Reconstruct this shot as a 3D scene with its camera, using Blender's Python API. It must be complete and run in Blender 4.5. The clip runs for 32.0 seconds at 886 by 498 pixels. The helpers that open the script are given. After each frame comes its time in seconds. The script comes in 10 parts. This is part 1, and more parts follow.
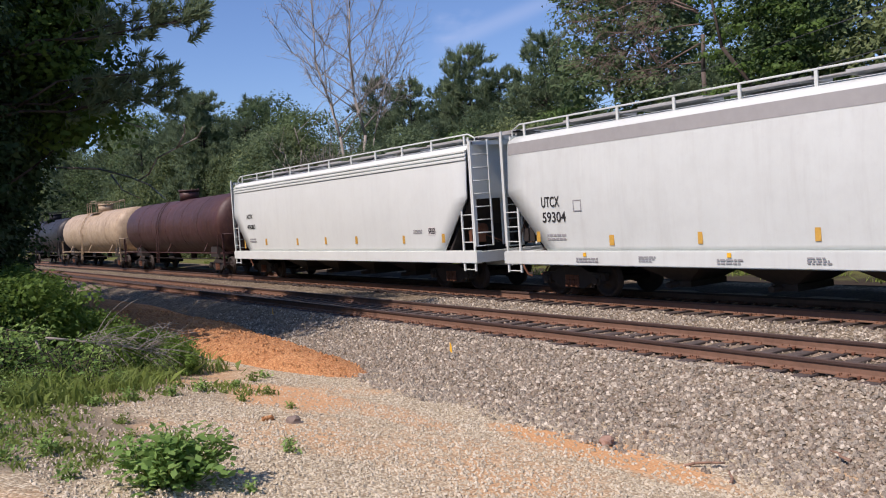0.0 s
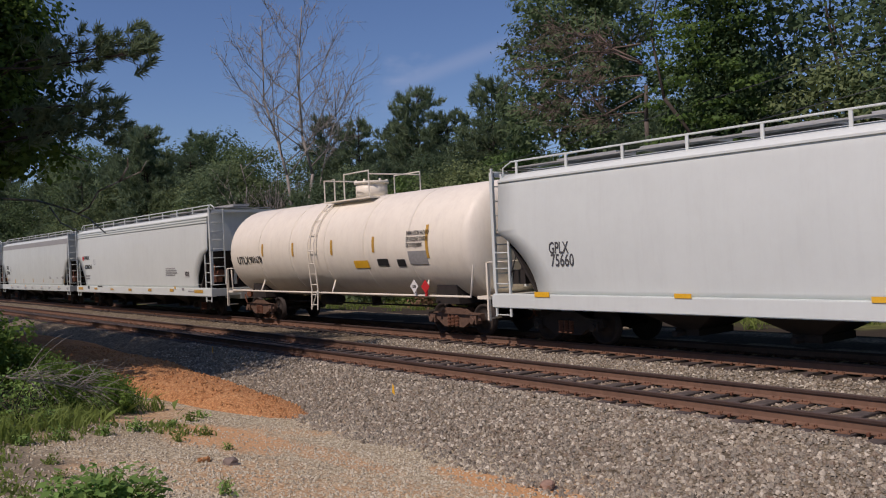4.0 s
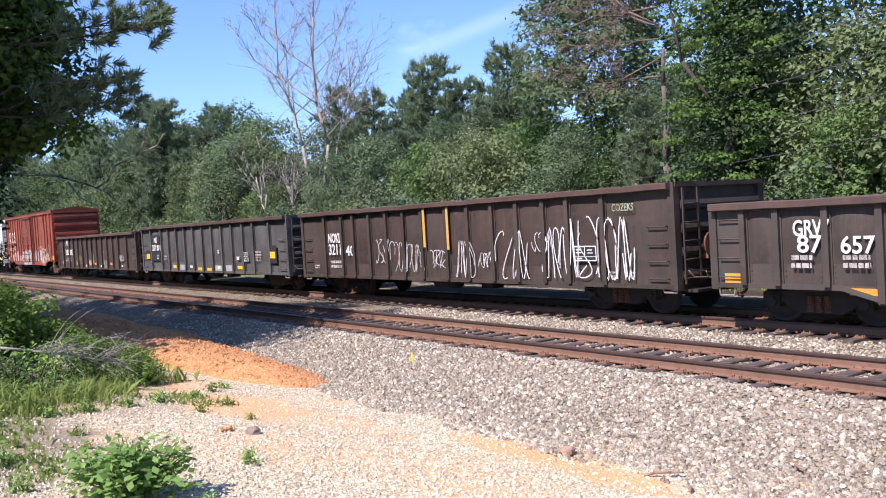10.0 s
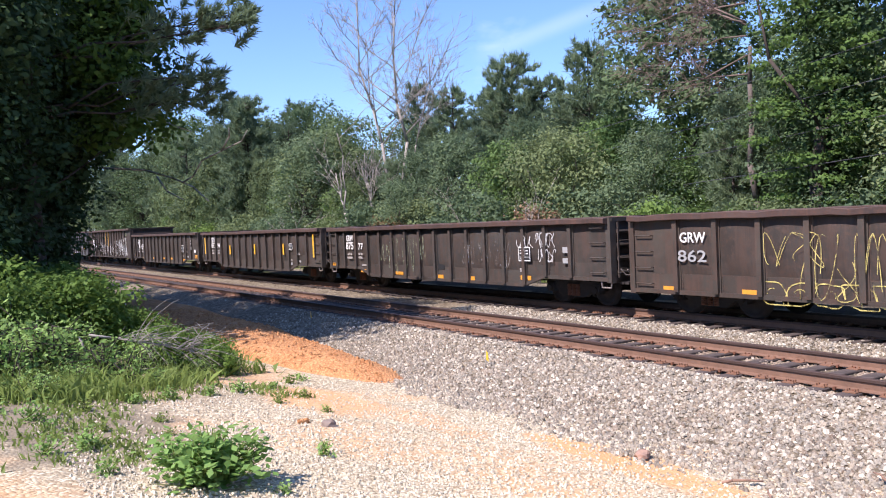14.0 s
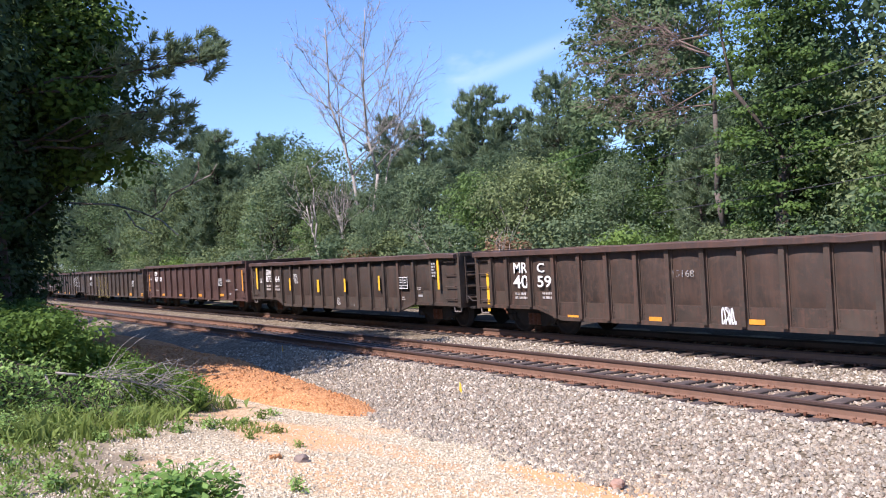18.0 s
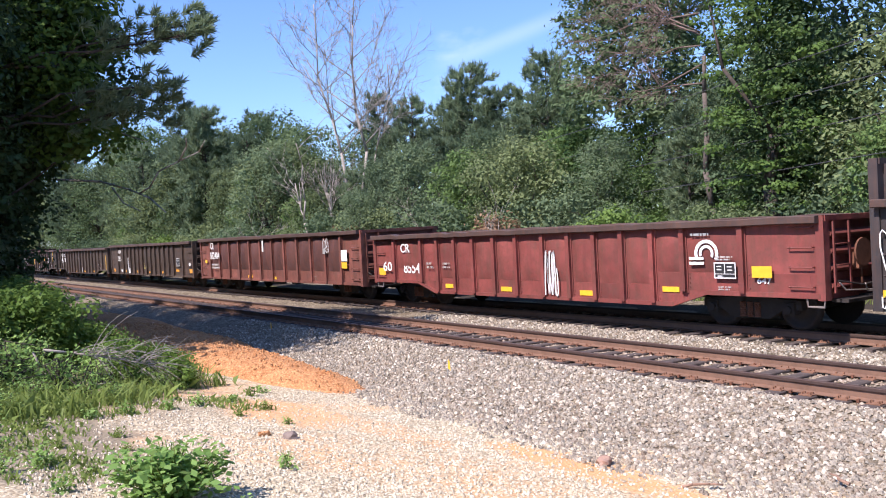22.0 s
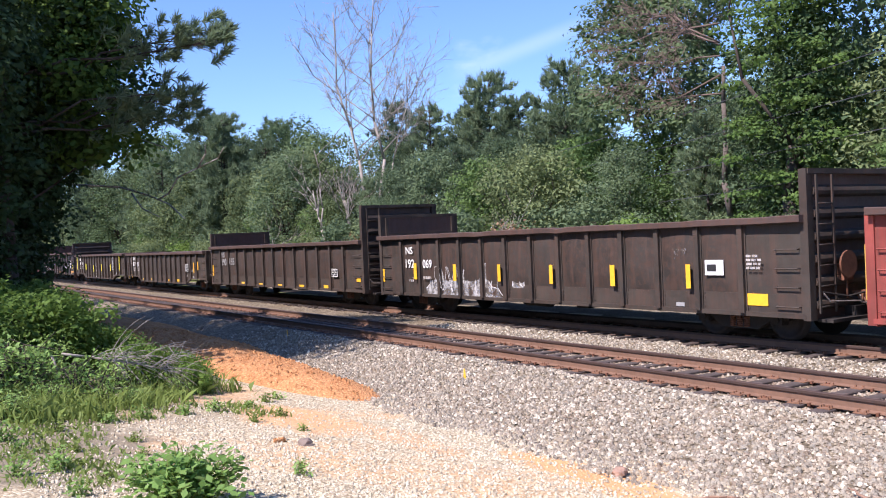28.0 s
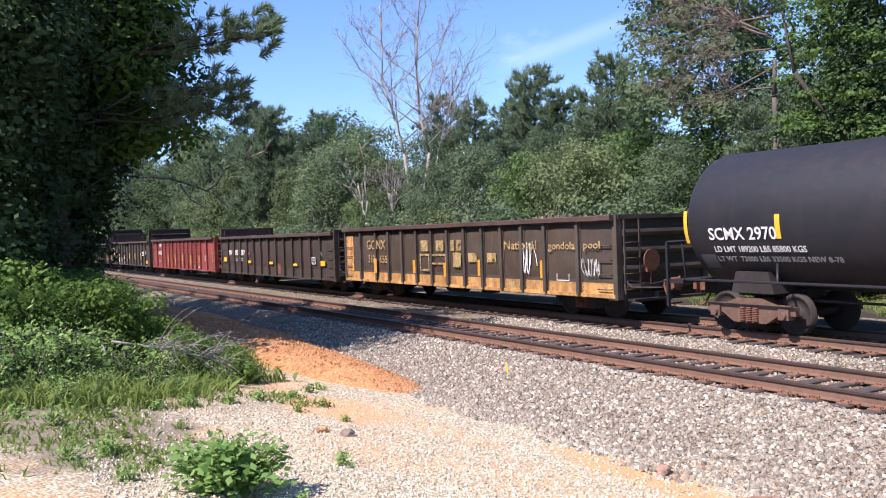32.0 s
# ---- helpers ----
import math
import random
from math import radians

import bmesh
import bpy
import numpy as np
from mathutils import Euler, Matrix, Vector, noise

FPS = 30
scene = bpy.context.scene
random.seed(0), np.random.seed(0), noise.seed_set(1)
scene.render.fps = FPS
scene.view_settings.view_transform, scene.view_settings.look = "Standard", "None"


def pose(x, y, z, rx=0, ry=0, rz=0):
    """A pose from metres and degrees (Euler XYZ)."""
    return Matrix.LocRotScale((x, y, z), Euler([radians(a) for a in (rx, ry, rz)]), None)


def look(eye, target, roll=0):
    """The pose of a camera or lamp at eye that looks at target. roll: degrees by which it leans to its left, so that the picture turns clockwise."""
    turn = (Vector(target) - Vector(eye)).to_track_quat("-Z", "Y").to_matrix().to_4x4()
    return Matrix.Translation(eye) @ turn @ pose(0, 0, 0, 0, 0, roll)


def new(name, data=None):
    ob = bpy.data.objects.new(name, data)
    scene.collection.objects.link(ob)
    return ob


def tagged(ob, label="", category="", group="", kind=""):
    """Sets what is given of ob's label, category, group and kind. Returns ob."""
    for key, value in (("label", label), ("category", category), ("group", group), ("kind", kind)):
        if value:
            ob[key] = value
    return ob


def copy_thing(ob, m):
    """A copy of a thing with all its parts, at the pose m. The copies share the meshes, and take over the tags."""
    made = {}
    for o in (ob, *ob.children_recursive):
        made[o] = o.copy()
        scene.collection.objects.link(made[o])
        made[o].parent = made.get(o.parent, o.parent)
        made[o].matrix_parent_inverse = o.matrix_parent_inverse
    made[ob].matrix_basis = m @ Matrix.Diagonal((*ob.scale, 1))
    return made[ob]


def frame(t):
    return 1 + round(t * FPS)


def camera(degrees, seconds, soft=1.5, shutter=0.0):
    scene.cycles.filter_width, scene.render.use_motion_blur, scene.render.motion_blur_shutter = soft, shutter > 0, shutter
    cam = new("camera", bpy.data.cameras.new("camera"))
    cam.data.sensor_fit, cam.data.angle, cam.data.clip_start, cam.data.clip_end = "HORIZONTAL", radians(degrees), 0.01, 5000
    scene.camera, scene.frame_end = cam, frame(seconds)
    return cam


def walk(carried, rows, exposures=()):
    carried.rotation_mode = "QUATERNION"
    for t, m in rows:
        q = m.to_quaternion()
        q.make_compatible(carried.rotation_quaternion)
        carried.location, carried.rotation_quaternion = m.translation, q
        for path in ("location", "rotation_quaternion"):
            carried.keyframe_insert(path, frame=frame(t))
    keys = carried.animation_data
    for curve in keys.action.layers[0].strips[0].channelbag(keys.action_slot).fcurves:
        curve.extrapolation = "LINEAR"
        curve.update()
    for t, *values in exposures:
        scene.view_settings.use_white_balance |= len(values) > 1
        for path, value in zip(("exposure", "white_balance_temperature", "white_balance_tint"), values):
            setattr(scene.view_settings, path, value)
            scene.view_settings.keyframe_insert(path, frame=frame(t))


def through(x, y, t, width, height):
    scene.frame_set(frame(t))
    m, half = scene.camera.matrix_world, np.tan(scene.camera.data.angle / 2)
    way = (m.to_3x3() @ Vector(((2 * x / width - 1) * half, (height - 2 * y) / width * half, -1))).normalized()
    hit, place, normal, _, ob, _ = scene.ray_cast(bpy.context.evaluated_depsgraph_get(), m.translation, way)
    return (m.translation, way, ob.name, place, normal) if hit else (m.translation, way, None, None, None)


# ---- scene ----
cam = camera(52.93, 32.0, soft=1.1)

# The filming stance: one spot beside the line, the lens swung by hand.
# World: x along the track, y across it away from the lens, z up from the rail tops.
EYE = (0.0, 0.0, 2.337)
TURNS = [
    (0, 87.550, 3.832, 55.885),
    (0.5, 89.151, 1.937, 53.529),
    (1, 89.254, 2.463, 51.708),
    (1.5, 89.510, 2.180, 49.381),
    (2, 89.854, 2.250, 46.728),
    (2.5, 88.873, 2.858, 46.236),
    (3, 89.171, 3.179, 49.238),
    (3.5, 89.996, 2.699, 51.146),
    (5.5, 89.290, 3.060, 55.011),
    (6, 89.466, 2.996, 54.376),
    (6.5, 89.407, 3.134, 51.999),
    (7, 89.427, 2.945, 50.962),
    (7.5, 88.993, 2.712, 48.012),
    (8, 89.581, 3.306, 45.608),
    (8.5, 88.812, 3.903, 49.060),
    (9, 88.257, 3.072, 51.444),
    (9.5, 88.316, 3.449, 52.399),
    (10, 88.054, 3.419, 53.476),
    (10.5, 87.773, 3.353, 54.334),
    (11, 87.441, 2.893, 55.507),
    (11.5, 87.353, 3.153, 56.914),
    (12, 87.763, 2.918, 58.499),
    (12.5, 87.840, 2.948, 58.439),
    (13, 87.874, 3.090, 58.231),
    (13.5, 88.237, 2.609, 58.124),
    (15.5, 87.835, 2.931, 59.565),
    (16, 87.255, 2.356, 57.828),
    (16.5, 88.283, 3.325, 54.433),
    (17, 88.912, 3.950, 51.988),
    (17.5, 89.311, 4.213, 53.746),
    (18, 90.096, 3.259, 56.600),
    (18.5, 89.251, 3.043, 56.048),
    (19, 89.001, 2.638, 54.208),
    (19.5, 90.331, 2.725, 51.600),
    (20, 90.886, 3.850, 53.646),
    (20.5, 90.413, 3.478, 55.979),
    (21, 89.425, 2.914, 56.279),
    (21.5, 89.166, 2.809, 56.577),
    (22, 88.645, 3.084, 55.891),
    (22.5, 89.036, 2.804, 55.500),
    (23, 89.883, 2.657, 56.766),
    (23.5, 89.990, 2.585, 57.153),
    (24, 89.644, 2.309, 57.829),
    (24.5, 89.729, 2.061, 58.527),
    (25, 89.562, 1.997, 59.263),
    (25.5, 89.082, 2.202, 58.696),
    (27.5, 89.706, 2.922, 56.078),
    (28, 89.234, 2.558, 56.972),
    (28.5, 89.068, 2.562, 58.665),
    (29, 89.229, 2.690, 58.556),
    (29.5, 89.347, 2.750, 59.558),
    (30, 88.926, 2.521, 60.524),
    (30.5, 88.545, 2.935, 59.939),
    (31, 88.482, 2.726, 58.426),
    (31.5, 88.987, 2.343, 59.004),
    (32, 88.931, 1.971, 59.796),
]
LIGHT = [(0.0, -0.05, 6700), (1.0, 0.1, 6700), (2.0, -0.4, 6700), (3.0, -0.8, 6850), (3.5, -0.8, 6850), (5.5, -0.15, 6800), (6.0, 0.12, 6700), (6.5, 0.55, 6400), (7.0, 0.82, 6250), (7.5, 0.94, 6250), (8.0, 0.96, 6250), (9.0, 0.78, 6250), (32.0, 0.76, 6250)]
walk(cam, [(t, pose(*EYE, rx, ry, rz)) for t, rx, ry, rz in TURNS],
     exposures=[(t, e, k, 26) for t, e, k in LIGHT])

# ---- daylight ----
SUN_TO = Vector((0.08, -1.0, 0.0)).normalized() * math.cos(radians(51)) + Vector((0, 0, math.sin(radians(51))))
world = bpy.data.worlds.new("sky")
scene.world = world
world.use_nodes = True
wn = world.node_tree.nodes
sky = wn.new("ShaderNodeTexSky")
sky.sky_type = "NISHITA"
sky.sun_disc = False
sky.sun_elevation = radians(51)
sky.sun_rotation = math.atan2(SUN_TO.x, SUN_TO.y)
sky.altitude = 100
sky.air_density = 1.0
sky.dust_density = 0.25
sky.ozone_density = 3.0
wn["Background"].inputs["Strength"].default_value = 0.115
wl = world.node_tree.links
# thin cirrus drawn out across the whole sky
wc = wn.new("ShaderNodeTexCoord")
wm = wn.new("ShaderNodeMapping")
wm.inputs["Rotation"].default_value = (0.25, 0.1, 0.7)
wm.inputs["Location"].default_value = (0.35, 0.2, 0.0)
wm.inputs["Scale"].default_value = (0.9, 4.0, 7.0)
wl.new(wc.outputs["Generated"], wm.inputs[0])
wz = wn.new("ShaderNodeTexNoise")
wz.inputs["Scale"].default_value = 1.3
wz.inputs["Detail"].default_value = 6
wz.inputs["Roughness"].default_value = 0.55
wl.new(wm.outputs[0], wz.inputs["Vector"])
wr = wn.new("ShaderNodeValToRGB")
wr.color_ramp.elements[0].position, wr.color_ramp.elements[0].color = 0.58, (0, 0, 0, 1)
wr.color_ramp.elements[1].position, wr.color_ramp.elements[1].color = 0.80, (0.35, 0.35, 0.35, 1)
wl.new(wz.outputs["Fac"], wr.inputs[0])
wisp = None
for way, lo, hi in ((Vector((-0.797, 0.575, 0.186)).cross(Vector((-0.726, 0.652, 0.219))).normalized(), 0.014, 0.0), (Vector((-0.764, 0.613, 0.203)).normalized(), 0.9955, 0.9995)):
    dot = wn.new("ShaderNodeVectorMath")
    dot.operation = "DOT_PRODUCT"
    dot.inputs[1].default_value = way
    wl.new(wc.outputs["Generated"], dot.inputs[0])
    size = wn.new("ShaderNodeMath")
    size.operation = "ABSOLUTE"
    wl.new(dot.outputs["Value"], size.inputs[0])
    fall = wn.new("ShaderNodeMapRange")
    fall.interpolation_type = "SMOOTHSTEP"
    fall.inputs["From Min"].default_value, fall.inputs["From Max"].default_value = lo, hi
    wl.new(size.outputs[0], fall.inputs["Value"])
    if wisp:
        both = wn.new("ShaderNodeMath")
        both.operation = "MULTIPLY"
        wl.new(wisp.outputs[0], both.inputs[0])
        wl.new(fall.outputs[0], both.inputs[1])
        fall = both
    wisp = fall
torn = wn.new("ShaderNodeMath")
torn.operation = "MULTIPLY"
wl.new(wisp.outputs[0], torn.inputs[0])
wl.new(wz.outputs["Fac"], torn.inputs[1])
thick = wn.new("ShaderNodeMath")
thick.operation = "MULTIPLY_ADD"
thick.inputs[1].default_value = 0.20
wl.new(torn.outputs[0], thick.inputs[0])
wl.new(wr.outputs[0], thick.inputs[2])
wx = wn.new("ShaderNodeMix")
wx.data_type = "RGBA"
wl.new(thick.outputs[0], wx.inputs["Factor"])
deep = wn.new("ShaderNodeMix")
deep.data_type, deep.blend_type = "RGBA", "MULTIPLY"
deep.inputs["Factor"].default_value = 1.0
deep.inputs["B"].default_value = (0.74, 0.94, 1.16, 1)
wl.new(sky.outputs[0], deep.inputs["A"])
wl.new(deep.outputs["Result"], wx.inputs["A"])
wx.inputs["B"].default_value = (9.0, 9.6, 10.5, 1)
wl.new(wx.outputs["Result"], wn["Background"].inputs[0])
sun = new("sun", bpy.data.lights.new("sun", "SUN"))
sun.data.energy = 5.2
sun.data.angle = radians(0.53)
sun.data.color = (1.0, 0.945, 0.85)
sun.matrix_world = look(SUN_TO * 50, (0, 0, 0))

# ---- materials ----
def material(name):
    m = bpy.data.materials.new(name)
    m.use_nodes = True
    return m, m.node_tree.nodes, m.node_tree.links, m.node_tree.nodes["Principled BSDF"]


def noise_node(nodes, links, coords, scale, detail=5.0, rough=0.6, stretch=None):
    n = nodes.new("ShaderNodeTexNoise")
    n.inputs["Scale"].default_value = scale
    n.inputs["Detail"].default_value = detail
    n.inputs["Roughness"].default_value = rough
    if stretch:
        mp = nodes.new("ShaderNodeMapping")
        mp.inputs["Scale"].default_value = stretch
        links.new(coords, mp.inputs[0])
        links.new(mp.outputs[0], n.inputs["Vector"])
    else:
        links.new(coords, n.inputs["Vector"])
    return n.outputs["Fac"]


def ramp(nodes, links, fac, stops):
    r = nodes.new("ShaderNodeValToRGB")
    el = r.color_ramp.elements
    while len(el) < len(stops):
        el.new(0.5)
    for e, (p, c) in zip(el, stops):
        e.position = p
        e.color = (*c, 1) if len(c) == 3 else c
    links.new(fac, r.inputs[0])
    return r.outputs[0]


def mix(nodes, links, fac, a, b, kind="MIX"):
    m = nodes.new("ShaderNodeMix")
    m.data_type = "RGBA"
    m.blend_type = kind
    for sock, v in ((m.inputs["Factor"], fac), (m.inputs["A"], a), (m.inputs["B"], b)):
        if isinstance(v, bpy.types.NodeSocket):
            links.new(v, sock)
        elif isinstance(v, (int, float)):
            sock.default_value = v
        else:
            sock.default_value = (*v, 1)
    return m.outputs["Result"]


def relief(nodes, links, bsdf, height, strength, distance=0.02):
    b = nodes.new("ShaderNodeBump")
    b.inputs["Strength"].default_value = strength
    b.inputs["Distance"].default_value = distance
    links.new(height, b.inputs["Height"])
    links.new(b.outputs[0], bsdf.inputs["Normal"])


def shades(c, k):
    return tuple(min(1, v * k) for v in c)


def weathered(name, base, rust=(0.105, 0.054, 0.037), wear=0.35, rough=0.65, streak=0.5, grime=(0.022, 0.019, 0.016), dirt=0.3):
    """Paint on steel: sun-faded patches, dents, rust blotches and specks, streaks that run down, grime."""
    m, nodes, links, b = material(name)
    obj = nodes.new("ShaderNodeTexCoord").outputs["Object"]
    info = nodes.new("ShaderNodeObjectInfo")
    shift = nodes.new("ShaderNodeVectorMath")
    shift.operation = "MULTIPLY_ADD"
    shift.inputs[0].default_value = (37.0, 0.0, 11.0)
    comb = nodes.new("ShaderNodeCombineXYZ")
    links.new(info.outputs["Random"], comb.inputs[0])
    links.new(info.outputs["Random"], comb.inputs[2])
    links.new(comb.outputs[0], shift.inputs[1])
    links.new(obj, shift.inputs[2])
    tc = shift.outputs[0]
    big = noise_node(nodes, links, tc, 0.55, 4, 0.6)
    spread = 0.36 if wear > 0.2 else 0.03
    fade = ramp(nodes, links, big, [(0.3, shades(base, 1 - spread)), (0.7, shades(base, 1 + spread * 0.9))])
    fine = noise_node(nodes, links, tc, 9, 7, 0.7)
    run = noise_node(nodes, links, tc, 1.0, 6, 0.65, (3.2, 3.2, 0.28))
    runs = ramp(nodes, links, run, [(0.48, (0, 0, 0)), (0.72, (streak, streak, streak))])
    col = mix(nodes, links, runs, fade, grime)
    run2 = noise_node(nodes, links, tc, 1.9, 5, 0.7, (2.6, 2.6, 0.22))
    k = min(1.0, wear * 1.1)
    col = mix(nodes, links, ramp(nodes, links, run2, [(0.50, (0, 0, 0)), (0.66, (k, k, k))]), col, rust)
    spots = ramp(nodes, links, fine, [(0.60 - 0.16 * wear, (0, 0, 0)), (0.70 - 0.14 * wear, (wear, wear, wear))])
    col = mix(nodes, links, spots, col, rust)
    mid = noise_node(nodes, links, tc, 2.3, 5, 0.7)
    film = ramp(nodes, links, mid, [(0.42, (0, 0, 0)), (0.66, (dirt, dirt, dirt))])
    col = mix(nodes, links, film, col, shades(rust, 0.75))
    links.new(col, b.inputs["Base Color"])
    b.inputs["Specular IOR Level"].default_value = 0.35
    rr = ramp(nodes, links, fine, [(0.3, (rough * 0.85,) * 3), (0.8, (min(1, rough * 1.35),) * 3)])
    links.new(rr, b.inputs["Roughness"])
    dent = noise_node(nodes, links, tc, 1.7, 2, 0.4)
    bump = nodes.new("ShaderNodeBump")
    bump.inputs["Strength"].default_value = 0.35 if wear > 0.2 else 0.015
    bump.inputs["Distance"].default_value = 0.12
    links.new(dent, bump.inputs["Height"])
    b2 = nodes.new("ShaderNodeBump")
    b2.inputs["Strength"].default_value = 0.15
    b2.inputs["Distance"].default_value = 0.01
    links.new(fine, b2.inputs["Height"])
    links.new(bump.outputs[0], b2.inputs["Normal"])
    links.new(b2.outputs[0], b.inputs["Normal"])
    return m


def plain(name, base, rough=0.6, metal=0.0, scale=14, vary=0.25, bump=0.15):
    m, nodes, links, b = material(name)
    tc = nodes.new("ShaderNodeTexCoord").outputs["Object"]
    n = noise_node(nodes, links, tc, scale, 6, 0.65)
    n2 = noise_node(nodes, links, tc, scale * 0.13, 4, 0.6)
    col = ramp(nodes, links, n, [(0.3, shades(base, 1 - vary)), (0.7, shades(base, 1 + vary))])
    col = mix(nodes, links, 0.35, col, ramp(nodes, links, n2, [(0.35, shades(base, 1 - vary)), (0.65, shades(base, 1 + vary))]))
    links.new(col, b.inputs["Base Color"])
    b.inputs["Roughness"].default_value = rough
    b.inputs["Metallic"].default_value = metal
    relief(nodes, links, b, n, bump, 0.01)
    return m


def leafy(name, dark, light, through=0.35, rough=0.5):
    """Leaves: each clump and leaf a shade of its own, light showing through."""
    m, nodes, links, b = material(name)
    g = nodes.new("ShaderNodeNewGeometry")
    o = nodes.new("ShaderNodeObjectInfo")
    tc = nodes.new("ShaderNodeTexCoord").outputs["Object"]
    n = noise_node(nodes, links, tc, 0.9, 3, 0.6)
    add = nodes.new("ShaderNodeMath")
    add.operation = "MULTIPLY_ADD"
    add.inputs[1].default_value = 0.45
    links.new(g.outputs["Random Per Island"], add.inputs[0])
    links.new(n, add.inputs[2])
    mul = nodes.new("ShaderNodeMath")
    mul.operation = "MULTIPLY_ADD"
    mul.inputs[1].default_value = 0.95
    links.new(o.outputs["Random"], mul.inputs[0])
    links.new(add.outputs[0], mul.inputs[2])
    half = nodes.new("ShaderNodeMath")
    half.operation = "MULTIPLY"
    half.inputs[1].default_value = 0.42
    links.new(mul.outputs[0], half.inputs[0])
    col = ramp(nodes, links, half.outputs[0], [(0.2, dark), (0.8, light)])
    links.new(col, b.inputs["Base Color"])
    b.inputs["Roughness"].default_value = rough
    b.inputs["Specular IOR Level"].default_value = 0.12
    t = nodes.new("ShaderNodeBsdfTranslucent")
    warm = mix(nodes, links, 0.5, col, shades(light, 1.3))
    links.new(warm, t.inputs["Color"])
    s = nodes.new("ShaderNodeMixShader")
    s.inputs[0].default_value = through
    links.new(b.outputs[0], s.inputs[1])
    links.new(t.outputs[0], s.inputs[2])
    links.new(s.outputs[0], nodes["Material Output"].inputs["Surface"])
    return m


def stones(name, tones, rough=0.85):
    """Loose stone: every stone takes its own tone."""
    m, nodes, links, b = material(name)
    g = nodes.new("ShaderNodeNewGeometry")
    tc = nodes.new("ShaderNodeTexCoord").outputs["Object"]
    col = ramp(nodes, links, g.outputs["Random Per Island"], tones)
    n = noise_node(nodes, links, tc, 35, 4, 0.6)
    col = mix(nodes, links, 0.35, col, ramp(nodes, links, n, [(0.35, shades(tones[0][1], 0.9)), (0.7, tones[-1][1])]))
    links.new(col, b.inputs["Base Color"])
    b.inputs["Roughness"].default_value = rough
    relief(nodes, links, b, n, 0.3, 0.01)
    return m


def pebbled(name, cell, tones, patch=None, patch_at=None, shade_stain=None):
    """Ground made of small stones: a cell pattern in tone and relief, with drifts of earth."""
    m, nodes, links, b = material(name)
    tc = nodes.new("ShaderNodeNewGeometry").outputs["Position"]
    v = nodes.new("ShaderNodeTexVoronoi")
    v.inputs["Scale"].default_value = cell
    links.new(tc, v.inputs["Vector"])
    sep = nodes.new("ShaderNodeSeparateColor")
    links.new(v.outputs["Color"], sep.inputs[0])
    col = ramp(nodes, links, sep.outputs[0], tones)
    gap = ramp(nodes, links, v.outputs["Distance"], [(0.25, (1, 1, 1)), (0.75, (0.45, 0.43, 0.41))])
    col = mix(nodes, links, 1.0, col, gap, "MULTIPLY")
    n = noise_node(nodes, links, tc, 0.5, 5, 0.65)
    if patch:
        f = ramp(nodes, links, n, [(patch_at - 0.05, (0, 0, 0)), (patch_at + 0.12, (0.85, 0.85, 0.85))])
        col = mix(nodes, links, f, col, patch)
    n2 = noise_node(nodes, links, tc, 2.7, 5, 0.7)
    col = mix(nodes, links, 0.3, col, ramp(nodes, links, n2, [(0.35, shades(tones[0][1], 0.8)), (0.7, shades(tones[-1][1], 1.05))]), "MIX")
    if shade_stain:
        # the train's shade, put into the stone colour together with track grease
        xyz = nodes.new("ShaderNodeSeparateXYZ")
        links.new(tc, xyz.inputs[0])
        wob = nodes.new("ShaderNodeMath")
        wob.operation = "MULTIPLY_ADD"
        wob.inputs[1].default_value = 0.5
        links.new(n2, wob.inputs[0])
        links.new(xyz.outputs["Y"], wob.inputs[2])
        band = nodes.new("ShaderNodeMapRange")
        band.inputs["From Min"].default_value, band.inputs["From Max"].default_value = shade_stain
        links.new(wob.outputs[0], band.inputs["Value"])
        oily_shade = ramp(nodes, links, band.outputs[0], [(0.02, (0, 0, 0)), (0.07, (0.85,) * 3), (0.90, (0.85,) * 3), (0.98, (0, 0, 0))])
        col = mix(nodes, links, oily_shade, col, (0.028, 0.023, 0.019))
    links.new(col, b.inputs["Base Color"])
    b.inputs["Roughness"].default_value = 0.92
    b.inputs["Specular IOR Level"].default_value = 0.12
    inv = nodes.new("ShaderNodeMath")
    inv.operation = "SUBTRACT"
    inv.inputs[0].default_value = 1.0
    links.new(v.outputs["Distance"], inv.inputs[1])
    relief(nodes, links, b, inv.outputs[0], 0.9, 0.6 / cell)
    return m


M = {}
M["ballast"] = pebbled("ballast", 17, [(0.0, (0.075, 0.059, 0.040)), (0.5, (0.20, 0.163, 0.110)), (1.0, (0.44, 0.37, 0.262))], (0.17, 0.116, 0.066), 0.60, shade_stain=(14.9, 20.2))
M["ballast_stone"] = stones("ballast_stone", [(0.0, (0.040, 0.031, 0.021)), (0.12, (0.18, 0.115, 0.068)), (0.24, (0.095, 0.086, 0.069)), (0.36, (0.26, 0.195, 0.122)), (0.48, (0.15, 0.135, 0.104)), (0.60, (0.29, 0.232, 0.158)), (0.72, (0.20, 0.184, 0.148)), (0.84, (0.38, 0.325, 0.235)), (1.0, (0.68, 0.61, 0.48))])
M["pad"] = pebbled("pad_gravel", 30, [(0.0, (0.30, 0.26, 0.20)), (0.5, (0.46, 0.41, 0.33)), (1.0, (0.66, 0.61, 0.52))], (0.50, 0.27, 0.13), 0.63)
M["pad_stone"] = stones("pad_stone", [(0.0, (0.25, 0.205, 0.135)), (0.5, (0.46, 0.405, 0.285)), (1.0, (0.66, 0.60, 0.46))])
M["clay"] = pebbled("orange_clay", 26, [(0.0, (0.45, 0.195, 0.080)), (0.5, (0.57, 0.265, 0.110)), (1.0, (0.67, 0.38, 0.18))], (0.60, 0.38, 0.21), 0.66)
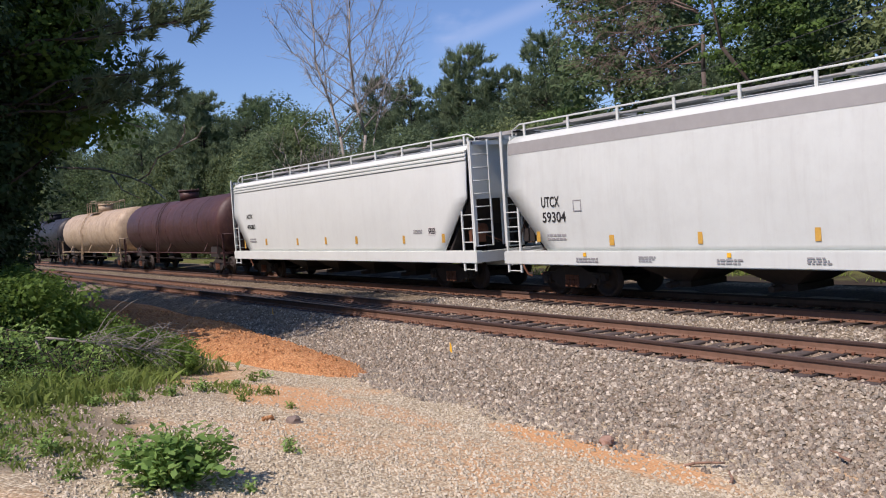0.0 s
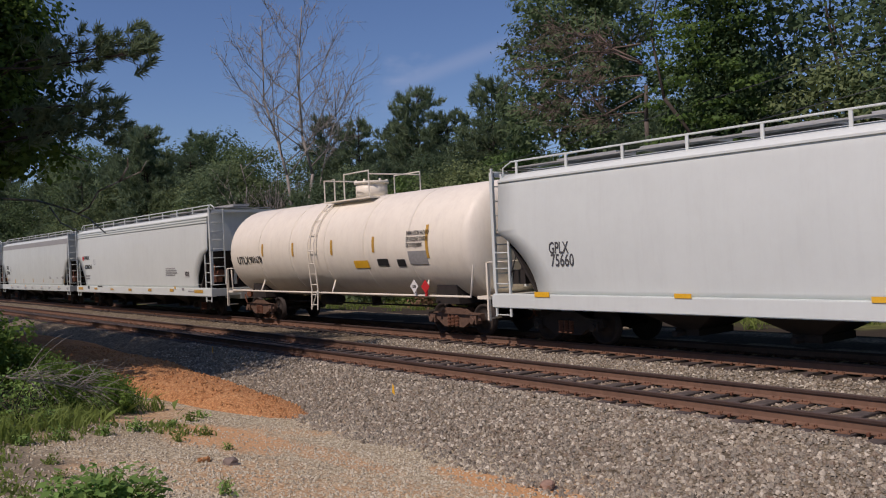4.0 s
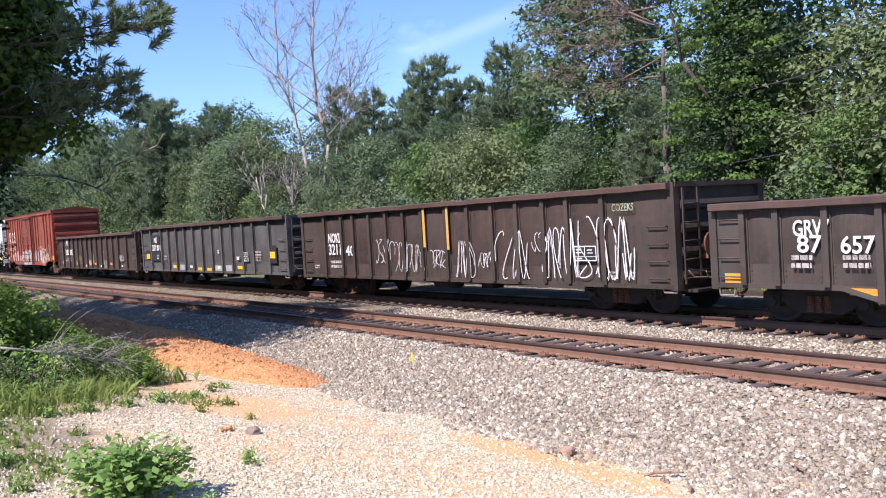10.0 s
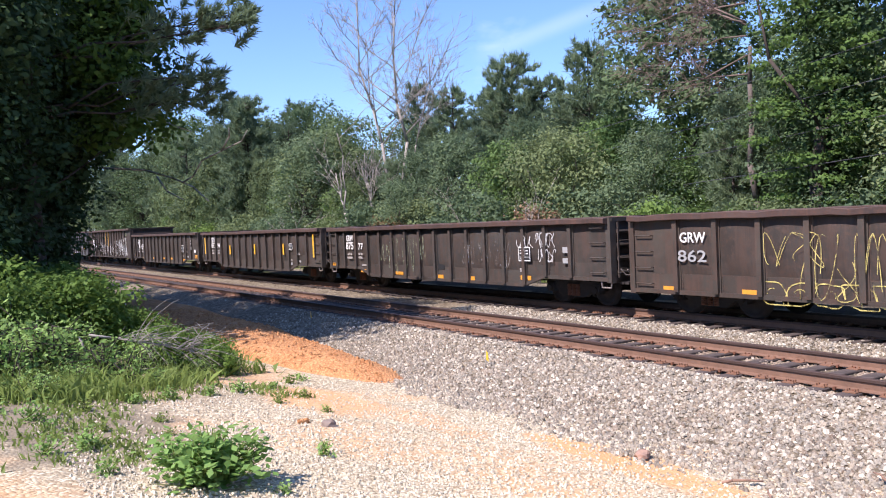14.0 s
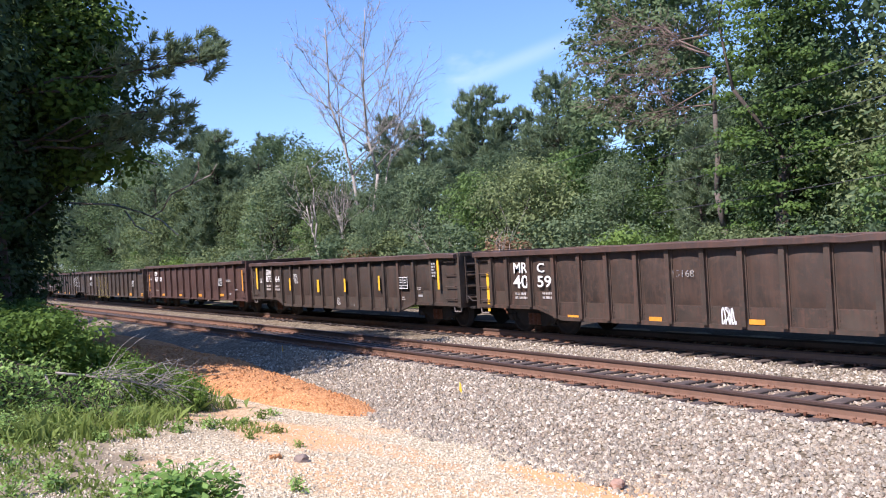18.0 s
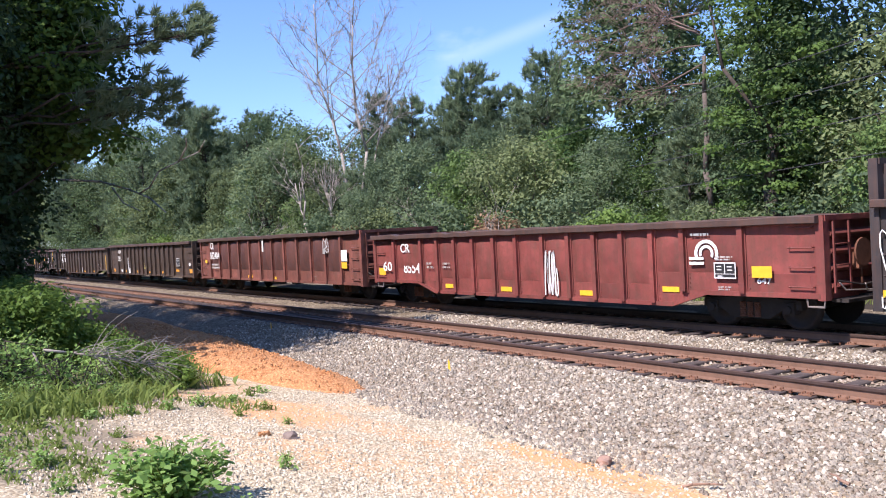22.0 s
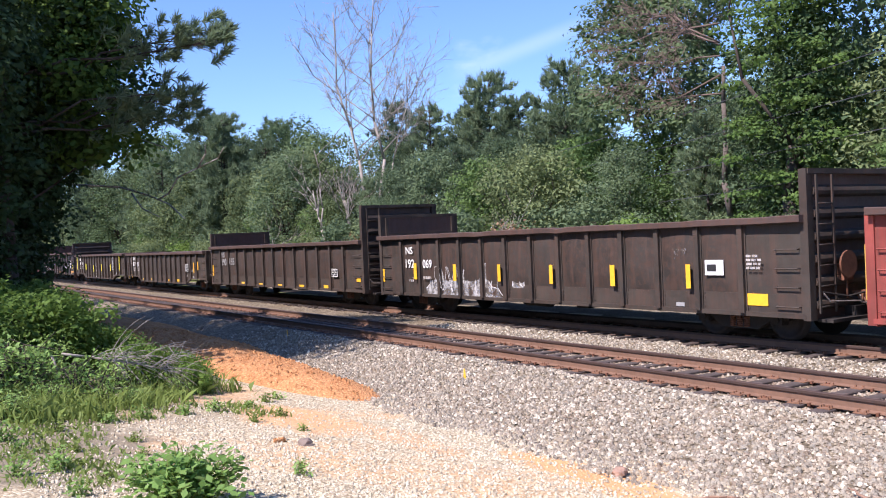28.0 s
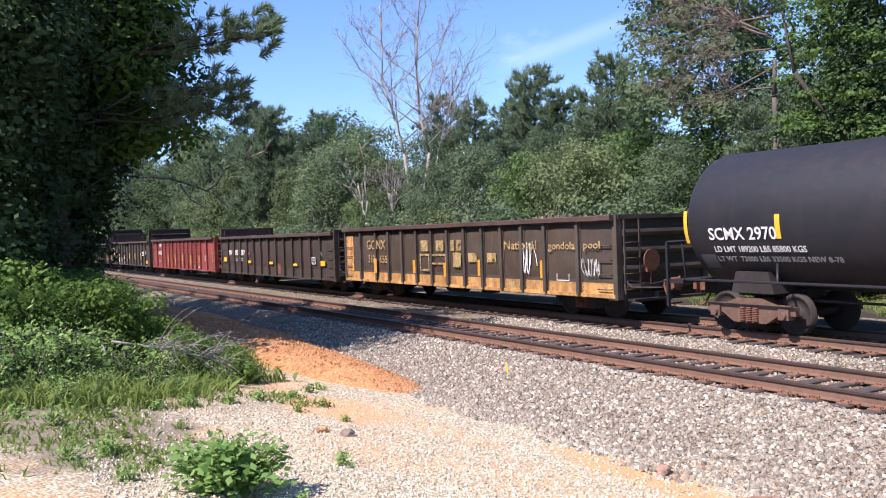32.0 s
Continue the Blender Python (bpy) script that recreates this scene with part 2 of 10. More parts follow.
M["soil"] = plain("grassy_soil", (0.11, 0.12, 0.045), 0.95, 0, 2.5, 0.45, 0.5)
M["far_soil"] = plain("far_soil", (0.13, 0.13, 0.06), 0.95, 0, 1.2, 0.5, 0.4)
M["tie"] = plain("tie_wood", (0.080, 0.060, 0.050), 0.9, 0, 7, 0.5, 0.6)
M["crib_stone"] = stones("crib_stone", [(0.0, (0.10, 0.062, 0.040)), (0.4, (0.23, 0.160, 0.105)), (0.75, (0.33, 0.255, 0.18)), (1.0, (0.52, 0.45, 0.35))])
M["rail"] = plain("rusty_rail", (0.165, 0.090, 0.056), 0.8, 0.0, 10, 0.25, 0.25)
M["rail_head"] = plain("worn_rail_head", (0.070, 0.042, 0.032), 0.62, 0.2, 20, 0.25, 0.1)
M["plate"] = plain("rusty_plate", (0.23, 0.115, 0.065), 0.85, 0.1, 12, 0.3, 0.3)
M["bark"] = plain("bark", (0.055, 0.043, 0.034), 0.95, 0, 9, 0.4, 0.8)
M["dead_wood"] = plain("dead_wood", (0.29, 0.26, 0.22), 0.9, 0, 8, 0.3, 0.4)
M["dull_bark"] = plain("dull_brown_bark", (0.105, 0.086, 0.072), 0.95, 0, 9, 0.4, 0.7)
M["grey_bark"] = plain("grey_bark", (0.20, 0.165, 0.13), 0.95, 0, 9, 0.35, 0.7)
M["dead_brown"] = plain("dead_brown_twigs", (0.165, 0.118, 0.092), 0.95, 0, 8, 0.3, 0.3)
M["leaf_a"] = leafy("oak_leaves", (0.034, 0.068, 0.034), (0.175, 0.245, 0.110), 0.3, 0.65)
M["leaf_b"] = leafy("bright_leaves", (0.032, 0.072, 0.024), (0.172, 0.265, 0.082), 0.28, 0.65)
M["vine_leaf"] = leafy("creeper_leaves", (0.032, 0.074, 0.018), (0.180, 0.275, 0.066), 0.28, 0.55)
M["leaf_c"] = leafy("dark_leaves", (0.034, 0.066, 0.036), (0.165, 0.228, 0.118), 0.3, 0.7)
M["leaf_d"] = leafy("brownish_leaves", (0.06, 0.045, 0.025), (0.17, 0.12, 0.055))
M["leaf_f"] = leafy("tan_flower_heads", (0.13, 0.075, 0.045), (0.34, 0.22, 0.13), 0.2)
M["leaf_e"] = leafy("olive_leaves", (0.052, 0.082, 0.037), (0.212, 0.266, 0.116), 0.3, 0.65)
M["needle"] = leafy("pine_needles", (0.052, 0.090, 0.055), (0.208, 0.275, 0.150), 0.3, 0.65)
M["bush_leaf"] = leafy("bush_leaves", (0.026, 0.062, 0.012), (0.165, 0.265, 0.055), 0.3, 0.6)
# darker copy of the oak leaves, with shade put into its colours
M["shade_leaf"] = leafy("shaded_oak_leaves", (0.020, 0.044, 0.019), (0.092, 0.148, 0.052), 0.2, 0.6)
M["line_wire"] = plain("dark_line_wire", (0.07, 0.07, 0.075), 0.6, 0.2, 10, 0.2, 0.05)
M["grass"] = leafy("grass_blades", (0.085, 0.13, 0.03), (0.27, 0.35, 0.095), 0.4)
M["weed"] = leafy("weed_leaves", (0.12, 0.23, 0.055), (0.33, 0.48, 0.15), 0.35, 0.6)
M["steel"] = plain("grimy_steel", (0.026, 0.021, 0.018), 0.85, 0.1, 8, 0.4, 0.3)
M["wheel"] = plain("wheel_steel", (0.032, 0.024, 0.02), 0.75, 0.2, 9, 0.3, 0.2)
M["white"] = plain("white_lettering", (0.72, 0.71, 0.67), 0.6, 0, 18, 0.12, 0.05)
M["chalk"] = plain("chalk_white", (0.62, 0.62, 0.60), 0.8, 0, 10, 0.2, 0.05)
M["yellow"] = plain("yellow_reflector", (0.80, 0.44, 0.03), 0.4, 0, 12, 0.15, 0.05)
M["orange"] = plain("faded_orange_reflector", (0.62, 0.27, 0.03), 0.5, 0, 12, 0.2, 0.05)
M["black"] = plain("black_paint", (0.02, 0.02, 0.02), 0.6, 0, 10, 0.3, 0.05)
M["galv"] = plain("grey_galvanised", (0.42, 0.42, 0.40), 0.5, 0.3, 10, 0.2, 0.1)
M["worn_steel"] = plain("worn_step_steel", (0.24, 0.205, 0.18), 0.7, 0.2, 12, 0.35, 0.2)
M["brown_stone"] = plain("grey_brown_stone", (0.20, 0.155, 0.125), 0.9, 0, 16, 0.3, 0.5)
M["tan_stone"] = plain("pinkish_brown_stone", (0.30, 0.19, 0.135), 0.9, 0, 16, 0.3, 0.5)
M["old_stick"] = plain("weathered_brown_stick", (0.27, 0.165, 0.11), 0.9, 0, 14, 0.3, 0.4)
M["rust"] = plain("deep_rust", (0.16, 0.065, 0.035), 0.85, 0.1, 6, 0.4, 0.3)

# ---- mesh helpers ----
def box(bm, x0, x1, y0, y1, z0, z1, m=None):
    v = [bm.verts.new(p) for p in ((x0, y0, z0), (x1, y0, z0), (x1, y1, z0), (x0, y1, z0), (x0, y0, z1), (x1, y0, z1), (x1, y1, z1), (x0, y1, z1))]
    if m is not None:
        for q in v:
            q.co = m @ q.co
    for f in ((3, 2, 1, 0), (4, 5, 6, 7), (0, 1, 5, 4), (1, 2, 6, 5), (2, 3, 7, 6), (3, 0, 4, 7)):
        bm.faces.new([v[i] for i in f])
    return v


def tube(bm, a, b, r0, r1=None, n=8, caps=True):
    a, b = Vector(a), Vector(b)
    r1 = r0 if r1 is None else r1
    d = (b - a).normalized()
    u = d.orthogonal().normalized()
    w = d.cross(u)
    rings = []
    for c, r in ((a, r0), (b, r1)):
        rings.append([bm.verts.new(c + (u * math.cos(2 * math.pi * i / n) + w * math.sin(2 * math.pi * i / n)) * r) for i in range(n)])
    for i in range(n):
        f = bm.faces.new((rings[0][i], rings[0][(i + 1) % n], rings[1][(i + 1) % n], rings[1][i]))
        f.smooth = True
    if caps:
        bm.faces.new(rings[0][::-1])
        bm.faces.new(rings[1])
    return rings


def bent(bm, points, r, n=6):
    """One bent bar: a round tube carried along a line of points."""
    pts = [Vector(p) for p in points]
    side, rings = None, []
    for k, p in enumerate(pts):
        d = (pts[min(k + 1, len(pts) - 1)] - pts[max(k - 1, 0)]).normalized()
        if side is None:
            side = d.cross(Vector((0, 0, 1)) if abs(d.z) < 0.9 else Vector((0, 1, 0)))
        side = (side - d * side.dot(d)).normalized()
        up = d.cross(side)
        rings.append([bm.verts.new(p + (side * math.cos(2 * math.pi * i / n) + up * math.sin(2 * math.pi * i / n)) * r) for i in range(n)])
    for a, b in zip(rings, rings[1:]):
        for i in range(n):
            bm.faces.new((a[i], a[(i + 1) % n], b[(i + 1) % n], b[i]))
    bm.faces.new(rings[0][::-1])
    bm.faces.new(rings[-1])


def prism(bm, outline, y0, y1):
    """An outline in x and z, carried from y0 to y1."""
    a = [bm.verts.new((x, y0, z)) for x, z in outline]
    b = [bm.verts.new((x, y1, z)) for x, z in outline]
    n = len(outline)
    bm.faces.new(a)
    bm.faces.new(b[::-1])
    for i in range(n):
        bm.faces.new((a[i], b[i], b[(i + 1) % n], a[(i + 1) % n]))


def mesh_of(name, bm, mat, smooth=False):
    bmesh.ops.recalc_face_normals(bm, faces=bm.faces)
    me = bpy.data.meshes.new(name)
    bm.to_mesh(me)
    bm.free()
    for m in (mat if isinstance(mat, (list, tuple)) else [mat]):
        me.materials.append(m)
    if smooth:
        for p in me.polygons:
            p.use_smooth = True
    return me


def part(name, bm, mat, parent, label="", at=None, smooth=False):
    """One mesh under a thing or a part; bm may be a bmesh or a mesh that is shared."""
    me = mesh_of(name, bm, mat, smooth) if isinstance(bm, bmesh.types.BMesh) else bm
    ob = new(name, me)
    ob.parent = parent
    if at is not None:
        ob.location = at
    if label:
        tagged(ob, label)
    return ob


def loose(name, bm, mat, parent, label=""):
    """Every separate shell of a bmesh becomes a part of its own."""
    seen, out = set(), []
    bm.verts.index_update()
    for v in bm.verts:
        if v in seen:
            continue
        stack, shell = [v], []
        seen.add(v)
        while stack:
            a = stack.pop()
            shell.append(a)
            for e in a.link_edges:
                b = e.other_vert(a)
                if b not in seen:
                    seen.add(b)
                    stack.append(b)
        new_bm = bmesh.new()
        table = {a: new_bm.verts.new(a.co) for a in shell}
        for f in {f for a in shell for f in a.link_faces}:
            new_bm.faces.new([table[a] for a in f.verts]).smooth = f.smooth
        out.append(part(name, new_bm, mat, parent, label))
    bm.free()
    return out


def thing(name, label, category, group="", at=(0, 0, 0), kind=""):
    ob = new(name)
    ob.location = at
    ob.empty_display_size = 0.3
    return tagged(ob, label, category, group, kind)


def structure(name, bm, mat, label, smooth=False):
    ob = new(name, mesh_of(name, bm, mat, smooth))
    return tagged(ob, label, name.split("_")[0], kind="structure")


def soup(name, verts, quads, mat, smooth=False):
    """A mesh from arrays of corners and faces worked out above."""
    me = bpy.data.meshes.new(name)
    me.from_pydata(verts.tolist() if hasattr(verts, "tolist") else verts, [], quads.tolist() if hasattr(quads, "tolist") else quads)
    me.materials.append(mat)
    if smooth:
        me.polygons.foreach_set("use_smooth", [True] * len(me.polygons))
    me.update()
    return me


_letters = {}


def lettering(text, height, mat, parent, x, y, z, width=None, name="lettering", lean=None, centre=False):
    """Painted characters on the near side: x and z of the lower left corner in the car's own space."""
    key = (text, round(height, 3), mat.name, width and round(width, 3))
    if key not in _letters:
        cu = bpy.data.curves.new("lettering", "FONT")
        cu.body = text
        cu.size = height * 1.38
        cu.offset = height * 0.018
        cu.extrude = 0.002
        cu.resolution_u = 3
        ob = bpy.data.objects.new("lettering", cu)
        me = bpy.data.meshes.new_from_object(ob)
        bpy.data.objects.remove(ob)
        co = np.array([v.co[:] for v in me.vertices])
        x0, x1 = co[:, 0].min(), co[:, 0].max()
        k = (width / (x1 - x0)) if width else 0.92
        for v in me.vertices:
            v.co = ((v.co.x - x0) * k, -v.co.z, v.co.y)
        me.materials.clear()
        me.materials.append(mat)
        _letters[key] = me
    ob = part(name, _letters[key], mat, parent)
    ob.location = (x, y, z)
    if lean:
        ob.rotation_euler = lean
    return ob


def bars(parent, mat, x, y, z, rows, name="stencil", tall=0.05, pitch=0.085, seed=1):
    """Lines of writing too small to read, as plain bars: rows gives each line's length."""
    rnd = random.Random(seed)
    bm = bmesh.new()
    for i, w in enumerate(rows):
        zz = z - i * pitch
        p = 0.0
        while p < w:
            q = min(w, p + rnd.uniform(0.05, 0.16))
            box(bm, x + p, x + q, y - 0.003, y, zz, zz + tall)
            p = q + 0.025
    loose(name, bm, mat, parent)


def patch(parent, mat, x0, x1, y, z0, z1, name="reflector", label=""):
    bm = bmesh.new()
    box(bm, x0, x1, y - 0.006, y, z0, z1)
    return part(name, bm, mat, parent, label)


# ---- the line: ground, bed, two tracks ----
NEAR_Y, FAR_Y = 11.575, 15.967
X_FROM, X_TO = -320.0, 60.0


def smooth_step(a, b, v):
    t = np.clip((v - a) / (b - a), 0, 1)
    return t * t * (3 - 2 * t)


def lumps(x, y, s, seed):
    return (np.sin(x * 1.31 / s + seed) * np.cos(y * 1.13 / s - seed * 1.7) + 0.5 * np.sin(x * 2.9 / s + y * 2.1 / s + seed * 2.3) + 0.3 * np.sin(x * 5.3 / s - y * 4.7 / s + seed)) / 1.8


def ground_height(x, y):
    """Gravel pad that rises gently towards the road, the track bed, the low ground beyond it."""
    x, y = np.asarray(x, float), np.asarray(y, float)
    z = -0.5 + 0.12 * np.clip(7.2 - y, 0, 9)
    z = z + 0.03 * lumps(x, y, 1.6, 0.4) * smooth_step(9.0, 7.0, y)
    bank = smooth_step(-13, -20, x) * smooth_step(5.0, 2.0, y)
    z = z + 0.5 * bank
    z = z + 0.05 * lumps(x, y, 5, 2.0) * smooth_step(19, 22, y)
    z = z + 0.31 * smooth_step(15, 17, y) + 0.9 * smooth_step(24, 34, y) * smooth_step(-200, 0, x - 60)
    return z


def bed_height(y):
    """The ballast: level between the tracks, falling away past the tie ends."""
    near = -0.205 - 0.40 * np.clip((9.95 - np.asarray(y, float)) / 2.9, 0, 1.3)
    hump = 0.06 * np.exp(-((np.asarray(y, float) - 10.16) / 0.2) ** 2)
    far = 0.05 * np.clip((np.asarray(y, float) - 17.6) / 1.0, 0, 1)
    return near + hump + far


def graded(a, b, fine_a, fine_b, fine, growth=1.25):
    out = list(np.arange(fine_a, fine_b + fine / 2, fine))
    s, p = fine, fine_a
    while p > a:
        s *= growth
        p -= s
        out.insert(0, max(p, a))
    s, p = fine, fine_b
    while p < b:
        s *= growth
        p += s
        out.append(min(p, b))
    return np.array(out)


def sheet(xs, ys, height):
    gx, gy = np.meshgrid(xs, ys, indexing="ij")
    gz = height(gx, gy)
    v = np.stack([gx, gy, gz], -1).reshape(-1, 3)
    n, m = len(xs), len(ys)
    i = (np.arange(n - 1)[:, None] * m + np.arange(m - 1)[None]).reshape(-1)
    q = np.stack([i, i + m, i + m + 1, i + 1], 1)
    return v, q


def build_ground():
    xs = graded(-900, 700, -34, 8, 0.3)
    ys = graded(-500, 900, -2, 22, 0.3)
    v, q = sheet(xs, ys, ground_height)
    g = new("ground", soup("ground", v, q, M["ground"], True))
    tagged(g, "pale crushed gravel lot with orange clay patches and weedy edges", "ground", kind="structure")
    xs = graded(X_FROM, X_TO, -34, 8, 0.25, 1.15)
    ys = np.arange(6.6, 20.6, 0.2)
    v, q = sheet(xs, ys, lambda x, y: bed_height(y) + 0.025 * lumps(x, y, 0.45, 1.0) * smooth_step(0.3, 0.9, np.abs(y - 11.6)) - 0.02)
    b = new("track_bed", soup("track_bed", v, q, M["ballast"], True))
    tagged(b, "long bed of grey crushed-stone ballast under two tracks", "ballast", kind="structure")


def ground_material():
    """Gravel, with the grass taking over on the bank and past the line."""
    m, nodes, links, b = material("lot_ground")
    pos = nodes.new("ShaderNodeNewGeometry").outputs["Position"]
    v = nodes.new("ShaderNodeTexVoronoi")
    v.inputs["Scale"].default_value = 26
    links.new(pos, v.inputs["Vector"])
    sep = nodes.new("ShaderNodeSeparateColor")
    links.new(v.outputs["Color"], sep.inputs[0])
    gravel = ramp(nodes, links, sep.outputs[0], [(0.0, (0.32, 0.255, 0.165)), (0.5, (0.51, 0.435, 0.295)), (1.0, (0.70, 0.635, 0.47))])
    dark = ramp(nodes, links, v.outputs["Distance"], [(0.3, (1, 1, 1)), (0.8, (0.6, 0.57, 0.53))])
    gravel = mix(nodes, links, 1.0, gravel, dark, "MULTIPLY")
    n = noise_node(nodes, links, pos, 0.33, 6, 0.62)
    f = ramp(nodes, links, n, [(0.50, (0, 0, 0)), (0.66, (0.75, 0.75, 0.75))])
    gravel = mix(nodes, links, f, gravel, (0.60, 0.34, 0.16))
    xyz = nodes.new("ShaderNodeSeparateXYZ")
    links.new(pos, xyz.inputs[0])
    # clay drifted along the foot of the ballast and below the mound
    n3 = noise_node(nodes, links, pos, 1.6, 6, 0.7)
    for (cx, cy), (rx, ry), strength, earth in (((-7.3, 6.8), (1.7, 0.42), 0.85, (0.60, 0.32, 0.14)), ((-12.4, 5.3), (1.5, 0.75), 0.7, (0.60, 0.315, 0.14)), ((-10.2, 5.9), (1.2, 0.35), 0.45, (0.60, 0.315, 0.14)), ((-11.4, 1.6), (2.6, 1.2), 0.95, (0.22, 0.185, 0.13)), ((-13.4, 3.6), (1.2, 1.0), 0.6, (0.26, 0.21, 0.14))):
        off = nodes.new("ShaderNodeVectorMath")
        off.operation = "SUBTRACT"
        off.inputs[1].default_value = (cx, cy, 0)
        links.new(pos, off.inputs[0])
        div = nodes.new("ShaderNodeVectorMath")
        div.operation = "MULTIPLY"
        div.inputs[1].default_value = (1 / rx, 1 / ry, 0)
        links.new(off.outputs[0], div.inputs[0])
        ln = nodes.new("ShaderNodeVectorMath")
        ln.operation = "LENGTH"
        links.new(div.outputs[0], ln.inputs[0])
        rough_edge = nodes.new("ShaderNodeMath")
        rough_edge.operation = "MULTIPLY_ADD"
        rough_edge.inputs[1].default_value = -1.6
        links.new(n3, rough_edge.inputs[0])
        links.new(ln.outputs["Value"], rough_edge.inputs[2])
        near = ramp(nodes, links, rough_edge.outputs[0], [(0.0, (strength,) * 3), (0.45, (0, 0, 0))])
        gravel = mix(nodes, links, near, gravel, earth)
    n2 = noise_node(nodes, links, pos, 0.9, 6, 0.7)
    soil = ramp(nodes, links, n2, [(0.3, (0.10, 0.085, 0.04)), (0.55, (0.12, 0.14, 0.045)), (0.75, (0.20, 0.20, 0.08))])

    def level(sock, a, bb):
        r = nodes.new("ShaderNodeMapRange")
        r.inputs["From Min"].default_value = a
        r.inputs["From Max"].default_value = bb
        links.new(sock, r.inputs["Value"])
        return r.outputs[0]

    wob = nodes.new("ShaderNodeMath")
    wob.operation = "MULTIPLY_ADD"
    wob.inputs[1].default_value = 5.0
    links.new(n2, wob.inputs[0])
    links.new(xyz.outputs["X"], wob.inputs[2])
    wy = nodes.new("ShaderNodeMath")
    wy.operation = "MULTIPLY_ADD"
    wy.inputs[1].default_value = 4.0
    links.new(n2, wy.inputs[0])
    links.new(xyz.outputs["Y"], wy.inputs[2])
    left = level(wob.outputs[0], -11.5, -14.5)
    low = level(wy.outputs[0], 6.3, 5.2)
    both = nodes.new("ShaderNodeMath")
    both.operation = "MULTIPLY"
    links.new(left, both.inputs[0])
    links.new(low, both.inputs[1])
    far = level(wy.outputs[0], 24.0, 25.4)
    far2 = level(wob.outputs[0], -34, -38)
    mx = nodes.new("ShaderNodeMath")
    mx.operation = "MAXIMUM"
    links.new(both.outputs[0], mx.inputs[0])
    links.new(far, mx.inputs[1])
    mx2 = nodes.new("ShaderNodeMath")
    mx2.operation = "MAXIMUM"
    links.new(mx.outputs[0], mx2.inputs[0])
    links.new(far2, mx2.inputs[1])
    # past the far rail the train's shade is put into the ground colour
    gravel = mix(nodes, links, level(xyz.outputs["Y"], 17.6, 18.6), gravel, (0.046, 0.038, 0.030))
    col = mix(nodes, links, mx2.outputs[0], gravel, soil)
    links.new(col, b.inputs["Base Color"])
    b.inputs["Roughness"].default_value = 0.95
    b.inputs["Specular IOR Level"].default_value = 0.12
    inv = nodes.new("ShaderNodeMath")
    inv.operation = "SUBTRACT"
    inv.inputs[0].default_value = 1.0
    links.new(v.outputs["Distance"], inv.inputs[1])
    relief(nodes, links, b, inv.outputs[0], 0.7, 0.02)
    return m


M["ground"] = ground_material()


def rail_profile(bm, y, x0, x1, head):
    if head:
        outline = [(-0.036, -0.045), (0.036, -0.045), (0.037, -0.008), (0.028, 0.0), (-0.028, 0.0), (-0.037, -0.008)]
    else:
        outline = [(-0.075, -0.178), (0.075, -0.178), (0.075, -0.166), (0.012, -0.145), (0.009, -0.045), (-0.009, -0.045), (-0.012, -0.145), (-0.075, -0.166)]
    a = [bm.verts.new((x0, y + u, z)) for u, z in outline]
    b = [bm.verts.new((x1, y + u, z)) for u, z in outline]
    n = len(outline)
    for i in range(n):
        bm.faces.new((a[i], b[i], b[(i + 1) % n], a[(i + 1) % n]))
    bm.faces.new(a)
    bm.faces.new(b[::-1])


def build_track(name, yc, label, seed, ties_from, ties_to):
    tr = thing(name, label, "railway track", "pair of tracks", (0, yc, 0), "structure")
    rnd = random.Random(seed)
    for s in (-1, 1):
        bm = bmesh.new()
        rail_profile(bm, s * 0.7525, X_FROM, X_TO, False)
        rail = part("rail", bm, M["rail"], tr)
        bm = bmesh.new()
        rail_profile(bm, s * 0.7525, X_FROM, X_TO, True)
        part("rail_head", bm, M["rail_head"], rail, "dull worn steel running surface")
    ties = []
    for k in range(4):
        bm = bmesh.new()
        r2 = random.Random(seed * 10 + k)
        v = box(bm, -0.112, 0.112, -1.295, 1.295, -0.36, -0.178)
        bmesh.ops.bevel(bm, geom=list(bm.edges), offset=0.012, segments=1, affect="EDGES")
        for q in bm.verts:
            q.co += Vector((r2.uniform(-0.008, 0.008), r2.uniform(-0.03, 0.03), r2.uniform(-0.006, 0.003)))
        ties.append(mesh_of("tie", bm, M["tie"]))
    bm = bmesh.new()
    for s in (-1, 1):
        c = s * 0.7525
        box(bm, -0.095, 0.095, c - 0.19, c + 0.19, -0.181, -0.166)
        for dx in (-0.06, 0.06):
            for dy in (-0.095, 0.095, 0.15 * s):
                box(bm, dx - 0.011, dx + 0.011, c + dy - 0.011, c + dy + 0.011, -0.17, -0.135)
    plates = mesh_of("tie_plate", bm, M["plate"])
    x = ties_from
    while x < ties_to:
        t = part("tie", ties[rnd.randrange(4)], None, tr, at=(x, rnd.uniform(-0.04, 0.04), rnd.uniform(-0.006, 0.0)))
        t.rotation_euler = (0, 0, radians(rnd.uniform(-1.2, 1.2)))
        part("tie_plate", plates, None, t)
        x += 0.495 + rnd.uniform(-0.02, 0.02)
    bm = bmesh.new()
    x = X_FROM
    while x < ties_from - 0.3:
        box(bm, x - 0.11, x + 0.11, -1.295, 1.295, -0.3, -0.18)
        x += 0.5
    tagged(part("far_ties", bm, M["tie"], tr), kind="stuff")
    # anchors clipped under the rail on both sides of some ties
    bm = bmesh.new()
    x = -45.0
    while x < 6:
        for s in (-1, 1):
            for dx in (-0.14, 0.14):
                box(bm, x + dx - 0.02, x + dx + 0.02, s * 0.7525 - 0.1, s * 0.7525 + 0.1, -0.2, -0.155)
        x += 0.99
    tagged(part("rail_anchors", bm, M["rust"], tr), kind="stuff")
    return tr


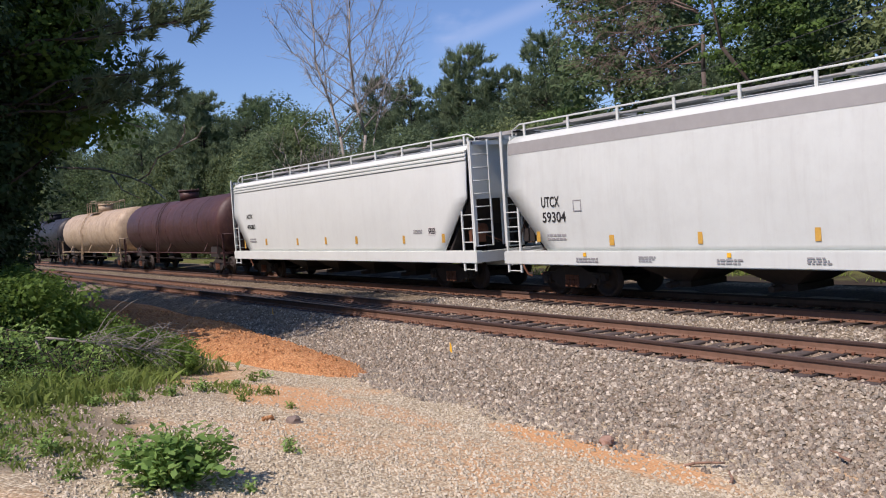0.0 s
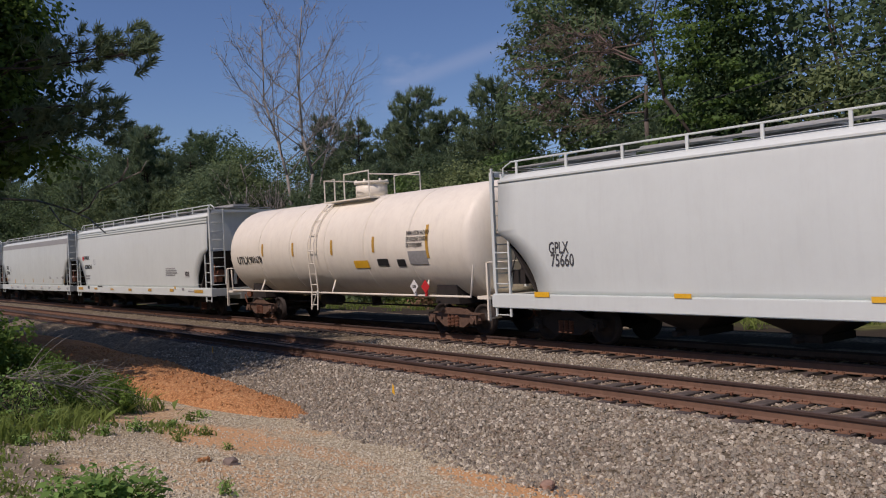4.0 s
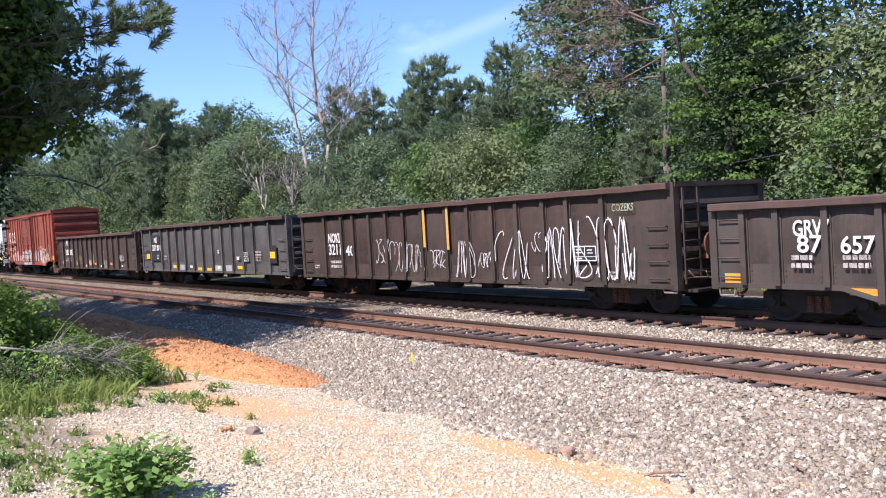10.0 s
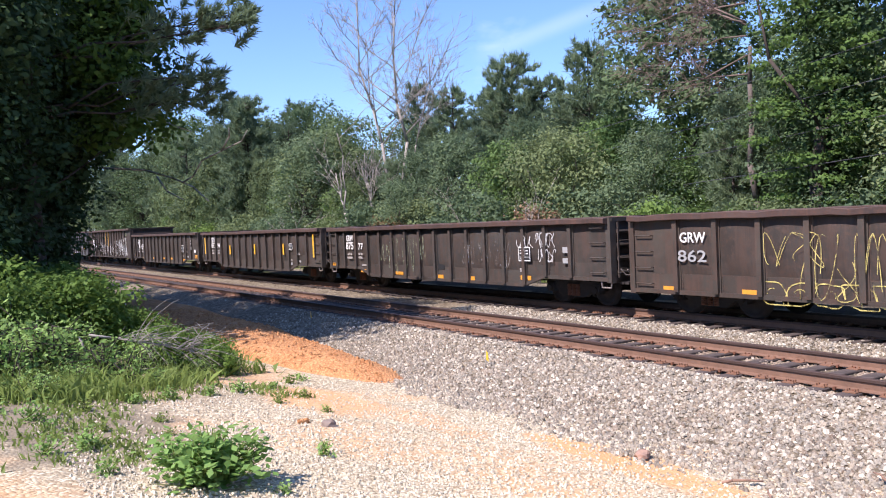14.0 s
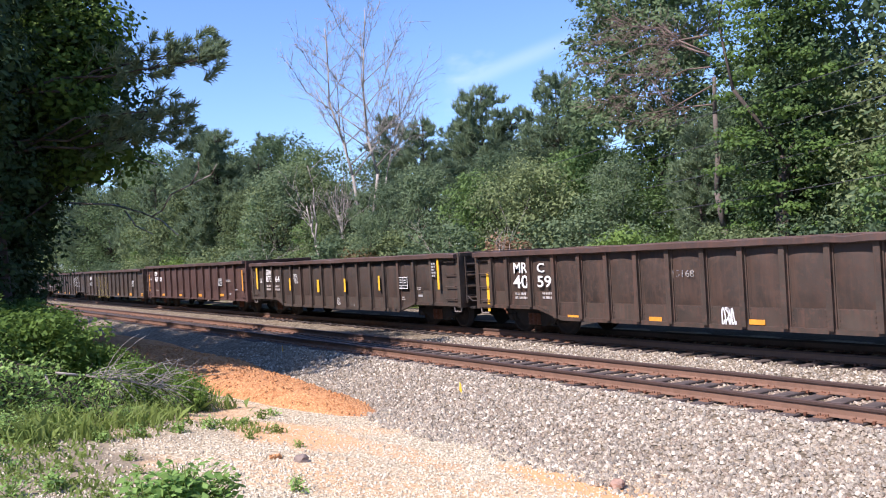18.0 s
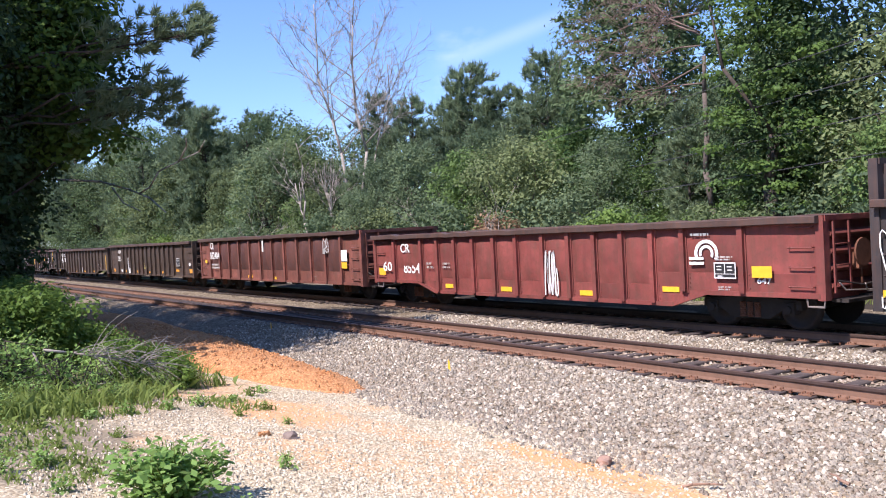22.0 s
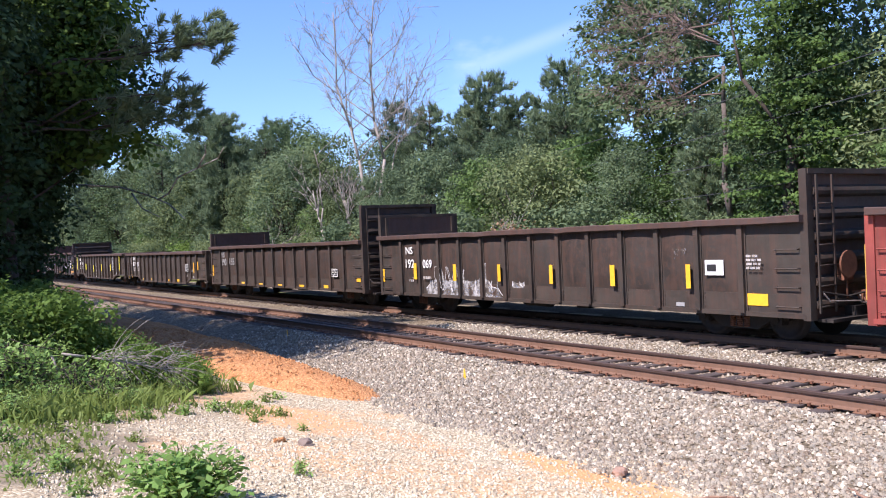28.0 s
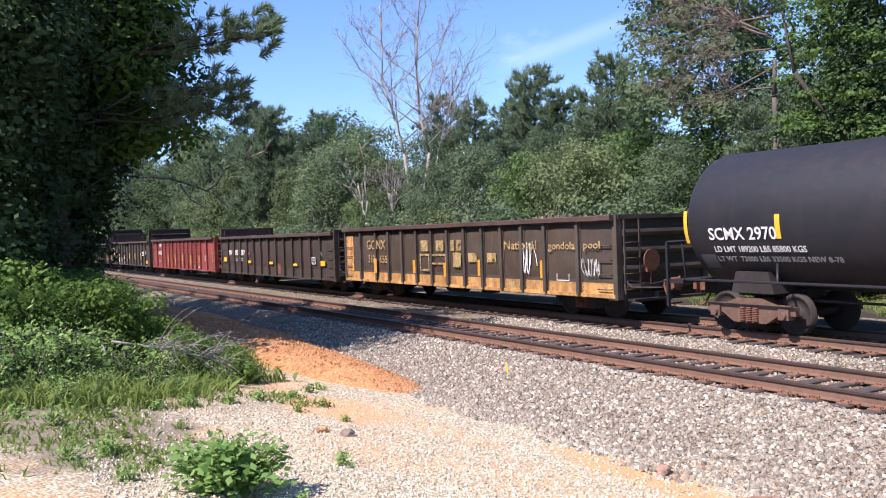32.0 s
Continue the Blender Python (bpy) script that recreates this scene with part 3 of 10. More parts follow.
def stone_field(name, count, seed, area, size, mat, height, keep=None, sides=5):
    """Loose stones lying on a surface: small uneven lumps."""
    rng = np.random.default_rng(seed)
    x = rng.uniform(area[0], area[1], count)
    y = rng.uniform(area[2], area[3], count)
    if keep is not None:
        ok = keep(x, y, rng)
        x, y = x[ok], y[ok]
    n = len(x)
    z = height(x, y)
    s = size[0] + (size[1] - size[0]) * rng.random(n) ** 1.8
    a = rng.uniform(0, 2 * np.pi, n)
    ring = np.arange(sides) * 2 * np.pi / sides
    low = np.empty((n, sides, 3))
    top = np.empty((n, 3, 3))
    for i in range(sides):
        r = s * rng.uniform(0.7, 1.15, n)
        low[:, i, 0] = np.cos(a + ring[i]) * r
        low[:, i, 1] = np.sin(a + ring[i]) * r * 0.8
        low[:, i, 2] = s * rng.uniform(-0.25, 0.35, n)
    for i in range(3):
        r = s * rng.uniform(0.3, 0.7, n)
        top[:, i, 0] = np.cos(a + i * 2.094 + 0.5) * r
        top[:, i, 1] = np.sin(a + i * 2.094 + 0.5) * r * 0.8
        top[:, i, 2] = s * rng.uniform(0.55, 1.0, n)
    v = np.concatenate([low, top], 1) + np.stack([x, y, z], -1)[:, None]
    f = [[5, 6, 7], [0, 1, 5], [1, 6, 5], [1, 2, 6], [2, 3, 6], [3, 7, 6], [3, 4, 7], [4, 5, 7], [4, 0, 5]]
    q = (np.arange(n)[:, None, None] * 8 + np.array(f)[None]).reshape(-1, 3)
    ob = new(name, soup(name, v.reshape(-1, 3), q, mat))
    return ob


# ---- greenery ----
def leaf_soup(name, centre, size, rng, mat, aspect=0.55, up=0.4, droop=0.0, far=False, face=None):
    """Leaves as small pointed blades: a middle line and two sides that fold a little."""
    n = len(centre)
    d = rng.normal(size=(n, 3))
    d[:, 2] = d[:, 2] * 0.6 - droop
    d /= np.linalg.norm(d, axis=1)[:, None]
    u = rng.normal(size=(n, 3))
    u[:, 2] += up * 2
    if face is not None:
        u = face + rng.normal(size=(n, 3)) * 0.38
        d -= u * (np.sum(d * u, 1) / (np.sum(u * u, 1) + 1e-9))[:, None]
        d /= np.linalg.norm(d, axis=1)[:, None] + 1e-9
    w = np.cross(d, u)
    w /= np.linalg.norm(w, axis=1)[:, None] + 1e-9
    size = np.asarray(size).reshape(-1, 1) * np.ones((n, 1))
    a = centre - d * size * 0.5
    c = centre + d * size * 0.5
    if far:
        b, e = a + w * size * aspect * 0.5, a - w * size * aspect * 0.5
        return soup(name, np.stack([e, b, c], 1).reshape(-1, 3), np.arange(n * 3).reshape(-1, 3), mat)
    b = centre + w * size * aspect * 0.5
    e = centre - w * size * aspect * 0.5
    v = np.stack([a, b, c, e], 1).reshape(-1, 3)
    q = np.arange(n * 4).reshape(-1, 4)
    return soup(name, v, q, mat)


def limb(bm, a, b, r0, r1, rng, bend=0.15, n=6, steps=3):
    pts = [Vector(a).lerp(Vector(b), i / steps) for i in range(steps + 1)]
    L = (Vector(b) - Vector(a)).length
    for p in pts[1:-1]:
        p += Vector(rng.normal(size=3) * L * bend * 0.35)
    for i in range(steps):
        tube(bm, pts[i], pts[i + 1], r0 + (r1 - r0) * i / steps, r0 + (r1 - r0) * (i + 1) / steps, n)
    return pts


def broadleaf(name, height, spread, base, clumps, leaves, leaf, mat, seed, label, flat=0.7, thick=0.9, trunk=True, lean=(0, 0), fill=0.62, core=0.26, peak=0.42, away=(0, 0), every=4):
    """A tree with a forked trunk, leaf clumps at its limb ends and shaded leaves within."""
    rng = np.random.default_rng(seed)
    tree = thing(name, label, "tree" if trunk else "bush")
    bm = bmesh.new()
    fork = height * (0.35 if trunk else 0.12)
    limb(bm, (0, 0, -0.4), (lean[0] * 0.4, lean[1] * 0.4, fork), height * 0.016 + 0.03, height * 0.011 + 0.015, rng, 0.05, 8)
    centres = []
    for i in range(clumps):
        t = (i + rng.random()) / clumps
        z = base + (height - base) * t
        wide = max(peak, 1 - peak) + 0.04
        r_max = spread * math.sqrt(max(0.05, 1 - ((t - peak) / wide) ** 2)) * (0.66 + 0.5 * rng.random())
        a = i * 2.399 + rng.normal() * 0.35
        r = r_max * rng.uniform(fill, 1.0) if rng.random() < 0.8 else r_max * rng.uniform(0.1, fill)
        centres.append((math.cos(a) * r + lean[0] * t + away[0], math.sin(a) * r + lean[1] * t + away[1], z))
    for i, c in enumerate(centres):
        if i % every == 0:
            limb(bm, (lean[0] * 0.4, lean[1] * 0.4, min(fork, c[2] * 0.8)), c, height * 0.005 + 0.012, 0.01, rng, 0.2, 5, 3)
    part("trunk", bm, M["bark"], tree, smooth=True)
    pts, sizes, faces = [], [], []
    for c in centres:
        rad = thick * rng.uniform(0.6, 1.3)
        k = max(8, int(leaves * (1 - core) / clumps * (rad / thick) ** 2 * 0.95))
        p = rng.normal(size=(k, 3))
        p[:, 2] = np.abs(p[:, 2]) * 0.9 - 0.35 * rng.random(k)
        p /= np.linalg.norm(p, axis=1)[:, None]
        ragged = 1 + 0.22 * np.sin(p[:, 0] * 4 + c[2] * 3) * np.cos(p[:, 1] * 4 + c[0] * 5) + 0.16 * rng.normal(size=k)
        pts.append(np.array(c) + p * rad * ragged[:, None] * np.array((1, 1, flat)))
        faces.append(p + np.array((0, 0, 0.35)))
        sizes.append(leaf * rng.uniform(0.6, 1.35, k))
        k = max(6, int(leaves * core / clumps))
        pts.append(np.array(c) + np.clip(rng.normal(size=(k, 3)), -1.4, 1.4) * rad * np.array((0.42, 0.42, 0.42 * flat)) - np.array((0, 0, 0.12 * rad)))
        faces.append(rng.normal(size=(k, 3)))
        sizes.append(leaf * 1.7 * rng.uniform(0.7, 1.2, k))
    pts, sizes, faces = np.concatenate(pts), np.concatenate(sizes), np.concatenate(faces)
    keep = pts[:, 2] > 0.05
    part("crown", leaf_soup("crown", pts[keep], sizes[keep], rng, mat, 0.62, 0.5, 0.0, leaf > 0.155, faces[keep]), None, tree)
    return tree


def pine(name, height, spread, base, whorls, seed, label, tuft=0.34, needles=34, mat=None):
    """A pine: straight trunk, whorls of rising boughs, billowing needle tufts at their ends."""
    rng = np.random.default_rng(seed)
    tree = thing(name, label, "pine tree")
    bm = bmesh.new()
    limb(bm, (0, 0, -0.4), (0, 0, height * 0.97), height * 0.011 + 0.04, 0.025, rng, 0.01, 8, 5)
    pts, dirs = [], []
    for i in range(whorls):
        t = i / (whorls - 1)
        z = base + (height * 0.96 - base) * t
        reach = spread * math.sqrt(max(0.02, 1 - ((t - 0.28) / 0.76) ** 2)) * rng.uniform(0.72, 1.1)
        for j in range(rng.integers(4, 7)):
            a = rng.uniform(0, 2 * math.pi)
            L = reach * rng.uniform(0.5, 1.05) + 0.15
            rise = L * rng.uniform(0.05, 0.5)
            end = np.array((math.cos(a) * L, math.sin(a) * L, z + rise))
            start = np.array((0, 0, z - 0.1))
            limb(bm, start, end, 0.02 + 0.006 * L, 0.008, rng, 0.1, 4, 2)
            for q in range(max(4, int(L * 5.0))):
                f = 1.05 - 0.65 * rng.random() ** 1.4
                p = start + (end - start) * f + rng.normal(size=3) * np.array((1, 1, 0.7)) * 0.17 * (0.7 + 0.25 * L)
                pts.append(p)
                dd = (end - start) / L * 0.6 + np.array((0, 0, 0.75)) + rng.normal(size=3) * 0.35
                dirs.append(dd / np.linalg.norm(dd))
    part("trunk", bm, M["bark"], tree, smooth=True)
    pts, dirs = np.array(pts), np.array(dirs)
    n = len(pts)
    p = np.repeat(pts, needles, 0)
    d = np.repeat(dirs, needles, 0) + rng.normal(size=(n * needles, 3)) * 0.42
    d /= np.linalg.norm(d, axis=1)[:, None]
    w = np.cross(d, rng.normal(size=d.shape))
    w /= np.linalg.norm(w, axis=1)[:, None]
    L = tuft * rng.uniform(0.6, 1.2, (len(p), 1))
    base_p = p + rng.normal(size=p.shape) * 0.05
    v = np.stack([base_p - w * 0.034, base_p + w * 0.034, base_p + d * L], 1).reshape(-1, 3)
    part("crown", soup("crown", v, np.arange(len(p) * 3).reshape(-1, 3), mat or M["needle"]), None, tree)
    return tree


def shoots(name, count, reach, tall, leaf, mat, seed, label, lean=0.8, per=26, category="bush"):
    """A tangled bush: arching leafy shoots of unequal length from one root."""
    rng = np.random.default_rng(seed)
    ob = thing(name, label, category)
    bm = bmesh.new()
    pts, size = [], []
    for i in range(count):
        a = rng.uniform(0, 2 * math.pi)
        out = reach * rng.uniform(0.05, 1.0)
        up = tall * rng.uniform(0.45, 1.15) * (1.05 - 0.6 * (out / reach) ** 2)
        root = Vector((math.cos(a) * out * 0.3 + rng.normal() * 0.15, math.sin(a) * out * 0.3 + rng.normal() * 0.15, 0))
        knee = Vector((math.cos(a) * out * 0.6, math.sin(a) * out * 0.6, up * 0.8)) + Vector(rng.normal(size=3) * 0.12)
        tip = Vector((math.cos(a) * out * (1 + lean * 0.15), math.sin(a) * out * (1 + lean * 0.15), up + rng.normal() * 0.12 * tall))
        tube(bm, root, knee, 0.012, 0.008, 4)
        tube(bm, knee, tip, 0.008, 0.004, 4)
        for k in range(per):
            f = rng.random()
            p = root.lerp(knee, 0.35 + 0.65 * f * 1.6) if f < 0.4 else knee.lerp(tip, (f - 0.4) / 0.6)
            pts.append(np.array(p) + rng.normal(size=3) * leaf * 1.05)
            size.append(leaf * rng.uniform(0.65, 1.35))
    tagged(part("stem", bm, M["bark"], ob), kind="stuff")
    pts = np.array(pts)
    pts[:, 2] = np.abs(pts[:, 2])
    part("foliage", leaf_soup("foliage", pts, np.array(size), rng, mat, 0.5, 0.6, 0.1), None, ob)
    return ob


def dead_giant(name, label, seed, stems, at):
    """A tall dead tree: bare trunks with ascending boughs that end in fine twigs."""
    rng = np.random.default_rng(seed)
    tree = thing(name, label, "dead tree", at=at)
    for (bx, by), (tx, ty, tz), r, first in stems:
        bm = bmesh.new()
        base, top = Vector((bx, by, -0.3)), Vector((tx, ty, tz))
        pts = limb(bm, base, top, r, 0.03, rng, 0.035, 7, 7)
        part("trunk", bm, M["dead_wood"], tree)
        for i in range(15):
            f = first + (0.97 - first) * (i + rng.random()) / 15
            k = min(6, int(f * 7))
            p = pts[k].lerp(pts[k + 1], f * 7 - k)
            a = i * 2.4 + rng.normal() * 0.4
            L = tz * (0.36 - 0.22 * f) * rng.uniform(0.6, 1.25)
            side = Vector((math.cos(a), math.sin(a), 0))
            bm = bmesh.new()
            knee = p + side * L * 0.45 + Vector((0, 0, L * 0.35))
            tip = knee + side * L * 0.35 + Vector((0, 0, L * 0.62))
            rr = r * (1 - f) * 0.5 + 0.014
            tube(bm, p, knee, rr, rr * 0.7, 5)
            tube(bm, knee, tip, rr * 0.7, 0.012, 5)
            for j in range(int(6 + L * 3.0)):
                g = rng.uniform(0.25, 1.0)
                q = p.lerp(knee, g * 2) if g < 0.5 else knee.lerp(tip, g * 2 - 1)
                d = (side * 0.5 + Vector((0, 0, 0.8)) + Vector(rng.normal(size=3) * 0.5)).normalized()
                m = L * rng.uniform(0.2, 0.5)
                limb(bm, q, q + d * m, 0.014, 0.009, rng, 0.2, 4, 2)
                for _ in range(2):
                    e = q + d * m * rng.uniform(0.4, 0.95)
                    tube(bm, e, e + (d + Vector(rng.normal(size=3) * 0.5)).normalized() * m * 0.5, 0.010, 0.007, 3)
            part("bough", bm, M["dead_wood"], tree)
    return tree


def bare_tree(name, height, seed, label, trunks=2, mat=None, spread=0.3, depth=4, r=None, first=3, slant=0.1):
    """A dead tree: pale forked trunk and fine bare branches, nothing on them."""
    rng = np.random.default_rng(seed)
    tree = thing(name, label, "dead tree")
    bm, twigs = bmesh.new(), bmesh.new()

    def grow(a, d, L, rad, level):
        b = a + d * L
        pts = limb(bm if level == 0 else twigs, a, b, rad, rad * 0.55, rng, 0.12, 6 if level < 2 else 4, 3)
        if level >= depth:
            return
        k = first if level == 0 else rng.integers(2, 5)
        for i in range(k):
            f = rng.uniform(0.45, 1.0)
            p = np.array(pts[0].lerp(pts[-1], f))
            nd = d + rng.normal(size=3) * spread * (1.0 + 0.25 * level)
            nd[2] = abs(nd[2]) * 0.9 + 0.22
            nd /= np.linalg.norm(nd)
            grow(p, nd, L * rng.uniform(0.5, 0.78), max(rad * rng.uniform(0.4, 0.6), 0.008), level + 1)

    for i in range(trunks):
        d = np.array(((i - (trunks - 1) / 2) * slant * 2 + rng.normal() * 0.03, rng.normal() * 0.08, 1.0))
        grow(np.array((i * 0.3, 0, -0.3)), d / np.linalg.norm(d), height * 0.5, (r or height * 0.011), 0)
    part("trunk", bm, mat or M["dead_wood"], tree)
    tagged(part("branch_spray", twigs, mat or M["dead_wood"], tree), kind="stuff")
    return tree

# ---- rolling stock: x from the leading end, y = 0 on the track's middle, z from the rail tops ----
def truck_meshes(steel, tag):
    d = {}
    bm = bmesh.new()
    pts = [(-1.15, 0.42), (-1.13, 0.60), (-0.62, 0.62), (-0.32, 0.74), (0.32, 0.74), (0.62, 0.62), (1.13, 0.60), (1.15, 0.42), (0.72, 0.40), (0.42, 0.22), (-0.42, 0.22), (-0.72, 0.40)]
    prism(bm, pts, -0.07, 0.07)
    for s in (-1, 1):
        box(bm, s * 0.89 - 0.13, s * 0.89 + 0.13, -0.13, 0.08, 0.33, 0.55)
        tube(bm, (s * 0.89, -0.19, 0.42), (s * 0.89, -0.1, 0.42), 0.085, n=10)
    d["sideframe"] = mesh_of("sideframe", bm, steel)
    bm = bmesh.new()
    prof = [(0.25 + 0.3 * k / 16, 0.072 if k % 2 else 0.052) for k in range(17)]
    rings = [[bm.verts.new((math.cos(2 * math.pi * i / 8) * r, -0.075 + math.sin(2 * math.pi * i / 8) * r, z)) for i in range(8)] for z, r in prof]
    for p, q in zip(rings, rings[1:]):
        for i in range(8):
            bm.faces.new((p[i], p[(i + 1) % 8], q[(i + 1) % 8], q[i]))
    d["spring"] = mesh_of("spring", bm, M["rust"])
    bm = bmesh.new()
    box(bm, -0.2, 0.2, -1.02, 1.02, 0.52, 0.72)
    box(bm, -0.28, 0.28, -0.35, 0.35, 0.7, 0.84)
    for s in (-1, 1):
        box(bm, s * 0.42 - 0.05, s * 0.42 + 0.05, -0.85, 0.85, 0.36, 0.46)
    d["bolster"] = mesh_of("bolster", bm, steel)
    bm = bmesh.new()
    for s in (-1, 1):
        a = s * 0.72
        prof = [(a - 0.07 * s, 0.0, 0.45), (a - 0.045 * s, 0, 0.447), (a - 0.03 * s, 0, 0.42), (a + 0.055 * s, 0, 0.415), (a + 0.05 * s, 0, 0.355), (a + 0.01 * s, 0, 0.33), (a, 0, 0.16), (a + 0.06 * s, 0, 0.13), (a + 0.06 * s, 0, 0.0)]
        n = 20
        rings = [[bm.verts.new((math.cos(2 * math.pi * i / n) * r, y, 0.42 + math.sin(2 * math.pi * i / n) * r)) for i in range(n)] for y, _, r in prof[:-1]]
        for p, q in zip(rings, rings[1:]):
            for i in range(n):
                f = bm.faces.new((p[i], p[(i + 1) % n], q[(i + 1) % n], q[i]))
                f.smooth = True
        bm.faces.new(rings[0])
        bm.faces.new(rings[-1])
    tube(bm, (0, -0.95, 0.42), (0, 0.95, 0.42), 0.075, n=10)
    d["wheelset"] = mesh_of("wheelset", bm, M["wheel"])
    bm = bmesh.new()
    box(bm, -0.05, 0.05, -0.055, 0.055, 0.22, 0.5)
    d["brake_shoe"] = mesh_of("brake_shoe", bm, steel)
    return d


TRUCK = truck_meshes(M["steel"], "dark")
TRUCK_RUST = truck_meshes(plain("brown_truck_steel", (0.13, 0.075, 0.05), 0.85, 0.1, 7, 0.4, 0.3), "brown")


def add_truck(car, x, kit=None):
    kit = kit or TRUCK
    t = part("truck", kit["bolster"], None, car, "four-wheeled cast steel truck", (x, 0, 0))
    for s in (-1, 1):
        f = part("sideframe", kit["sideframe"], None, t, at=(0, s * 1.0, 0))
        if s == 1:
            f.rotation_euler = (0, 0, math.pi)
        for k in (-1, 0, 1):
            sp = part("spring", kit["spring"], None, t, at=(k * 0.17, s * 1.0, 0))
            if s == 1:
                sp.rotation_euler = (0, 0, math.pi)
        part("wheelset", kit["wheelset"], None, t, at=(s * 0.89, 0, 0))
        for x in (-0.41, 0.41):
            part("brake_shoe", kit["brake_shoe"], None, t, at=(x, s * 0.735, 0))
    return t


def coupler_mesh():
    bm = bmesh.new()
    box(bm, -0.75, -0.28, -0.08, 0.08, 0.80, 0.96)
    prism(bm, [(-0.30, 0.78), (-0.02, 0.74), (0.06, 0.80), (0.06, 1.0), (-0.04, 1.04), (-0.30, 0.98)], -0.16, 0.04)
    box(bm, -0.06, 0.04, 0.03, 0.17, 0.78, 0.98)
    tube(bm, (-0.02, 0.1, 0.72), (-0.02, 0.1, 1.06), 0.03)
    bent(bm, [(-0.12, -0.32, 0.86), (0.02, -0.34, 0.6), (0.12, -0.3, 0.42), (0.18, -0.22, 0.38)], 0.028)
    return mesh_of("coupler", bm, M["rust"])


COUPLER = coupler_mesh()


def add_couplers(car, L, reach=0.62):
    a = part("coupler", COUPLER, None, car, at=(L + reach - 0.1, 0, 0))
    b = part("coupler", COUPLER, None, car, at=(-reach + 0.1, 0, 0))
    b.rotation_euler = (0, 0, math.pi)
    return a, b


def grab(bm, x0, x1, y, z, r=0.014, out=0.07):
    bent(bm, [(x0, y, z), (x0, y - out, z - 0.01), (x1, y - out, z - 0.01), (x1, y, z)], r, 5)


def stirrup(bm, x, y, z0, z1, w=0.34, r=0.02):
    bent(bm, [(x, y, z1), (x + 0.02, y, z0), (x + w - 0.02, y, z0), (x + w, y, z1)], r, 5)


RAIL_RUST = weathered("rusty_top_rail", (0.072, 0.048, 0.040), wear=0.6, streak=0.3, dirt=0.5)
BULKHEAD = weathered("brown_bulkhead_plate", (0.092, 0.058, 0.046), wear=0.5, streak=0.4, dirt=0.4)
DARK_RUST = weathered("dark_rust_panel", (0.075, 0.033, 0.028), wear=0.6, streak=0.5, dirt=0.5, rust=(0.13, 0.05, 0.036))


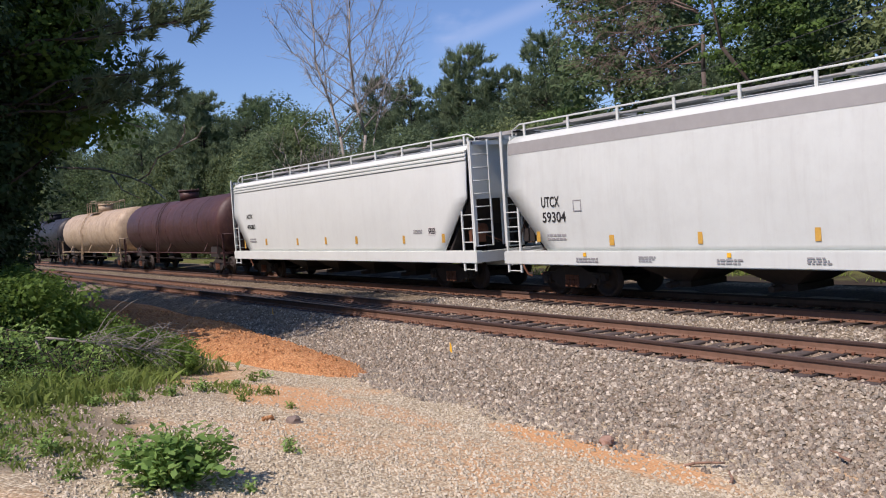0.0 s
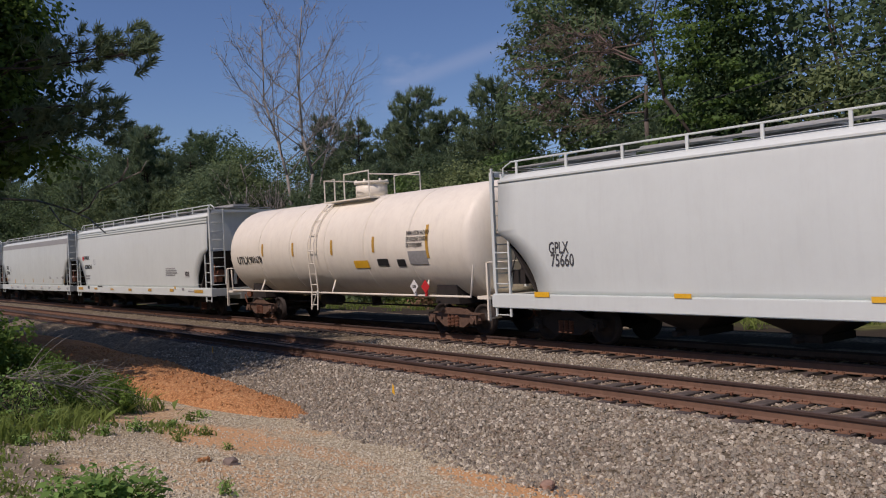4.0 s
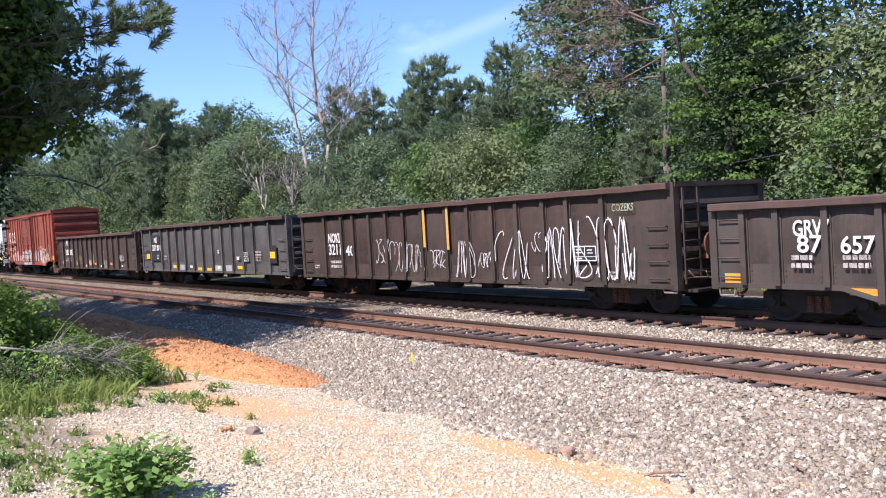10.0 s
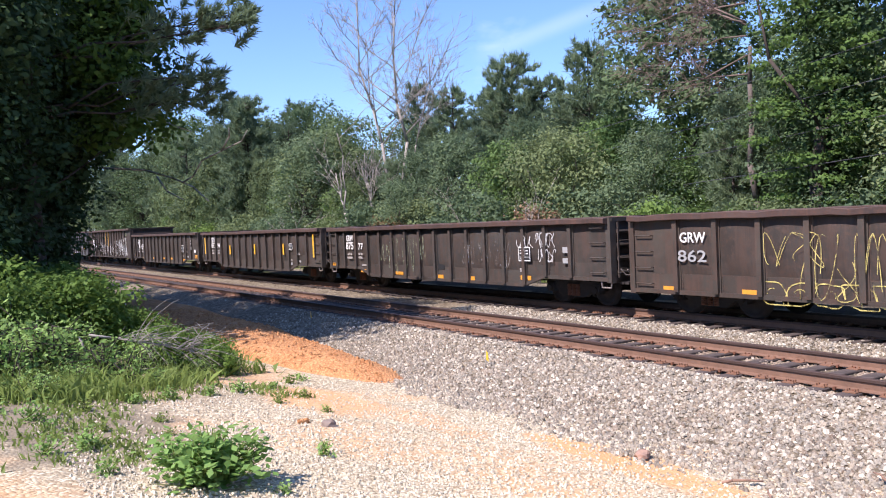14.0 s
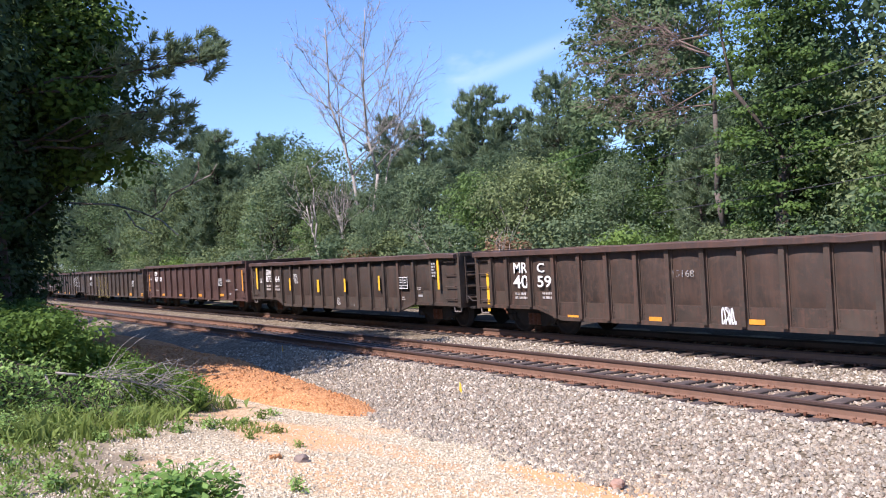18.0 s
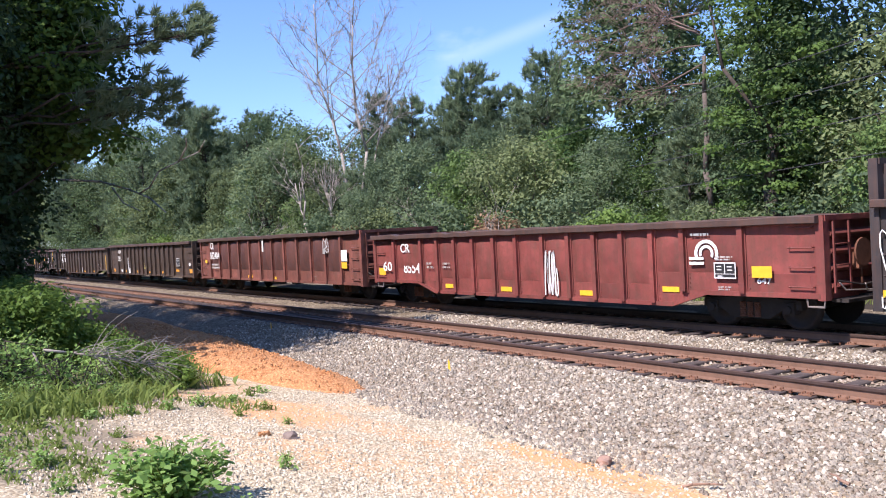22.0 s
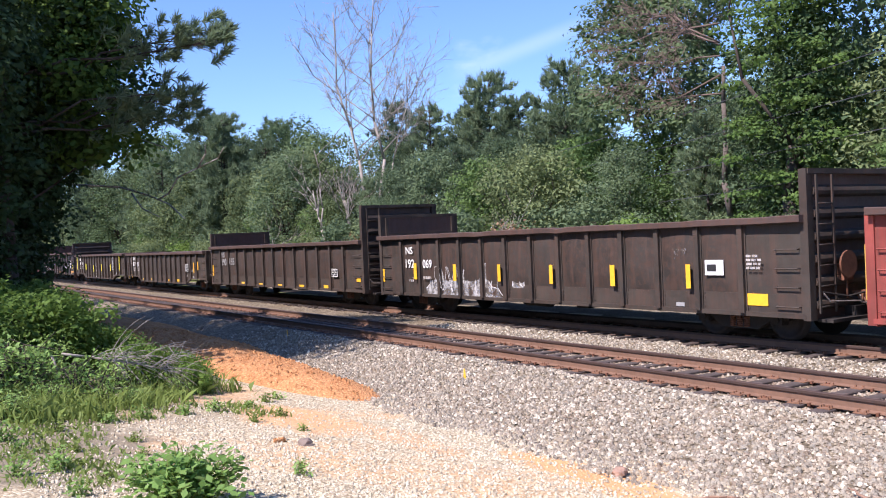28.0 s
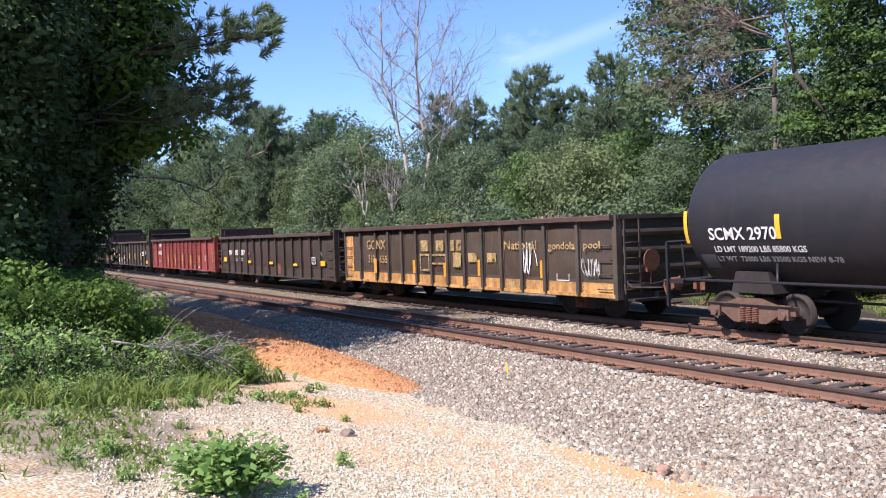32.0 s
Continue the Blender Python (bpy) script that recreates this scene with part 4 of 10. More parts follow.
def gondola(label, front, mat, top=2.3, belly=0.45, sill=0.70, posts=15, L=15.95, first=1.4, last=14.45, plain_panels=(), bulk=(0, 0), slats=False, bulged=False, end_mat=None, post_mat=None, band=None, chord_mat=None, grabs=True, name="gondola", where=None):
    """A low-sided open freight car with ribbed steel sides and corrugated ends."""
    car = thing(name, label, "gondola car", "cars of the freight train", (front, FAR_Y, 0))
    end_mat, post_mat, chord_mat = end_mat or mat, post_mat or mat, chord_mat or RAIL_RUST
    places = where or [first + (last - first) * i / (posts - 1) for i in range(posts)]
    floor = 1.08
    xs0, xs1 = 2.55, 3.45
    for s in (-1, 1):
        bm = bmesh.new()
        outline = [(0.0, sill), (xs0, sill), (xs1, belly), (L - xs1, belly), (L - xs0, sill), (L, sill), (L, top - 0.1), (0.0, top - 0.1)]
        prism(bm, outline, s * 1.46, s * 1.50)
        wall = part("side_wall", bm, mat, car)
        bm = bmesh.new()
        y0, y1 = sorted((s * 1.40, s * 1.67))
        ring = [(y0, top - 0.125), (y0 + 0.02, top - 0.14), (y1 - 0.02, top - 0.14), (y1, top - 0.125), (y1, top - 0.015), (y1 - 0.015, top), (y0 + 0.015, top), (y0, top - 0.015)]
        knocks = random.Random(int(front * 7) + s)
        last_ring = None
        for k in range(41):
            x = -0.02 + (L + 0.04) * k / 40
            dz, dy = knocks.gauss(0, 0.007), knocks.gauss(0, 0.006)
            if knocks.random() < 0.1:
                dz -= knocks.uniform(0.01, 0.035)
            now = [bm.verts.new((x, yy + dy, zz + (dz if zz > top - 0.05 else dz * 0.5))) for yy, zz in ring]
            if last_ring:
                for q in range(8):
                    bm.faces.new((last_ring[q], last_ring[(q + 1) % 8], now[(q + 1) % 8], now[q]))
            else:
                bm.faces.new(now)
            last_ring = now
        bm.faces.new(last_ring[::-1])
        part("top_rail", bm, chord_mat, car, "dented steel top rail")
        bm = bmesh.new()
        ya, yb = sorted((s * 1.50, s * 1.545))
        for a, b in (((0, sill), (xs0, sill)), ((xs0, sill), (xs1, belly)), ((xs1, belly), (L - xs1, belly)), ((L - xs1, belly), (L - xs0, sill)), ((L - xs0, sill), (L, sill))):
            prism(bm, [a, b, (b[0], b[1] + 0.09), (a[0], a[1] + 0.09)], ya, yb)
        part("side_sill", bm, band or mat, car)
        if band:
            bm = bmesh.new()
            prism(bm, [(0.02, sill + 0.09), (xs0, sill + 0.09), (xs1, belly + 0.09), (L - xs1, belly + 0.09), (L - xs0, sill + 0.09), (L - 0.02, sill + 0.09), (L - 0.02, sill + 0.36), (0.02, sill + 0.36)], *sorted((s * 1.5, s * 1.508)))
            part("lower_band", bm, band, car, "sun-faded yellow lower side band")
        # posts, one mesh for the low ones and one for those over the trucks
        for lo, ends in ((belly, False), (sill, True)):
            bm = bmesh.new()
            prism(bm, [(-0.09, lo + 0.02), (0.09, lo + 0.02), (0.09, top - 0.13), (-0.09, top - 0.13)], *sorted((s * 1.5, s * 1.525)))
            prism(bm, [(-0.062, lo + 0.06), (0.062, lo + 0.06), (0.062, top - 0.13), (-0.062, top - 0.13)], *sorted((s * 1.525, s * 1.595)))
            pm = mesh_of("post", bm, post_mat)
            for x in places:
                if (x < xs1 - 0.2 or x > L - xs1 + 0.2) == ends:
                    part("post", pm, None, car, at=(x, 0, 0))
        # the lower plate, lapped over the side sheet between the posts
        if not band:
            edges = [0.12] + list(places) + [L - 0.12]
            for xa, xb in zip(edges, edges[1:]):
                lo = belly if xa > xs1 - 0.3 and xb < L - xs1 + 0.3 else sill
                bm = bmesh.new()
                box(bm, xa + 0.094, xb - 0.094, *sorted((s * 1.4985, s * 1.5035)), lo + 0.09, lo + 0.44)
                part("lower_plate", bm, mat, wall)
        # rivet heads along the foot of the posts
        bm = bmesh.new()
        for x in places:
            lo = sill if (x < xs1 - 0.2 or x > L - xs1 + 0.2) else belly
            for k in range(4):
                for dx in (-0.13, 0.13):
                    y0, y1 = sorted((s * 1.5, s * 1.515))
                    box(bm, x + dx - 0.014, x + dx + 0.014, y0, y1, lo + 0.14 + k * 0.09, lo + 0.168 + k * 0.09)
        tagged(part("rivets", bm, mat, wall), kind="stuff")
        # sheets between the posts: pressed slats, or pushed out by years of loads
        for i, (xa, xb) in enumerate(zip(places, places[1:])):
            x0, x1 = xa + 0.11, xb - 0.11
            low = (belly if xa > xs1 - 0.3 and xb < L - xs1 + 0.3 else sill) + 0.46
            if slats and i not in plain_panels:
                for k in range(7):
                    z = 0.98 + k * (top - 1.2) / 7
                    bm = bmesh.new()
                    prism(bm, [(x0, z), (x1, z), (x1 - 0.06, z + 0.09), (x0 + 0.06, z + 0.09)], *sorted((s * 1.5, s * 1.55)))
                    part("side_slat", bm, mat, wall)
            elif not slats and (s < 0 or bulged):
                n, deep, bm = 8, 0.11 if bulged else 0.05, bmesh.new()
                skew = 0.35 * math.sin(i * 2.1 + L * 7 + top * 31)
                g = [[None] * (n + 1) for _ in range(n + 1)]
                for a in range(n + 1):
                    for b in range(n + 1):
                        u, v = a / n, b / n
                        out = deep * max(0.0, math.sin(math.pi * u) * math.sin(math.pi * v)) ** (0.8 if bulged else 0.6) * (1 + skew * (u - 0.4))
                        g[a][b] = bm.verts.new((x0 + (x1 - x0) * u, s * (1.502 + out), low + (top - 0.17 - low) * v))
                for a in range(n):
                    for b in range(n):
                        bm.faces.new((g[a][b], g[a + 1][b], g[a + 1][b + 1], g[a][b + 1])).smooth = True
                part("bulged_panel", bm, DARK_RUST if bulged else SHEETS.get(mat.name, mat), wall)
    bm = bmesh.new()
    box(bm, 0.1, L - 0.1, -1.46, 1.46, floor - 0.08, floor)
    part("floor", bm, M["rust"], car)
    bm = bmesh.new()
    box(bm, 0.2, L - 0.2, -0.32, 0.32, 0.62, floor - 0.08)
    for x in (2.0, L - 2.0):
        box(bm, x - 0.3, x + 0.3, -1.3, 1.3, 0.86, floor - 0.08)
    for i in range(9):
        x = 3.6 + (L - 7.2) * i / 8
        box(bm, x - 0.06, x + 0.06, -1.4, 1.4, 0.72, floor - 0.08)
    part("underframe", bm, M["steel"], car)
    bm = bmesh.new()
    tube(bm, (L * 0.42, -0.7, 0.55), (L * 0.42 + 1.0, -0.7, 0.55), 0.2, n=12)
    box(bm, L * 0.56, L * 0.56 + 0.45, -0.9, -0.5, 0.4, 0.8)
    bent(bm, [(1.2, -0.55, 0.62), (L * 0.4, -0.6, 0.5), (L * 0.62, -0.6, 0.5), (L - 1.2, -0.5, 0.62)], 0.025)
    part("brake_gear", bm, M["steel"], car)
    # ends: ribbed plates between corner posts
    for e, x, h in ((-1, 0.0, bulk[0]), (1, L, bulk[1])):
        t = top + h
        bm = bmesh.new()
        xa, xb = sorted((x, x - e * 0.05))
        box(bm, xa, xb, -1.46, 1.46, sill - 0.05, t - 0.05)
        wall = part("end_wall", bm, BULKHEAD if h > 0.3 else end_mat, car)
        bm = bmesh.new()
        n = 4 if h < 0.3 else 6
        for k in range(n):
            z = sill + 0.14 + k * (t - sill - 0.25) / n
            zz = z + (t - sill - 0.25) / n * 0.55
            pts = [(x, z), (x + e * 0.11, z + 0.05), (x + e * 0.13, (z + zz) / 2), (x + e * 0.11, zz - 0.05), (x, zz)]
            prism(bm, pts, -1.34, 1.34)
        part("end_corrugation", bm, end_mat, wall)
        bm = bmesh.new()
        for s in (-1, 1):
            y0, y1 = sorted((s * 1.36, s * 1.54))
            xa, xb = sorted((x - e * 0.06, x + e * 0.1))
            box(bm, xa, xb, y0, y1, sill - 0.03, t)
        xa, xb = sorted((x - e * 0.08, x + e * 0.12))
        box(bm, xa, xb, -1.5, 1.5, t - 0.1, t)
        if h > 0.3:
            xa, xb = sorted((x - e * 0.05, x - e * 0.12))
            for y in (-1.31, 1.31):
                box(bm, xa, xb, y - 0.05, y + 0.05, top, t - 0.1)
            box(bm, xa, xb, -1.26, 1.26, top, top + 0.09)
        part("end_frame", bm, end_mat, wall)
        bm = bmesh.new()
        xa, xb = sorted((x, x + e * 0.32))
        box(bm, xa, xb, -1.2, 1.2, sill - 0.08, sill - 0.02)
        box(bm, *sorted((x, x + e * 0.25)), -0.35, 0.35, 0.7, sill - 0.08)
        bent(bm, [(x + e * 0.2, -1.3, 1.02), (x + e * 0.25, -0.6, 0.9), (x + e * 0.3, -0.15, 0.95)], 0.018)
        part("end_platform", bm, M["steel"], car)
        bm = bmesh.new()
        bent(bm, [(x + e * 0.3, -1.42, 1.0), (x + e * 0.34, -1.3, 0.86), (x + e * 0.36, -0.35, 0.80)], 0.014, 6)
        part("cut_lever", bm, M["worn_steel"], car, "worn steel uncoupling lever")
        bm = bmesh.new()
        for y in (-1.36, -0.88):
            box(bm, *sorted((x + e * 0.17, x + e * 0.20)), y - 0.025, y + 0.025, sill + 0.1, top + h - 0.12)
        rail = part("end_ladder", bm, mat, car)
        for k in range(int((top + h - sill - 0.2) / 0.38)):
            bm = bmesh.new()
            tube(bm, (x + e * 0.19, -1.36, sill + 0.22 + k * 0.38), (x + e * 0.19, -0.88, sill + 0.22 + k * 0.38), 0.014, n=5)
            part("rung", bm, mat, rail)
        if grabs:
            for k in range(4):
                z = sill + 0.22 + k * 0.36
                if z < top - 0.15:
                    xa = x - e * 0.12
                    bm = bmesh.new()
                    grab(bm, *sorted((xa, xa - e * 0.5)), -1.5, z)
                    part("grab_iron", bm, mat, car)
        bm = bmesh.new()
        stirrup(bm, x - e * 0.3 if e > 0 else x + 0.05, -1.5, 0.55, sill, 0.36)
        part("stirrup_step", bm, M["worn_steel"], car)
        if e > 0:
            bm = bmesh.new()
            tube(bm, (x + 0.22, -0.55, 1.5), (x + 0.26, -0.55, 1.5), 0.26, n=14)
            box(bm, x + 0.1, x + 0.24, -0.7, -0.4, 1.2, 1.5)
            tube(bm, (x + 0.2, -0.55, 0.85), (x + 0.2, -0.55, 1.3), 0.02)
            part("hand_brake", bm, M["rust"], car)
    add_truck(car, 1.85)
    add_truck(car, L - 1.85)
    add_couplers(car, L)
    return car


# grey that stands in for shade on the undercut plate below the eaves
EAVE_SHADE = plain("eave_shade_grey", (0.30, 0.30, 0.285), 0.6, 0, 4, 0.08, 0.05)


def hopper(label, front, mat, L=18.1, top=4.35, bands=0, flare=True, slope_mat=None, bays=4, name="covered_hopper", frame_mat=None, rounded=False):
    """A covered hopper: smooth curved sides, sloped ends behind ladders, hopper bays below."""
    car = thing(name, label, "covered hopper car", "cars of the freight train", (front, FAR_Y, 0))
    frame_mat = frame_mat or mat
    slope_mat = slope_mat or M["steel"]
    z0, z1 = 1.16, top
    shoulder = z1 - 0.28

    def side_y(z):
        if z > shoulder:
            return 1.50 - 0.32 * ((z - shoulder) / 0.18) ** 1.5
        return 1.50 + 0.07 * math.sin(math.pi * min(1, (z - z0) / (shoulder - z0)))

    prof = []
    for i in range(25):
        t = i / 24
        z = z0 + (z1 - 0.12 - z0) * t
        prof.append((side_y(z), z))

    def inset(z):
        knee = z0 + (z1 - z0) * 0.48
        if z >= knee:
            return 0.30
        f = (knee - z) / (knee - z0)
        return 0.30 + (1.25 * math.sin(f * math.pi / 2) ** 0.75 if rounded else 1.35 * f)

    for s in (-1, 1):
        bm = bmesh.new()
        grid = []
        n = 24
        for y, z in prof:
            a = inset(z)
            grid.append([bm.verts.new((a + (L - 2 * a) * k / n, s * y, z)) for k in range(n + 1)])
        for p, q in zip(grid, grid[1:]):
            for k in range(n):
                bm.faces.new((p[k], p[k + 1], q[k + 1], q[k])).smooth = True
        r = bmesh.ops.extrude_face_region(bm, geom=list(bm.faces))
        for v in r["geom"]:
            if isinstance(v, bmesh.types.BMVert):
                v.co.y -= s * 0.03
        bmesh.ops.recalc_face_normals(bm, faces=bm.faces)
        for f in bm.faces:
            f.smooth = abs(f.normal.x) < 0.3 and f.normal.z > -0.6
        wall = part("side_sheet", bm, mat, car)
        bm = bmesh.new()
        ya, yb = sorted((s * 1.36, s * 1.585))
        box(bm, 0.0, L, ya, yb, 0.83, 1.18)
        bmesh.ops.bevel(bm, geom=list(bm.edges), offset=0.02, segments=2, affect="EDGES")
        part("side_sill", bm, mat, car, "white side sill beam")
        # the long strip of painted shade, or the ribs, under the roof's shoulder
        bm = bmesh.new()
        if bands == 1:
            rows = []
            for k in range(5):
                zz = shoulder - 0.32 + 0.30 * k / 4
                rows.append([bm.verts.new((x, s * (side_y(zz) + 0.006), zz)) for x in (0.33, L - 0.33)])
            for p, q in zip(rows, rows[1:]):
                bm.faces.new((p[0], p[1], q[1], q[0]))
            part("eave_stripe", bm, EAVE_SHADE, wall, "grey strip painted as the shade under the eaves")
        else:
            for k in range(max(1, bands)):
                zz = shoulder - 0.02 - k * 0.11
                y = side_y(zz)
                ya, yb = sorted((s * (y - 0.03), s * (y + 0.035)))
                box(bm, 0.30, L - 0.30, ya, yb, zz - 0.022, zz + 0.022)
            loose("eave_rib", bm, mat, wall)
    # roof
    bm = bmesh.new()
    n = 10
    arcs = []
    for x in (0.28, L - 0.28):
        arcs.append([bm.verts.new((x, -1.18 + 2.36 * i / n, z1 - 0.12 + 0.16 * math.sin(math.pi * i / n))) for i in range(n + 1)])
    for i in range(n):
        bm.faces.new((arcs[0][i], arcs[0][i + 1], arcs[1][i + 1], arcs[1][i])).smooth = True
    for a in arcs:
        bm.faces.new(a)
    bm.faces.new((arcs[0][0], arcs[1][0], arcs[1][n], arcs[0][n]))
    part("roof", bm, mat, car)
    bm = bmesh.new()
    k = 0
    for x in np.arange(1.2, L - 1.0, 2.6):
        box(bm, x, x + 1.9, -0.35, 0.35, z1 + 0.1, z1 + 0.2)
    loose("roof_hatch", bm, M["galv"], car)
    # running boards and their rails
    bm = bmesh.new()
    for s in (-1, 1):
        ya, yb = sorted((s * 0.85, s * 1.2))
        box(bm, 0.1, L - 0.1, ya, yb, z1 + 0.02, z1 + 0.05)
    box(bm, 0.05, 0.5, -1.2, 1.2, z1 + 0.02, z1 + 0.05)
    box(bm, L - 0.5, L - 0.05, -1.2, 1.2, z1 + 0.02, z1 + 0.05)
    part("running_board", bm, M["galv"], car, "grey galvanised roof walkway")
    bm = bmesh.new()
    bent(bm, [(0.2, -1.24, z1 - 0.1), (0.2, -1.24, z1 + 0.05), (0.5, -1.24, z1 + 0.18), (L - 0.5, -1.24, z1 + 0.18), (L - 0.2, -1.24, z1 + 0.05), (L - 0.2, -1.24, z1 - 0.1)], 0.022, 6)
    part("handrail", bm, frame_mat, car)
    bm = bmesh.new()
    box(bm, -0.035, 0.035, -1.255, -1.225, z1 - 0.16, z1 + 0.18)
    stem = mesh_of("rail_post", bm, frame_mat)
    for i in range(11):
        part("rail_post", stem, None, car, at=(0.7 + (L - 1.4) * i / 10, 0, 0))
    # ends
    knee = z0 + (z1 - z0) * 0.48
    for e, x in ((-1, 0.0), (1, L)):
        m = Matrix.Diagonal((1, 1, 1, 1)) if e < 0 else Matrix(((-1, 0, 0, L), (0, 1, 0, 0), (0, 0, 1, 0), (0, 0, 0, 1)))
        bm = bmesh.new()
        box(bm, 0.27, 0.33, -1.42, 1.42, knee, z1 - 0.1)
        bm.transform(m)
        part("end_sheet", bm, mat, car)
        bm = bmesh.new()
        prism(bm, [(0.32, knee + 0.02), (0.38, knee + 0.02), (1.75, z0 - 0.3), (1.65, z0 - 0.3)], -1.42, 1.42)
        prism(bm, [(0.9, 1.1), (1.0, 1.1), (1.0, 1.9), (0.9, 2.1)], -0.5, 0.5)
        bm.transform(m)
        part("slope_sheet", bm, slope_mat, car, "dark steel slope sheet")
        bm = bmesh.new()
        box(bm, -0.02, 0.36, -1.58, 1.58, 0.85, 1.14)
        box(bm, -0.04, 2.2, -0.35, 0.35, 0.68, 1.1)
        bm.transform(m)
        part("end_sill", bm, mat, car)
        bm = bmesh.new()
        box(bm, 0.3, 1.5, -1.4, 1.4, 1.0, 1.06)
        bm.transform(m)
        part("end_floor", bm, M["steel"], car)
        bm = bmesh.new()
        for y in (-1.5, 1.5):
            box(bm, 0.02, 0.09, y - 0.05, y + 0.05, 1.3, z1 - 0.05)
        box(bm, 0.02, 0.09, -1.5, 1.5, z1 - 0.16, z1 - 0.05)
        box(bm, 0.02, 0.07, -1.5, 1.5, knee - 0.04, knee + 0.04)
        for y in (-0.5, 0.5):
            box(bm, 0.05, 0.12, y - 0.05, y + 0.05, 1.3, knee)
        bm.transform(m)
        loose("end_post", bm, frame_mat, car)
        bm = bmesh.new()
        for xx in (0.1, 0.62):
            box(bm, xx - 0.03, xx + 0.03, -1.56, -1.52, 0.62, (z1 + 0.05) if xx < 0.3 else 2.55)
        for i in range(10):
            z = 0.66 + i * 0.38
            if z < 2.55:
                tube(bm, (0.1, -1.54, z), (0.62, -1.54, z), 0.016, n=5)
        for i in range(10):
            z = 0.95 + i * 0.36
            if z < z1:
                tube(bm, (0.03, -1.5, z), (0.03, -0.95, z), 0.016, n=5)
        box(bm, 0.0, 0.05, -0.97, -0.93, 1.3, z1)
        bm.transform(m)
        part("ladder", bm, frame_mat, car)
        bm = bmesh.new()
        tube(bm, (0.5, -0.9, 1.75), (1.2, -0.9, 1.75), 0.17, n=10)
        box(bm, 0.35, 0.8, -1.2, -0.95, 1.4, 1.75)
        bent(bm, [(0.3, -1.3, 1.4), (0.5, -1.2, 2.1), (0.9, -0.6, 1.6), (0.5, -0.2, 1.35)], 0.025)
        bent(bm, [(0.4, -0.3, 1.4), (0.45, 0.2, 2.2), (0.4, 0.7, 1.5)], 0.02)
        bm.transform(m)
        part("brake_gear", bm, M["rust"] if e > 0 else M["steel"], car)
    # bays
    bay = bmesh.new()
    for s in (-1, 1):
        a = [bay.verts.new(p) for p in ((s * 1.5, -1.35, 1.1), (s * 1.5, 1.35, 1.1), (s * 0.22, 0.55, 0.42), (s * 0.22, -0.55, 0.42))]
        bay.faces.new(a)
    for s in (-1, 1):
        a = [bay.verts.new(p) for p in ((-1.5, s * 1.35, 1.1), (1.5, s * 1.35, 1.1), (0.22, s * 0.55, 0.42), (-0.22, s * 0.55, 0.42))]
        bay.faces.new(a)
    box(bay, -0.3, 0.3, -0.6, 0.6, 0.3, 0.44)
    tube(bay, (-0.1, -0.9, 0.36), (-0.1, 0.9, 0.36), 0.07)
    bay_me = mesh_of("hopper_bay", bay, M["steel"])
    span = L - 7.4
    for i in range(bays):
        part("hopper_bay", bay_me, None, car, at=(3.7 + span * (i + 0.5) / bays, 0, 0))
    bm = bmesh.new()
    box(bm, 2.0, L - 2.0, -0.3, 0.3, 0.72, 1.12)
    part("centre_sill", bm, M["steel"], car)
    add_truck(car, 2.0)
    add_truck(car, L - 2.0)
    add_couplers(car, L)
    return car


